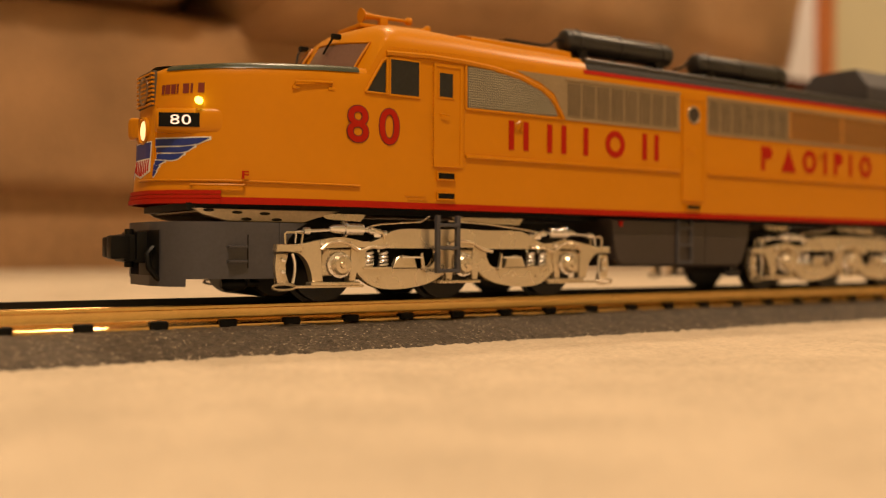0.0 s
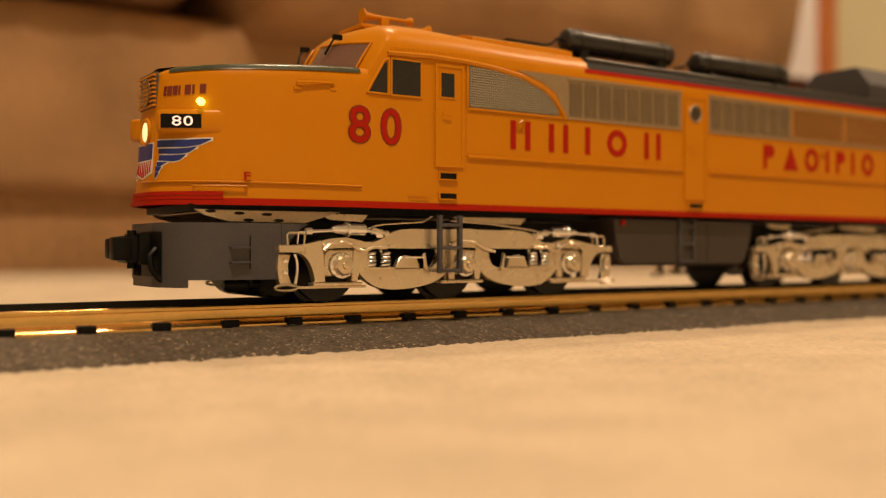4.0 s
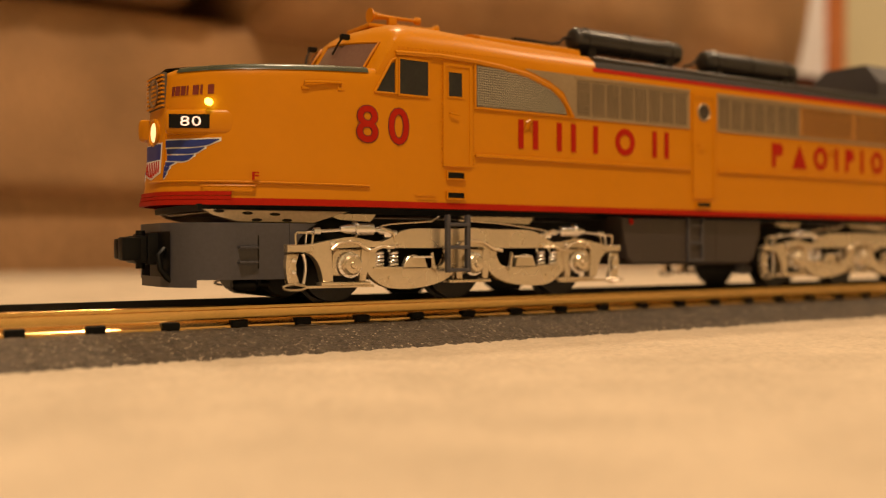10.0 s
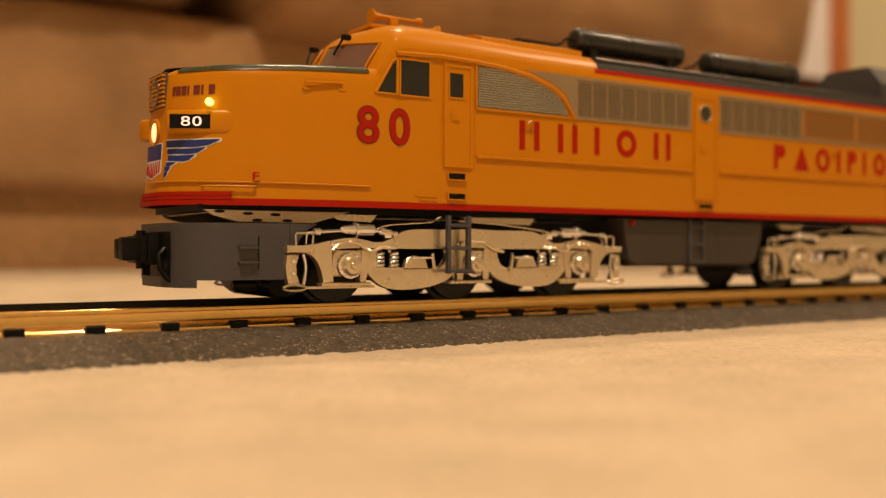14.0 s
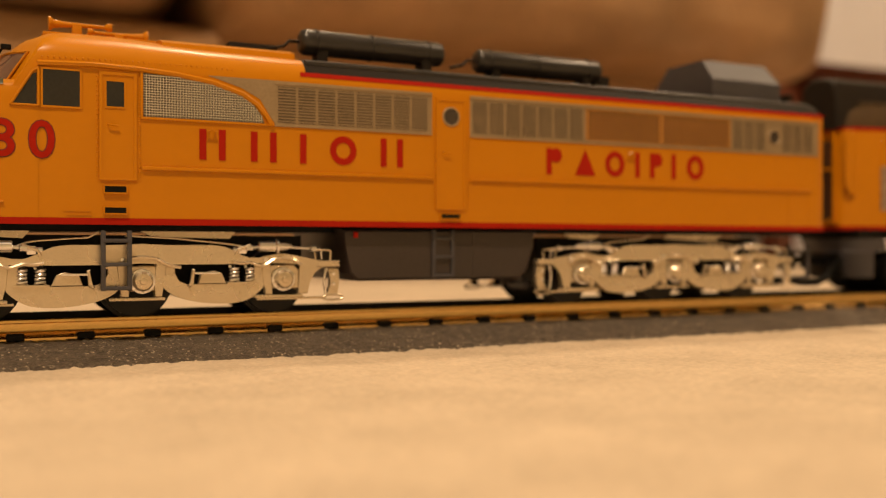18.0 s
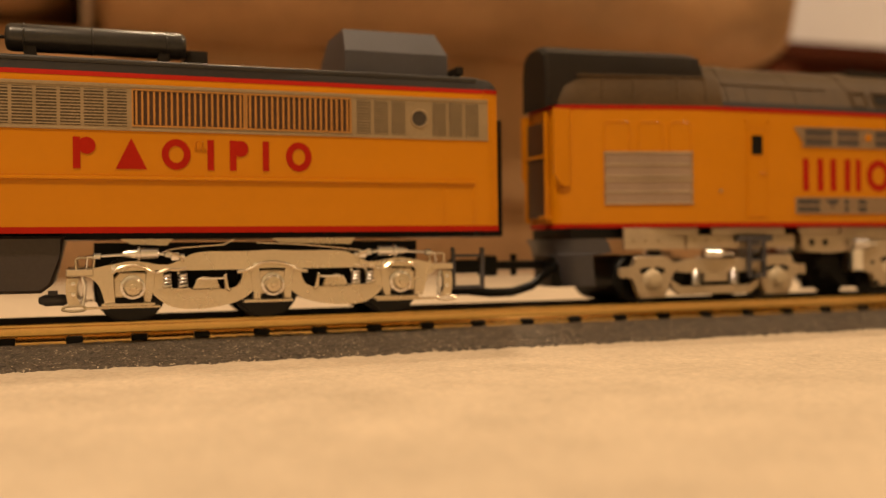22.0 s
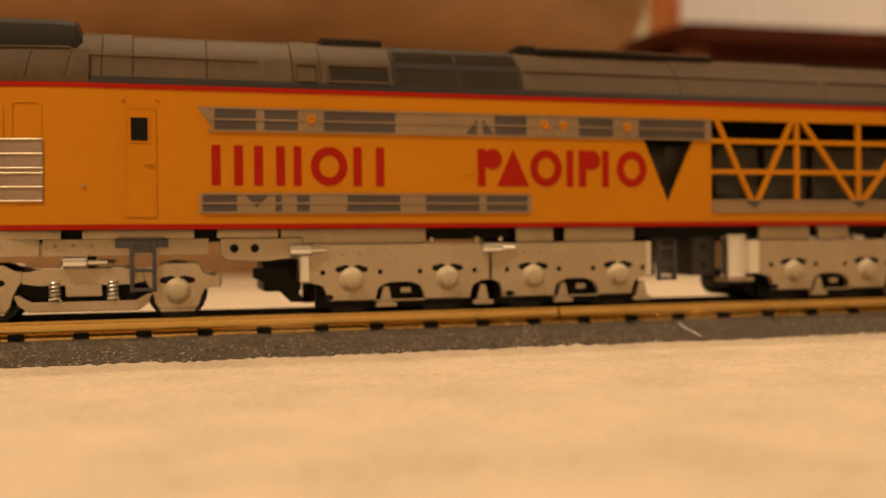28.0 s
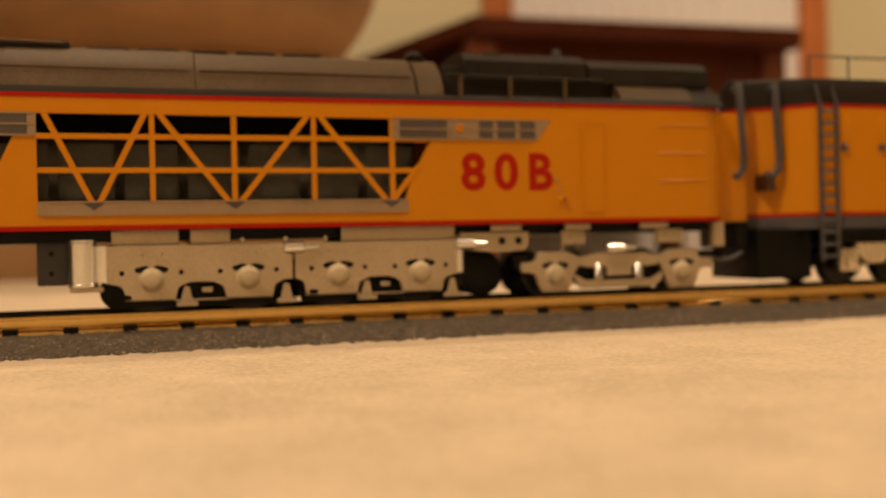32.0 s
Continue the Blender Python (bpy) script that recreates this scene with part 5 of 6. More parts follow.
def roof_piece(t, x0, x1, mat, lift=0.0, name="roof_panel", s=1.0):
    bm = B()
    g = skin(bm, [turbine_roof(x0, lift, s), turbine_roof(x1, lift, s)])
    bm.faces.new(g[0])
    bm.faces.new(g[1][::-1])
    return part(name, bm, mat, t, sharp=25)


def flat(t, name, pts, mat, y0=None, y1=None, label="", parent=None):
    return part(name, plate(B(), pts, TY - 0.02 if y0 is None else y0, TY + 0.05 if y1 is None else y1), mat, parent or t, label)


def bar(bm, x0, z0, x1, z1, w, y0, y1):
    d = Vector((x1 - x0, 0, z1 - z0)).normalized()
    n = Vector((-d.z, 0, d.x)) * w / 2
    plate(bm, [(x0 + n.x, z0 + n.z), (x0 - n.x, z0 - n.z), (x1 - n.x, z1 - n.z), (x1 + n.x, z1 + n.z)], y0, y1)


def turbine_unit():
    t = thing("turbine_locomotive", 34.3, 0, 0.0, "long yellow gas-turbine model locomotive with grey roof and open truss side", "model train")
    # tapered, rounded front end
    plan = FRONT_PLAN
    ring = [(x, -y) for x, y in plan[:0:-1]] + plan
    bm = B()
    skin(bm, [[(x, y, z) for x, y in ring] for z in (1.60, 2.0, 3.0, 4.0)])
    part("front_shell", bm, YELLOW, t, sharp=50)
    bm = B()
    rear = [(48.2, -1.38), (48.6, -1.368), (48.95, -1.33), (49.25, -1.24), (49.45, -1.06), (49.55, -0.8), (49.55, 0)]
    rear = rear + [(x, -y) for x, y in rear[-2::-1]]
    skin(bm, [[(x, y, z) for x, y in rear] for z in (1.60, 2.4, 3.2, 4.0)])
    part("rear_shell", bm, YELLOW, t, sharp=50)
    # near side, cut open for the truss
    flat(t, "side_panel", [(23.0, 1.60), (33.52, 1.60), (33.52, 4.0), (23.0, 4.0)], YELLOW, TY, TY + 0.08)
    flat(t, "side_panel", [(33.52, 1.60), (34.07, 1.60), (34.07, 1.99), (33.52, 3.30)], YELLOW, TY, TY + 0.08)
    flat(t, "side_panel", [(34.07, 1.60), (35.05, 1.60), (35.05, 3.34), (34.68, 3.34), (34.07, 1.99)], YELLOW, TY, TY + 0.08)
    flat(t, "side_panel", [(33.52, 3.70), (41.74, 3.70), (41.74, 4.0), (33.52, 4.0)], YELLOW, TY, TY + 0.08)
    flat(t, "side_panel", [(35.05, 1.60), (42.0, 1.60), (42.0, 1.80), (35.05, 1.80)], YELLOW, TY, TY + 0.08)
    flat(t, "side_panel", [(42.0, 1.60), (48.2, 1.60), (48.2, 4.0), (41.74, 4.0), (41.74, 3.26), (42.55, 3.26), (42.36, 2.9), (42.12, 2.5), (42.0, 2.06)], YELLOW, TY, TY + 0.08)
    part("far_side", box(B(), 22.7, 48.2, 1.30, 1.38, 1.60, 4.0), YELLOW, t)
    part("floor_frame", box(B(), 19.6, 49.2, -0.92, 0.92, 1.30, 1.51), BLACK, t)
    for a, b, z in ((20.7, 22.5, 1.36), (22.85, 24.75, 1.36), (25.15, 26.25, 1.36), (26.3, 29.05, 1.20), (30.88, 31.66, 1.20), (31.9, 33.42, 1.20), (36.3, 37.53, 1.20), (37.75, 38.5, 1.24), (40.7, 43.1, 1.20), (43.9, 44.6, 1.38), (45.6, 46.2, 1.38), (47.4, 48.1, 1.38)):
        part("sill_plate", box(B(), a, b, -1.14, -1.06, z, 1.515, 0.01), TAN_SILVER, t)
        part("sill_plate", box(B(), a, b, 1.06, 1.14, z, 1.515, 0.01), TAN_SILVER, t)
    for x in (29.2, 30.1, 30.6, 38.75, 39.6, 40.4):
        part("sill_bolt", rod(B(), (x, -1.0, 1.22), (x, -1.0, 1.34), 0.05, 8), SILVER, t)
    # truss bars
    ya, yb = TY - 0.012, TY + 0.07
    for x in (37.08, 38.60, 40.15, 41.74):
        bm = B()
        bar(bm, x, 2.04, x, 3.74, 0.10, ya + 0.004, yb)
        part("truss_post", bm, YELLOW, t)
    for z in (3.27, 2.64):
        bm = B()
        bar(bm, 35.03, z, 42.5 if z > 3 else 42.2, z, 0.10, ya, yb - 0.01)
        part("truss_rail", bm, YELLOW, t)
    bm = B()
    bar(bm, 35.03, 3.73, 42.0, 3.73, 0.08, ya - 0.004, yb)
    part("truss_rail", bm, YELLOW, t)
    for a, b in ((35.18, 36.0), (36.95, 36.12), (37.22, 38.50), (40.02, 38.70), (40.28, 41.62), (42.28, 41.72)):
        bm = B()
        bar(bm, a, 3.70 if a < 42 else 2.72, b, 2.02, 0.105, ya - 0.006, yb - 0.02)
        part("truss_brace", bm, YELLOW, t)
    # machinery behind the truss
    bm = B()
    turned(bm, (33.2, -0.2, 2.75), (1, 0, 0), [(0, 0.6), (0.1, 0.78), (3.0, 0.78), (3.3, 0.62), (5.5, 0.62), (5.8, 0.8), (8.6, 0.8), (9.0, 0.5)], 28)
    m = part("turbine_casing", bm, TURBINE, t)
    for k in range(7):
        bm = B()
        x = 34.2 + 1.18 * k
        box(bm, x, x + 1.0, -0.99, -0.8, 2.72, 3.18, 0.03)
        box(bm, x, x + 1.0, -0.99, -0.8, 2.1, 2.58, 0.03)
        part("machinery_box", bm, TURBINE, t)
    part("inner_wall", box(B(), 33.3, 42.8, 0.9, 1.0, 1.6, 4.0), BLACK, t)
    # pale strips with slim rails
    strip(t, [(24.82, 3.70), (35.05, 3.70), (35.05, 3.27), (25.12, 3.27)], 3.27, 3.70, 25.0, 35.0, (26.84, 31.39, 31.79, 33.15), ((25.12, 25.85), (26.0, 26.6), (27.08, 28.42), (30.38, 31.03), (32.12, 32.85), (33.42, 34.9)))
    strip(t, [(24.84, 2.16), (31.11, 2.16), (31.11, 1.80), (24.84, 1.80)], 1.80, 2.16, 24.9, 31.05, (), ((24.9, 25.5), (26.18, 26.3), (26.57, 26.8), (27.5, 28.5), (29.0, 30.05), (30.2, 31.03)))
    strip(t, [(35.05, 2.06), (42.05, 2.06), (42.05, 1.80), (35.05, 1.80)], 1.80, 2.06, 35.1, 42.0, (), ())
    strip(t, [(41.74, 3.70), (45.2, 3.70), (44.88, 3.27), (41.74, 3.27)], 3.27, 3.70, 41.8, 44.8, (43.16,), ((41.9, 42.9), (43.6, 43.9), (44.0, 44.4), (44.5, 44.85)))
    # dark gaps beside the slanted braces of the strips
    for xc, z0, z1, up in ((30.08, 3.31, 3.66, 1), (25.85, 1.84, 2.12, -1), (36.03, 1.83, 2.03, -1), (38.6, 1.83, 2.03, -1), (41.7, 1.83, 2.03, -1)):
        if up < 0:
            part("brace_gap", plate(B(), [(xc - 0.2, z1), (xc + 0.2, z1), (xc, z0 + 0.06)], TY - 0.024, TY), STRIP_DARK, t)
        for k in (-1, 1) if up > 0 else ():
            part("brace_gap", plate(B(), [(xc + k * 0.06, z0), (xc + k * 0.28, z0), (xc + k * 0.06, z1 - 0.06)], TY - 0.024, TY), STRIP_DARK, t)
    # front side: three pressed panels and a louvred vent
    def on_side(x, z, out=0.004):
        return (x, side_y(x) - out, z)

    for x, w in ((20.38, 0.53), (21.09, 0.51), (21.75, 0.47)):
        bm = B()
        pipe(bm, [on_side(x, 3.14), on_side(x, 3.66), on_side(x + 0.05, 3.72), on_side(x + w / 2, 3.72), on_side(x + w - 0.05, 3.72), on_side(x + w, 3.66), on_side(x + w, 3.14)], 0.018, 6)
        part("panel_moulding", bm, YELLOW, t)
    xs = [20.36 + 1.89 * i / 12 for i in range(13)]
    bm = B()
    skin(bm, [[on_side(x, 2.0, -0.01), on_side(x, 2.0, 0.012), on_side(x, 3.10, 0.012), on_side(x, 3.10, -0.01)] for x in xs])
    v = part("side_vent", bm, VENT, t, "pale ribbed metal side vent")
    for z in (2.02, 2.26, 2.50, 2.585, 2.83, 3.08):
        part("vent_rib", pipe(B(), [on_side(x, z, 0.02) for x in xs], 0.021, 8), TAN_SILVER, v)
    for x in (20.38, 22.23):
        part("vent_edge", rod(B(), on_side(x, 2.0, 0.02), on_side(x, 3.10, 0.02), 0.02, 6), STRIP, v)
    for x0, x1, win in ((23.60, 24.10, True), (45.95, 46.46, False)):
        d = flat(t, "side_door", [(x0, 1.76), (x1, 1.76), (x1, 3.66), (x0, 3.66)], YELLOW, TY - 0.012, TY + 0.02)
        bm = B()
        frame_strip(bm, x0 + 0.02, x1 - 0.02, 1.78, 3.64, 0.035, TY - 0.022, TY)
        part("door_frame", bm, YELLOW, d)
        if win:
            part("door_window", plate(B(), [(23.69, 3.07), (23.98, 3.07), (23.98, 3.48), (23.69, 3.48)], TY - 0.02, TY), BLACK, d)
            bm = B()
            frame_strip(bm, 23.69, 23.98, 3.07, 3.48, 0.025, TY - 0.028, TY - 0.01)
            part("window_frame", bm, YELLOW, d)
            part("door_handle", rod(B(), (23.9, TY - 0.04, 2.68), (24.06, TY - 0.04, 2.68), 0.018, 6), YELLOW, d)
            for x in (23.56, 24.14):
                part("hinge", turned(B(), (x, TY, 3.80), (0, -1, 0), [(0, 0.04), (0.03, 0.03), (0.035, 0)], 8), YELLOW, t)
    for z in (2.42, 3.03, 3.64):
        part("panel_seam", pipe(B(), [(47.75, -1.385, z), (48.2, -1.385, z), (48.6, -1.373, z), (48.95, -1.335, z)], 0.016, 6), YELLOW, t)
    part("filler_knob", turned(B(), (45.45, TY, 2.02), (0, -1, 0), [(0, 0.10), (0.03, 0.10), (0.04, 0.07), (0.09, 0.06), (0.1, 0)], 14), YELLOW, t)
    part("filler_hole", turned(B(), (45.45, TY - 0.1, 2.02), (0, -1, 0), [(0, 0.04), (0.012, 0.035), (0.014, 0)], 10), DARK_RED, t)
    bm = B()
    box(bm, 29.1, 30.45, TY - 0.014, TY, 2.17, 2.24, 0.005)
    box(bm, 29.25, 30.0, TY - 0.014, TY, 2.24, 2.27, 0.005)
    box(bm, 29.75, 30.06, TY - 0.014, TY, 2.52, 2.55, 0.005)
    part("raised_ledge", bm, YELLOW, t)
    for x, z in ((22.9, 2.28), (45.38, 2.2), (45.32, 2.45)):
        part("fitting", turned(B(), (x, TY, z), (0, -1, 0), [(0, 0.035), (0.03, 0.035), (0.04, 0)], 8), GRILLE, t)
    # red lines
    for z0, z1, name in ((3.98, 4.07, "roof_stripe"), (1.52, 1.61, "sill_stripe")):
        bm = B()
        p = [(x, y - 0.006) for x, y in plan[:-1]] + [(23.0, TY - 0.008), (30, TY - 0.008), (42, TY - 0.008), (48.2, TY - 0.008), (48.6, -1.376), (48.95, -1.338), (49.26, -1.248), (49.46, -1.066), (49.56, -0.8), (49.56, 0)]
        full = p + [(x, -y) for x, y in p[-2:0:-1]]
        skin(bm, [[(x - (0.008 if x < 20.2 else 0), y - (0.004 if y < 0 else -0.004), z0) for x, y in full], [(x - (0.008 if x < 20.2 else 0), y - (0.004 if y < 0 else -0.004), z1) for x, y in full]], close=True)
        part(name, bm, RED, t, "thin red stripe")
    # plain red marks and the number
    marks(t, 25.05, 28.2, 2.30, 3.02, ("bars", "bars", "bar", "ring", "bars"), (25.06, 25.81, 26.52, 26.83, 27.62), (0.55, 0.55, 0.14, 0.68, 0.58), TY - 0.004)
    marks(t, 30.03, 33.6, 2.31, 3.03, ("flag", "wedge", "ring", "bar", "flag", "bar", "ring"), (30.03, 30.42, 31.10, 31.86, 32.12, 32.62, 32.93), (0.50, 0.66, 0.66, 0.14, 0.44, 0.14, 0.66), TY - 0.004)
    for ch, a, b in (("8", 43.19, 43.72), ("0", 43.92, 44.45), ("B", 44.70, 45.24)):
        numeral(ch, t, RED, a, b, 2.22, 3.01, TY + 0.003, 0.012, 0.03)
    turbine_roofing(t)
    turbine_front(t)
    turbine_running(t)


VENT = material("brushed_vent_metal", (0.36, 0.265, 0.215), 0.42, metal=0.45, vary=0.12)
STRIP = material("pale_strip_metal", (0.34, 0.245, 0.165), 0.42, metal=0.45, vary=0.12)
STRIP_DARK = material("grey_slot", (0.075, 0.06, 0.058), 0.5, vary=0.15)


def strip(t, out, z0, z1, x0, x1, bolts, slots):
    s = flat(t, "grille_strip", out, STRIP, TY - 0.016, TY + 0.02, "pale metal strip with slots and slim rails")
    zm = (z0 + z1) / 2
    for a, b in slots:
        for za, zb in ((z0 + 0.035, zm - 0.02), (zm + 0.02, z1 - 0.035)):
            part("slot", plate(B(), [(a, za), (b, za), (b, zb), (a, zb)], TY - 0.020, TY), STRIP_DARK, s)
    for z in (z0 + 0.01, zm, z1 - 0.01):
        if z == zm and not slots:
            continue
        part("strip_rail", box(B(), x0, x1, TY - 0.034, TY - 0.014, z - 0.014, z + 0.014), STRIP, s)
    for b in bolts:
        part("boss", plate(B(), [(b - 0.19, z0 + 0.03), (b + 0.19, z0 + 0.03), (b + 0.08, z1 - 0.04), (b - 0.08, z1 - 0.04)], TY - 0.04, TY), STRIP, s)
        part("lamp_boss", turned(B(), (b, TY - 0.04, zm + 0.02), (0, -1, 0), [(0, 0.085), (0.03, 0.085), (0.04, 0.055), (0.02, 0.04), (0.02, 0.0)], 16), YELLOW, s)


def turbine_front(t):
    # tall dark hood over the front
    bm = B()
    prof = [(-1.02, 4.075), (-1.0, 4.86), (-0.88, 5.18), (-0.52, 5.33), (0, 5.36)]
    rows = [mirror_rows([(x, y * k, z + d) for y, z in prof]) for x, k, d in ((19.22, 0.54, -0.06), (19.30, 0.60, 0), (20.35, 0.70, 0), (22.3, 0.93, 0.0), (22.75, 0.97, -0.02), (23.0, 0.92, -0.55))]
    g = skin(bm, rows)
    bm.faces.new(g[0])
    bm.faces.new(g[-1][::-1])
    part("front_hood", bm, ROOF, t, "dark grey front hood", sharp=30)
    # skirt of curved roof round the hood
    low = FRONT_PLAN[2:]

    def inset(k, dx=0.0):
        return [(x + dx * max(0.0, 1 - (x - 19.4) / 2.0), y * (1 - k)) for x, y in low]

    for s in (-1, 1):
        bm = B()
        skin(bm, [[(x, s * -y, z) for x, y in r] for z, r in ((4.06, inset(0.002)), (4.20, inset(0.01, 0.02)), (4.44, inset(0.07, 0.1)), (4.70, inset(0.18, 0.22)))])
        part("roof_skirt", bm, ROOF_PALE, t, sharp=40)
    for x in (20.35, 21.0, 21.95, 22.6):
        y = side_y(x)
        part("skirt_rib", pipe(B(), [(x, y * 0.99, 4.2), (x + 0.05, y * 0.93, 4.44), (x + 0.1, y * 0.83, 4.69)], 0.025, 6), ROOF_PALE, t)
    part("skirt_rail", pipe(B(), [(x, side_y(x) * 0.83, 4.71) for x in (19.9, 20.4, 21.1, 21.8, 22.7)], 0.025, 6), ROOF_PALE, t)
    # front corner posts and doorway
    for sy in (-1, 1):
        flap = [(19.66, 3.98), (19.66, 2.42), (19.62, 2.38), (19.48, 2.38), (19.42, 2.42), (19.28, 2.64), (19.28, 3.98)]
        part("corner_flap", plate(B(), flap, sy * 0.80, sy * 0.74, 0.01), YELLOW, t, "notched yellow corner flap")
    # raised brown block; the door opening's shade is put in its colour
    part("doorway", box(B(), 19.25, 19.31, -0.42, 0.42, 1.75, 3.75, 0.01), SHADE_BROWN, t)
    for y in (-0.5, 0.44):
        part("door_post", box(B(), 19.22, 19.32, y, y + 0.06, 1.65, 3.95, 0.01), YELLOW, t)
    part("door_lintel", box(B(), 19.22, 19.32, -0.44, 0.44, 3.0, 3.06, 0.01), YELLOW, t)
    part("step_plate", box(B(), 19.16, 19.32, -0.6, -0.3, 1.72, 1.78), YELLOW, t)
    # plough-shaped grey pilot
    bm = B()
    plan = [(20.40, -1.06), (20.0, -1.0), (19.65, -0.88), (19.38, -0.62), (19.30, 0)]
    plan = plan + [(x, -y) for x, y in plan[-2::-1]]
    rows = [[(x - 0.10, y, 1.30) for x, y in plan], [(x, y, 1.18) for x, y in plan], [(x + 0.05, y, 1.0) for x, y in plan], [(19.36 + (x - 19.30) * 0.6, y * 0.97, 0.97) for x, y in plan], [(19.58 + (x - 19.30) * 0.5, y * 0.88, 0.32) for x, y in plan]]
    skin(bm, rows)
    part("pilot", bm, GREY, t, "grey plough-shaped pilot", sharp=50)
    part("pilot_recess", box(B(), 19.36, 19.9, -0.5, 0.4, 0.3, 0.95, 0.05), BLACK, t)
    # extra black drum, standing in for the big dark wheel
    part("black_drum", turned(B(), (21.05, -0.95, 0.46), (0, 1, 0), [(0, 0.46), (0.04, 0.5), (1.86, 0.5), (1.9, 0.46)], 24), BLACK, t)
    part("drawbar", box(B(), 18.1, 19.7, -0.14, 0.14, 0.68, 0.86, 0.04), BLACK, t)
    part("drawbar_pin", rod(B(), (18.7, 0, 0.55), (18.7, 0, 1.0), 0.07), BLACK, t)
    bm = B()
    pipe(bm, [(16.7, -0.9, 0.30), (17.3, -0.9, 0.30), (17.8, -0.85, 0.24), (18.3, -0.8, 0.24), (18.8, -0.7, 0.36), (19.2, -0.55, 0.62), (19.6, -0.45, 0.8)], 0.09, 8)
    part("wire_harness", bm, BLACK, t, "black cable bundle between the units")


def turbine_roofing(t):
    segs = [(22.8, 23.2, ROOF_PALE, 0.02), (23.215, 23.72, ROOF_PALE, 0.03), (23.735, 25.0, ROOF_PALE, 0.0), (25.015, 26.53, ROOF_PALE, 0.0), (26.545, 27.05, ROOF_PALE, 0.03), (27.065, 28.42, ROOF_PALE, 0.01), (28.435, 31.02, ROOF, 0.0), (31.035, 34.44, ROOF_PALE, -0.02), (34.45, 37.9, ROOF_PALE, 0.0), (37.915, 42.3, ROOF_PALE, -0.03)]
    for x0, x1, m, lift in segs:
        roof_piece(t, x0, x1, m, lift)
    bm = B()
    skin(bm, [[(x, side_y(x) - 0.004, 4.05), (x, side_y(x) + 0.028, 4.13), (x, side_y(x) + 0.09, 4.21)] for x in (20.0, 20.5, 21.2, 21.9, 22.4, 23.0, 35, 49.0)])
    part("roof_edge", bm, ROOF, t)
    for a, b in ((22.9, 25.9), (31.1, 37.8), (38.0, 42.2)):
        part("roof_batten", pipe(B(), [(a, -1.105, 4.60), ((a + b) / 2, -1.105, 4.60), (b, -1.105, 4.59)], 0.018, 6), ROOF_PALE, t)
    # louvred intake panels, two side by side
    for a, b in ((28.5, 29.7), (29.76, 30.96)):
        for k in range(6):
            z = 4.22 + 0.065 * k
            y = -1.27 + (z - 4.2) * 0.45
            part("intake_slat", box(B(), a, b, y - 0.02, y + 0.03, z, z + 0.016), ROOF_PALE, t)
        for k in range(5):
            part("intake_slat", box(B(), a, b, -0.99 + 0.055 * k, -0.95 + 0.055 * k, 4.72 + 0.05 * k, 4.737 + 0.05 * k), ROOF_PALE, t)

    def slope(name, x0, x1, z0, z1, out, mat):
        """A thin piece lying on the lower roof slope."""
        bm = B()
        q = [(-1.28 + (z - 4.2) * 0.45 - o, z) for z, o in ((z0, -0.03), (z0, out), (z1, out), (z1, -0.03))]
        g = skin(bm, [[(x, y, z) for y, z in q] for x in (x0, x1)], close=True)
        bm.faces.new(g[0])
        bm.faces.new(g[1][::-1])
        part(name, bm, mat, t)

    for x0, x1, dark in ((26.60, 27.0, False), (27.2, 28.36, True)):
        slope("vent_frame", x0, x1, 4.555, 4.585, 0.035, ROOF_PALE)
        slope("vent_frame", x0, x1, 4.22, 4.25, 0.035, ROOF_PALE)
        slope("vent_frame", x0, x0 + 0.03, 4.25, 4.555, 0.034, ROOF_PALE)
        slope("vent_frame", x1 - 0.03, x1, 4.25, 4.555, 0.034, ROOF_PALE)
        if dark:
            slope("vent_panel", x0 + 0.03, x1 - 0.03, 4.29, 4.50, 0.012, ROOF)
    part("roof_hatch", box(B(), 27.15, 28.38, -0.5, 0.5, 4.98, 5.22, 0.05), ROOF, t)
    part("roof_hatch", box(B(), 31.2, 31.6, -0.45, 0.45, 4.95, 5.26, 0.04), ROOF, t)
    part("exhaust_housing", box(B(), 31.6, 35.6, -0.55, 0.55, 4.95, 5.2, 0.05), ROOF, t)
    part("exhaust_rail", pipe(B(), [(31.65, -0.6, 5.17), (33.5, -0.6, 5.17), (35.5, -0.6, 5.14)], 0.03, 6), ROOF_PALE, t)
    for k in range(5):
        part("roof_vent", box(B(), 35.9 + 0.95 * k, 36.7 + 0.95 * k, -0.4, 0.4, 4.95, 5.14, 0.04), ROOF, t)
    for k in range(4):
        part("hatch_seam", pipe(B(), [(38.6 + k * 1.05, -1.10, 4.50), (38.6 + k * 1.05, -1.02, 4.62)], 0.02, 6), ROOF_PALE, t)
    part("roof_vent", box(B(), 42.3, 42.75, -0.4, 0.2, 4.8, 5.18, 0.05), ROOF, t)
    part("vent_cap", box(B(), 42.35, 42.6, -0.5, -0.1, 5.16, 5.24, 0.03), GREY, t)
    # recessed rear deck with posts
    roof_piece(t, 42.36, 42.9, ROOF_PALE, -0.05)
    part("rear_deck", box(B(), 42.9, 46.9, -1.30, 1.30, 4.05, 4.14), ROOF, t)
    part("deck_box", box(B(), 42.95, 46.9, -0.85, 0.85, 4.14, 4.92, 0.06), ROOF, t)
    for a, b, top in ((43.45, 46.25, 5.30), (46.33, 49.3, 5.22)):
        bm = B()
        rows = [mirror_rows([(x, y, z) for y, z in ((-0.95, 4.6), (-0.93, top - 0.28), (-0.72, top - 0.10), (-0.35, top - 0.02), (0, top))]) for x in (a, b)]
        g = skin(bm, rows)
        bm.faces.new(g[0])
        bm.faces.new(g[1][::-1])
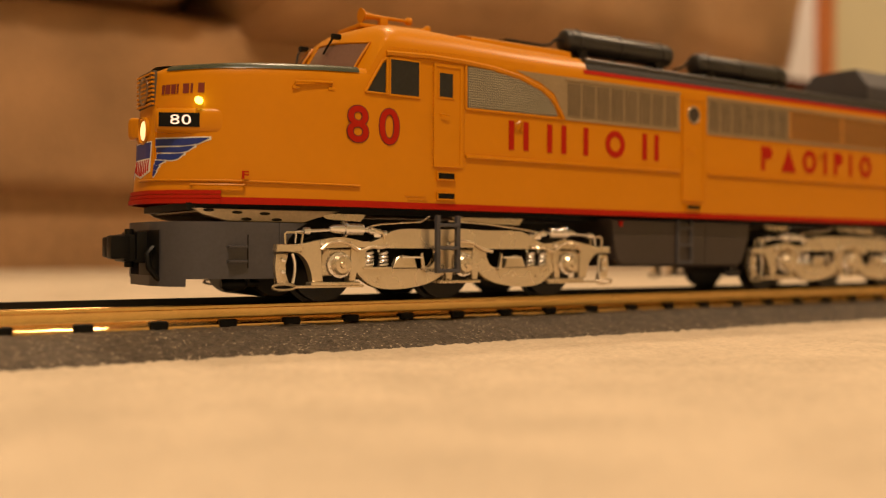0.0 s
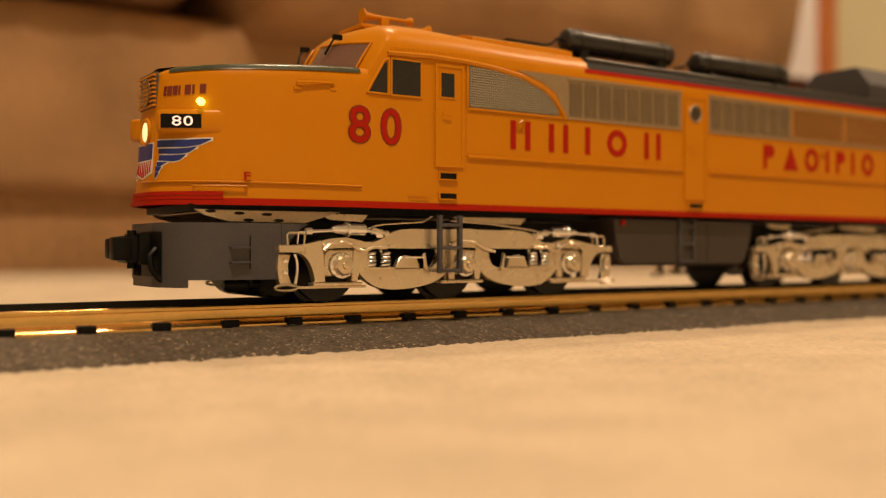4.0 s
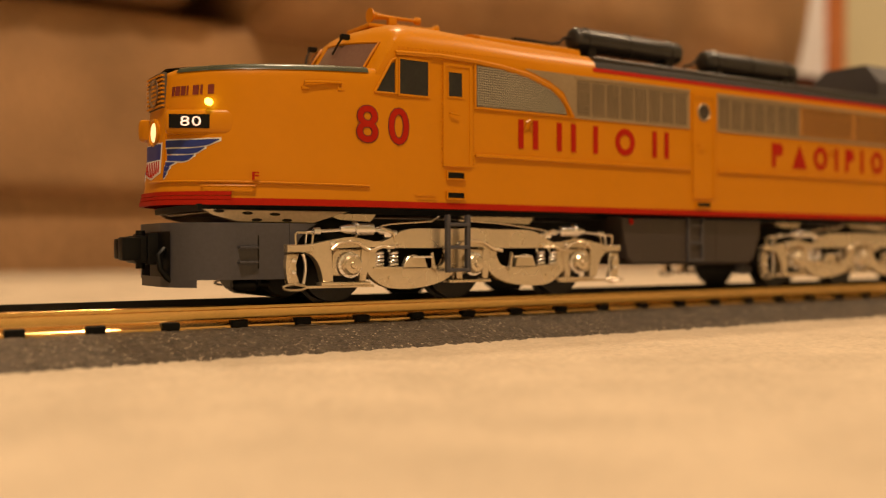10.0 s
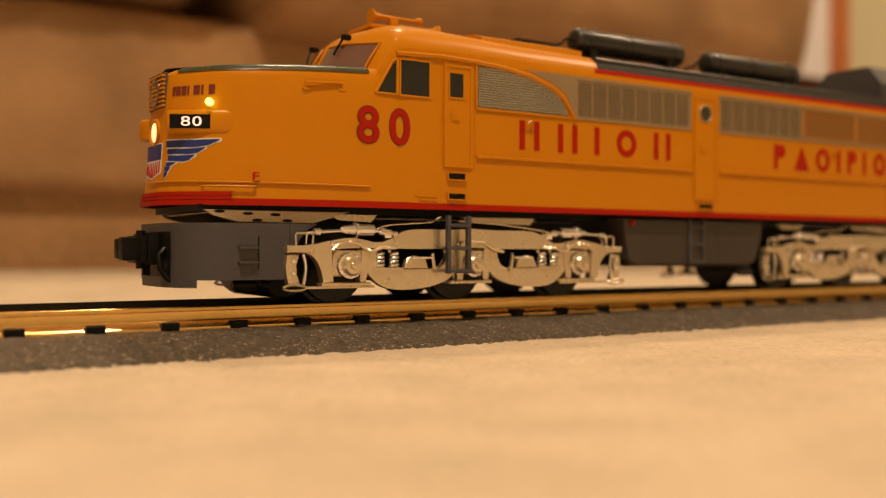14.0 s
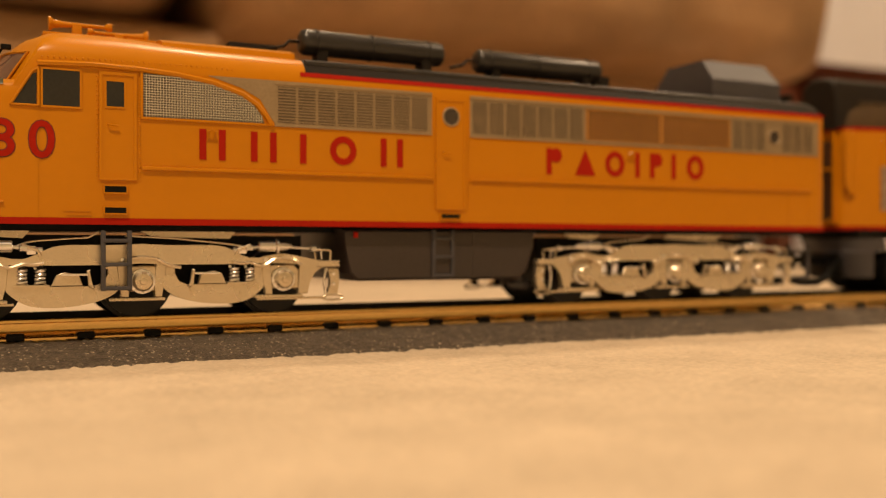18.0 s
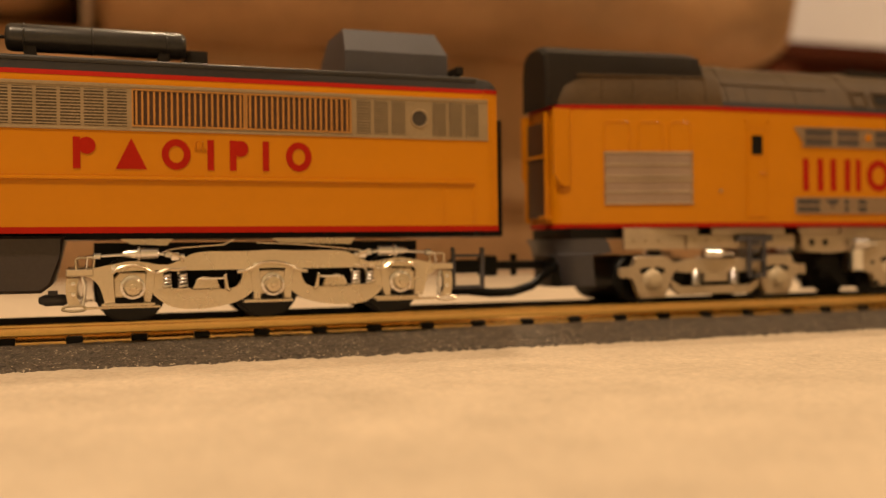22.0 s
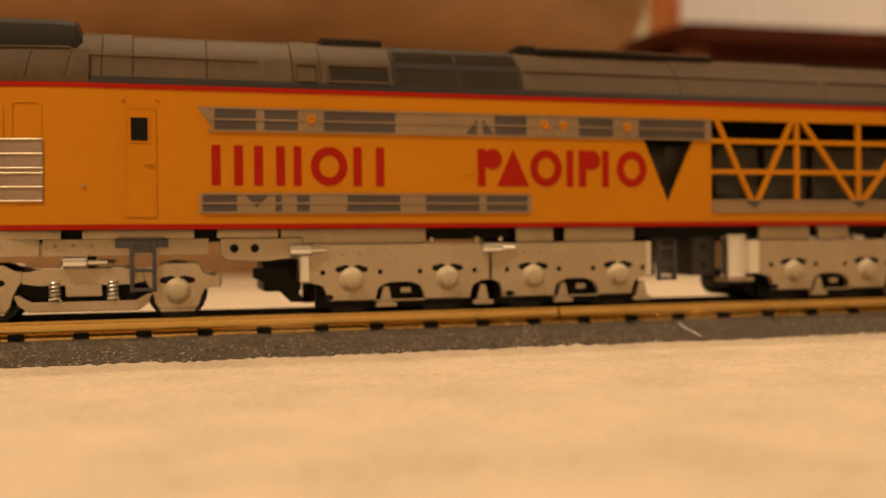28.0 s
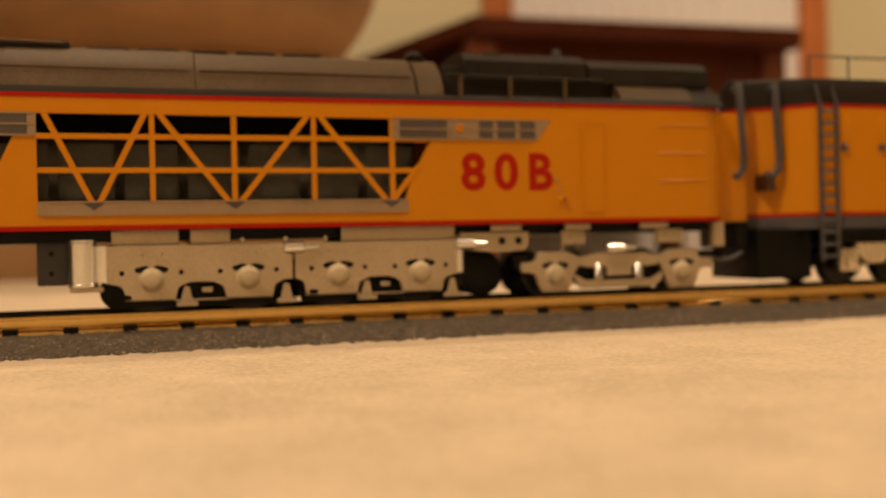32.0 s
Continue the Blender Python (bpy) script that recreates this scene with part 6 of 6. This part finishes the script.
        hatch = part("deck_hatch", bm, ROOF, t, "dark raised roof hatch", sharp=25)
        for k in range(4):
            x = a + 0.35 + (b - a - 0.7) * k / 3
            part("hatch_rib", box(B(), x - 0.03, x + 0.03, -0.945, -0.90, 4.7, top - 0.3, 0.008), ROOF, hatch)
    part("hatch_plate", box(B(), 43.95, 44.3, -0.75, -0.55, 5.18, 5.25, 0.01), ROOF_PALE, t)
    for x in (43.25, 44.35, 45.6):
        part("rail_post", rod(B(), (x, -1.30, 4.12), (x, -1.30, 4.62), 0.05, 8), ROOF_PALE, t)
    part("deck_rail", pipe(B(), [(42.95, -1.30, 4.62), (44.5, -1.30, 4.62), (46.5, -1.30, 4.6)], 0.03, 6), ROOF, t)
    part("roof_lug", rod(B(), (45.8, -0.4, 5.2), (45.8, -0.4, 5.42), 0.1, 10), GREY, t)
    roof_piece(t, 46.95, 48.7, ROOF_PALE, -0.35)
    roof_piece(t, 48.74, 49.45, ROOF, -0.42, s=0.985)
    part("rear_roof_hatch", box(B(), 46.95, 49.3, -0.9, 0.9, 4.4, 4.75, 0.08), ROOF, t)


def turbine_running(t):
    def wheels(tr, axles, r=0.5):
        for a in axles:
            for s in (-1, 1):
                part("wheel", turned(B(), (a, s * 0.93, r), (0, -s, 0), [(0, r + 0.02), (0, r + 0.06), (0.16, r + 0.06), (0.17, r + 0.12), (0.22, r + 0.12), (0.23, 0.3)], 28), WHEEL, tr)
            part("axle", rod(B(), (a, -1.2, r), (a, 1.2, r), 0.09), WHEEL, tr)

    def journal(tr, a, z, y, s):
        q = -1 if s < 0 else 1
        part("journal_cap", turned(B(), (a, y, z), (0, q, 0), [(0, 0.24), (0.03, 0.20), (0.06, 0.18), (0.08, 0.16), (0.15, 0.15), (0.165, 0.12), (0.17, 0.0)], 20), CAP, tr)
        for k in (-0.17, 0.17):
            part("journal_slot", plate(B(), [(a + k + 0.14 * math.copysign(abs(math.cos(v)) ** 0.7, math.cos(v)), z + 0.22 + 0.06 * math.sin(v) - 0.08 * (k * math.cos(v) > 0) * 0.3) for v in [2 * math.pi * i / 14 for i in range(14)]], y + q * 0.004, y - q * 0.05), BLACK, tr)

    # two long eight-wheel driving trucks
    for axles, x0, x1 in (((27.58, 29.43, 31.17, 32.98), 26.78, 33.62), ((37.02, 38.83, 40.6, 42.3), 36.2, 43.1)):
        tr = part("truck", box(B(), x0 + 0.3, x1 - 0.3, -0.6, 0.6, 0.5, 0.9), BLACK, t, "silver eight-wheel driving truck")
        wheels(tr, axles)
        for s in (-1, 1):
            ya, yb = (-1.30, -1.16) if s < 0 else (1.16, 1.30)
            half = (axles[1] + axles[2]) / 2
            yo = ya if s < 0 else yb
            for fa, fb, ax in ((x0, half - 0.02, axles[:2]), (half + 0.02, x1, axles[2:])):
                m = (ax[0] + ax[1]) / 2
                first = fa == x0

                def vault(c, w, n, a0=0.0, a1=math.pi):
                    q = [a0 + (a1 - a0) * i / n for i in range(n + 1)]
                    return [(c + w * math.copysign(abs(math.cos(v)) ** 0.6, math.cos(v)), 0.17 + 0.34 * abs(math.sin(v)) ** 0.45) for v in q]

                # the plate's lower edge: a quarter vault at each end, a full one between the axles
                out = [(fa, 1.22), (fb, 1.22)] + vault(fb, 0.40 if first else 0.34, 6, math.pi / 2, math.pi) + vault(m, 0.47, 12) + vault(fa, 0.34 if first else 0.22, 6, 0.0, math.pi / 2)
                part("side_frame", plate(B(), out, ya, yb, 0.02), TAN_SILVER, tr)
                part("frame_tie", box(B(), m - 0.5, m + 0.5, ya + 0.03, yb, 0.15, 0.18, 0.008), TAN_SILVER, tr)
                for c in (m - 0.26, fb - 0.12 if first else fb - 0.1):
                    part("brake_shoe", plate(B(), [(c - 0.13, 0.12), (c + 0.11, 0.12), (c + 0.05, 0.42), (c - 0.06, 0.44)], ya + 0.03, yb, 0.012), TAN_SILVER, tr)
                    part("shoe_foot", box(B(), c - 0.2, c + 0.2, ya + 0.03, yb, 0.04, 0.13, 0.02), TAN_SILVER, tr)
                part("shoe_lug", box(B(), m + 0.02, m + 0.22, ya + 0.05, yb, 0.30, 0.40, 0.02), TAN_SILVER, tr)
                # thin black sheet put in for the shade inside the vaults
                part("vault_shade", box(B(), fa + 0.15, fb - 0.05, -0.98 if s < 0 else 0.94, -0.94 if s < 0 else 0.98, 0.03, 0.60), BLACK, tr)
                for a in ax:
                    for k in (-0.54, 0.54):
                        part("bolt_hole", turned(B(), (a + k, yo + s * 0.003, 0.70), (0, -s, 0), [(0, 0.05), (0.04, 0.05)], 10), BLACK, tr)
                    for k in (-0.17, 0.17):
                        part("rivet", turned(B(), (a + k, yo, 1.06), (0, s, 0), [(0, 0.04), (0.015, 0.03), (0.02, 0)], 8), TAN_SILVER, tr)
                part("bolt_hole", plate(B(), [(fa + 0.36 + 0.10 * math.cos(q), 0.24 + 0.055 * math.sin(q)) for q in [2 * math.pi * i / 12 for i in range(12)]], yo + s * 0.003, yo - s * 0.05), BLACK, tr)
            for a in axles:
                journal(tr, a, 0.56, ya if s < 0 else yb, s)
            for c in (half, x0 - 0.15 if x0 < 30 else x1 + 0.15):
                bm = B()
                turned(bm, (c - 0.22, ya - 0.04, 1.12), (1, 0, 0), [(0, 0.07), (0.03, 0.12), (0.4, 0.12), (0.44, 0.06), (0.7, 0.04)], 14)
                part("brake_cylinder", bm, BRIGHT, tr)
        for c in (x0, x1):
            for s in (-1, 1):
                # brighter silver than the frame, for the reflection on its rounded corner
                part("frame_end", turned(B(), (c, s * 1.09, 0.52), (0, 0, 1), [(0, 0.18), (0.02, 0.2), (0.70, 0.2), (0.72, 0.18)], 20), BRIGHT, tr)
            part("end_plate", box(B(), c - 0.02, c + 0.02, -1.0, 1.0, 0.5, 1.2), TAN_SILVER, tr)
    # articulation plates
    for x0, x1 in ((25.2, 26.7), (43.2, 44.75)):
        bm = B()
        flipd = x0 > 40
        pts = [(x0, 1.36), (x0, 1.06), (x0 + 0.12, 0.95), (x0 + 0.8, 0.93), (x1, 1.0), (x1, 1.36)]
        if flipd:
            pts = [(x0 + x1 - a, b) for a, b in pts]
        plate(bm, pts, -1.18, -1.08, 0.02)
        part("hitch_plate", bm, TAN_SILVER, t)
        for k in (0.25, 0.62):
            a = x0 + k if not flipd else x1 - k
            part("hitch_hole", turned(B(), (a, -1.184, 1.17), (0, 1, 0), [(0, 0.08), (0.05, 0.08)], 12), BLACK, t)
    part("gear_box", box(B(), 26.0, 26.7, -0.8, 0.8, 0.35, 0.95, 0.05), BLACK, t)
    part("snow_guard", plate(B(), [(25.8, 0.8), (26.4, 0.8), (26.75, 0.15), (26.5, 0.15), (26.2, 0.45), (25.8, 0.62)], -0.9, -0.8), BLACK, t)
    # bright vertical cylinders and the ladder between the driving trucks
    part("pivot_cylinder", turned(B(), (35.78, -1.0, 0.44), (0, 0, 1), [(0, 0.24), (0.02, 0.27), (0.06, 0.27), (0.08, 0.255), (0.84, 0.255), (0.86, 0.27), (0.90, 0.27), (0.92, 0.0)], 24), BRIGHT, t, "bright silver pivot cylinder")
    part("pivot_foot", box(B(), 35.55, 36.15, -1.2, -0.6, 0.36, 0.46, 0.03), TAN_SILVER, t)
    part("pivot_block", box(B(), 33.75, 34.0, -0.9, 0.9, 0.5, 1.3, 0.04), BLACK, t)
    part("pivot_block", box(B(), 34.94, 35.5, -0.75, 0.9, 0.49, 1.36, 0.04), GREY, t)
    for z in (0.72, 1.1):
        part("bolt_hole", turned(B(), (35.2, -0.755, z), (0, 1, 0), [(0, 0.05), (0.03, 0.05)], 10), BLACK, t)
    # added black drums for the dark masses at the truck ends
    part("black_drum", turned(B(), (36.4, -0.9, 0.34), (0, 1, 0), [(0, 0.30), (0.04, 0.34), (1.76, 0.34), (1.8, 0.30)], 24), BLACK, t)
    part("black_drum", turned(B(), (43.75, -0.9, 0.5), (0, 1, 0), [(0, 0.42), (0.04, 0.48), (1.76, 0.48), (1.8, 0.42)], 24), BLACK, t)
    ladder(t, 33.95, 34.30, 0.42, 1.25, -1.2, GREY)
    # four-wheel guiding trucks
    for a0, a1, front in ((21.3, 24.45, True), (45.31, 48.35, False)):
        tr = part("truck", box(B(), a0 - 0.3, a1 + 0.3, -0.6, 0.6, 0.5, 0.8), BLACK, t, "silver four-wheel guiding truck")
        wheels(tr, (a0, a1), 0.42)
        for s in (-1, 1):
            ya, yb = (-1.24, -1.10) if s < 0 else (1.10, 1.24)
            m = (a0 + a1) / 2
            for a in (a0, a1):
                k = -1 if a < m else 1
                out = [(-0.34, 0.88), (-0.28, 0.92), (0.36, 0.92), (0.41, 0.88), (0.43, 0.70), (0.74, 0.68), (0.77, 0.64), (0.77, 0.54), (0.74, 0.50), (0.44, 0.47), (0.42, 0.30), (0.36, 0.22), (0.33, 0.10), (-0.33, 0.10), (-0.36, 0.22), (-0.42, 0.32), (-0.46, 0.52), (-0.58, 0.62), (-0.60, 0.80), (-0.44, 0.80)]
                out = [(a + k * u, z) for u, z in out]
                part("journal_frame", plate(B(), out, ya, yb, 0.025), TAN_SILVER, tr)
                journal(tr, a, 0.42, ya if s < 0 else yb, s)
                part("pedestal_tie", box(B(), a - 0.3, a + 0.3, ya - 0.02, yb, 0.06, 0.11, 0.01), TAN_SILVER, tr)
                part("lug", box(B(), a + k * 0.70 - 0.05, a + k * 0.70 + 0.05, ya - 0.02, yb, 0.48, 0.70, 0.02), TAN_SILVER, tr)
            part("side_beam", plate(B(), [(a0 + 0.5, 0.80), (a0 + 0.7, 0.78), (a0 + 0.9, 0.86), (a1 - 0.9, 0.86), (a1 - 0.7, 0.78), (a1 - 0.5, 0.80), (a1 - 0.5, 0.60), (a1 - 0.8, 0.56), (a0 + 0.8, 0.56), (a0 + 0.5, 0.60)], ya + 0.02, yb, 0.02), TAN_SILVER, tr)
            # black sheet standing in for the shade between the beams
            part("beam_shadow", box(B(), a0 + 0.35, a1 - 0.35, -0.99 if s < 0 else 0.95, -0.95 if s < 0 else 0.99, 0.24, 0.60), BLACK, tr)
            part("lower_beam", plate(B(), [(a0 + 0.42, 0.40), (a0 + 0.52, 0.40), (a0 + 0.72, 0.26), (a1 - 0.72, 0.26), (a1 - 0.52, 0.40), (a1 - 0.42, 0.40), (a1 - 0.5, 0.22), (a1 - 0.66, 0.10), (a0 + 0.66, 0.10), (a0 + 0.5, 0.22)], ya + 0.02, yb, 0.015), TAN_SILVER, tr)
            for k in (-0.48, 0.48):
                bm = B()
                pipe(bm, [(m + k + 0.09 * math.cos(q), (ya + yb) / 2 + 0.09 * math.sin(q), 0.28 + 0.34 * i / 50) for i, q in enumerate([2 * math.pi * 5 * j / 50 for j in range(51)])], 0.03, 6)
                part("spring", bm, BRIGHT, tr)
            part("bolster", box(B(), m - 0.3, m + 0.3, ya + 0.0, yb, 0.36, 0.58, 0.03), TAN_SILVER, tr)
            part("brake_cylinder", turned(B(), (m - 0.35, ya - 0.03, 0.95), (1, 0, 0), [(0, 0.08), (0.03, 0.12), (0.4, 0.12), (0.44, 0.05), (0.75, 0.04)], 14), BRIGHT, tr)
        for x0, x1 in ((a0 - 0.6, a0 + 0.85), (a0 + 0.9, a1 + 0.55)) if front else ((a0 + 0.2, a0 + 0.75), (a1 - 0.55, a1 + 0.1)):
            part("frame_plate", box(B(), x0, x1, -1.16, -1.06, 1.06, 1.36, 0.02), TAN_SILVER, t)
            for k in range(3 if front else 1):
                part("rivet", turned(B(), (x0 + 0.2 + 0.3 * k, -1.16, 1.24), (0, -1, 0), [(0, 0.035), (0.02, 0.025), (0.025, 0)], 8), GRILLE, t)
    ladder(t, 23.68, 24.06, 0.42, 1.30, -1.34, GREY)
    part("ladder_bracket", box(B(), 23.4, 24.3, -1.3, -1.1, 1.20, 1.36, 0.02), GREY, t)
    part("rear_coupler", box(B(), 49.3, 50.1, -0.16, 0.16, 0.66, 0.86, 0.04), BLACK, t)
    part("rear_bracket", box(B(), 49.25, 49.55, -1.1, -0.95, 0.95, 1.5, 0.02), TAN_SILVER, t)
    part("air_hose", pipe(B(), [(49.1, -0.9, 0.8), (49.5, -0.9, 0.62), (49.9, -0.85, 0.66), (50.2, -0.8, 0.8)], 0.05, 6), GREY, t)


turbine_unit()

# ---- fuel tender ----
def fuel_tender():
    t = thing("fuel_tender", 58, 0, 0.0, "yellow model fuel tender with grey top and side ladder", "model train")
    plan = [(50.35, 0.0), (50.38, -0.28), (50.55, -0.36), (50.8, -0.45), (51.15, -0.72), (51.45, -1.05), (51.7, -1.32), (51.85, -1.41), (52.05, -1.45), (66.0, -1.45), (66.3, -1.3), (66.3, 0)]
    ring = plan + [(x, -y) for x, y in plan[-2:0:-1]]
    bm = B()
    skin(bm, [[(x, y, z) for x, y in ring] for z in (1.66, 2.5, 3.3, 4.12)], close=True)
    part("tank_body", bm, YELLOW, t, sharp=50)
    for z0, z1 in ((1.60, 1.68), (4.10, 4.19)):
        bm = B()
        out = [(x + (-0.006 if x < 58 else 0.006), y - 0.006) for x, y in plan]
        full = out + [(x, -y) for x, y in out[-2:0:-1]]
        skin(bm, [[(x, y, z0) for x, y in full], [(x, y, z1) for x, y in full]], close=True)
        part("side_stripe", bm, RED, t, "thin red stripe")
    bm = B()
    rows = []
    for s, z in ((1.0, 4.19), (1.0, 4.45), (0.98, 4.65), (0.92, 4.80), (0.5, 4.90)):
        rows.append([(58 + (x - 58) * (1 if abs(x - 58) < 7 else (0.985 + 0.015 * s)), y * s, z) for x, y in ring])
    g = skin(bm, rows, close=True)
    bm.faces.new(g[-1])
    part("tank_top", bm, ROOF, t, "dark grey rounded top", sharp=50)
    bm = B()
    g = skin(bm, [[(x, y * 0.99, z) for x, y in ring] for z in (1.30, 1.60)], close=True)
    bm.faces.new(g[0])
    part("frame", bm, GREY, t)
    ladder_parts = B()
    for x in (51.84, 52.28):
        box(ladder_parts, x - 0.04, x + 0.04, -1.58, -1.52, 0.55, 4.22)
    part("ladder_stile", ladder_parts, GREY, t)
    for k in range(13):
        z = 0.65 + 0.28 * k
        part("ladder_rung", rod(B(), (51.84, -1.55, z), (52.28, -1.55, z), 0.032, 6), GREY, t)
    part("ladder_hoop", pipe(B(), [(51.84, -1.55, 4.2), (51.84, -1.4, 4.62), (51.84, -1.1, 4.75)], 0.03, 6), GREY, t)
    part("ladder_hoop", pipe(B(), [(52.28, -1.55, 4.2), (52.28, -1.4, 4.62), (52.28, -1.1, 4.75)], 0.03, 6), GREY, t)
    for x in (51.9, 53.0, 54.2, 55.4, 56.6):
        part("rail_post", rod(B(), (x, -1.1, 4.75), (x, -1.1, 5.36), 0.025, 6), GREY, t)
    part("top_rail", pipe(B(), [(51.9, -1.1, 5.36), (54.0, -1.1, 5.36), (66.0, -1.1, 5.36)], 0.025, 6), GREY, t)
    for x in (52.44, 53.5, 54.56, 55.62):
        part("side_panel", box(B(), x, x + 0.35, -1.462, -1.44, 3.0, 3.95, 0.01), YELLOW, t)
        part("lift_lug", turned(B(), (x + 0.1, -1.46, 3.18), (0, -1, 0), [(0, 0.09), (0.06, 0.09), (0.1, 0.05), (0.11, 0)], 12), GREY, t)
    # flexible grey pipes across the gap
    for x, y in ((50.26, -0.8), (51.09, -1.0)):
        bm = B()
        pipe(bm, [(x + 0.05, y + 0.35, 4.62), (x, y + 0.08, 4.66), (x - 0.04, y, 4.45), (x, y, 3.6), (x + 0.04, y, 3.0), (x, y, 2.7), (x - 0.15, y, 2.55), (x - 0.3, y + 0.1, 2.58)], 0.09, 8)
        part("fuel_hose", bm, GREY, t, "thick grey flexible fuel hose")
    # added block that hides the bright gap behind the turbine unit
    part("gap_block", box(B(), 49.60, 50.36, -0.80, 0.80, 1.5, 4.02, 0.04), YELLOW, t, "yellow block added to close the gap between the units")
    part("valve_box", box(B(), 50.78, 51.02, -1.02, -0.5, 2.2, 2.6, 0.05), SHADE_BROWN, t)
    part("front_buffer", box(B(), 50.05, 50.4, -0.8, 0.8, 0.9, 1.5, 0.05), BLACK, t)
    part("pump_box", box(B(), 50.5, 51.95, -1.0, 1.0, 0.15, 1.32, 0.05), BLACK, t)
    # trucks
    for x in (52.75, 62.0):
        tr = part("truck", box(B(), x - 0.4, x + 3.2, -0.6, 0.6, 0.5, 0.9), BLACK, t, "silver tender truck")
        for a in (x, x + 1.5, x + 3.0):
            for s in (-1, 1):
                part("wheel", turned(B(), (a, s * 0.93, 0.45), (0, -s, 0), [(0, 0.41), (0, 0.45), (0.16, 0.45), (0.17, 0.51), (0.22, 0.51), (0.23, 0.3)], 28), WHEEL, tr)
            part("axle", rod(B(), (a, -1.2, 0.45), (a, 1.2, 0.45), 0.09), WHEEL, tr)
        for s in (-1, 1):
            ya, yb = (-1.3, -1.15) if s < 0 else (1.15, 1.3)
            for a in (x + 0.0, x + 1.5, x + 3.0):
                part("journal_box", box(B(), a - 0.26, a + 0.26, ya - 0.04, yb, 0.28, 0.82, 0.05), SILVER, tr)
                part("journal_cap", turned(B(), (a, ya - 0.04 if s < 0 else yb + 0.04, 0.5), (0, s, 0), [(0, 0.16), (0.08, 0.15), (0.1, 0)], 16), SILVER, tr)
            for a in (x + 0.75, x + 2.25):
                part("side_frame", plate(B(), [(a - 0.5, 0.95), (a + 0.5, 0.95), (a + 0.5, 0.72), (a + 0.25, 0.45), (a - 0.25, 0.45), (a - 0.5, 0.72)], ya, yb, 0.02), SILVER, tr)
        part("side_bearer", box(B(), x - 0.5, x + 3.5, -1.1, 1.1, 0.95, 1.3), BLACK, t)


fuel_tender()
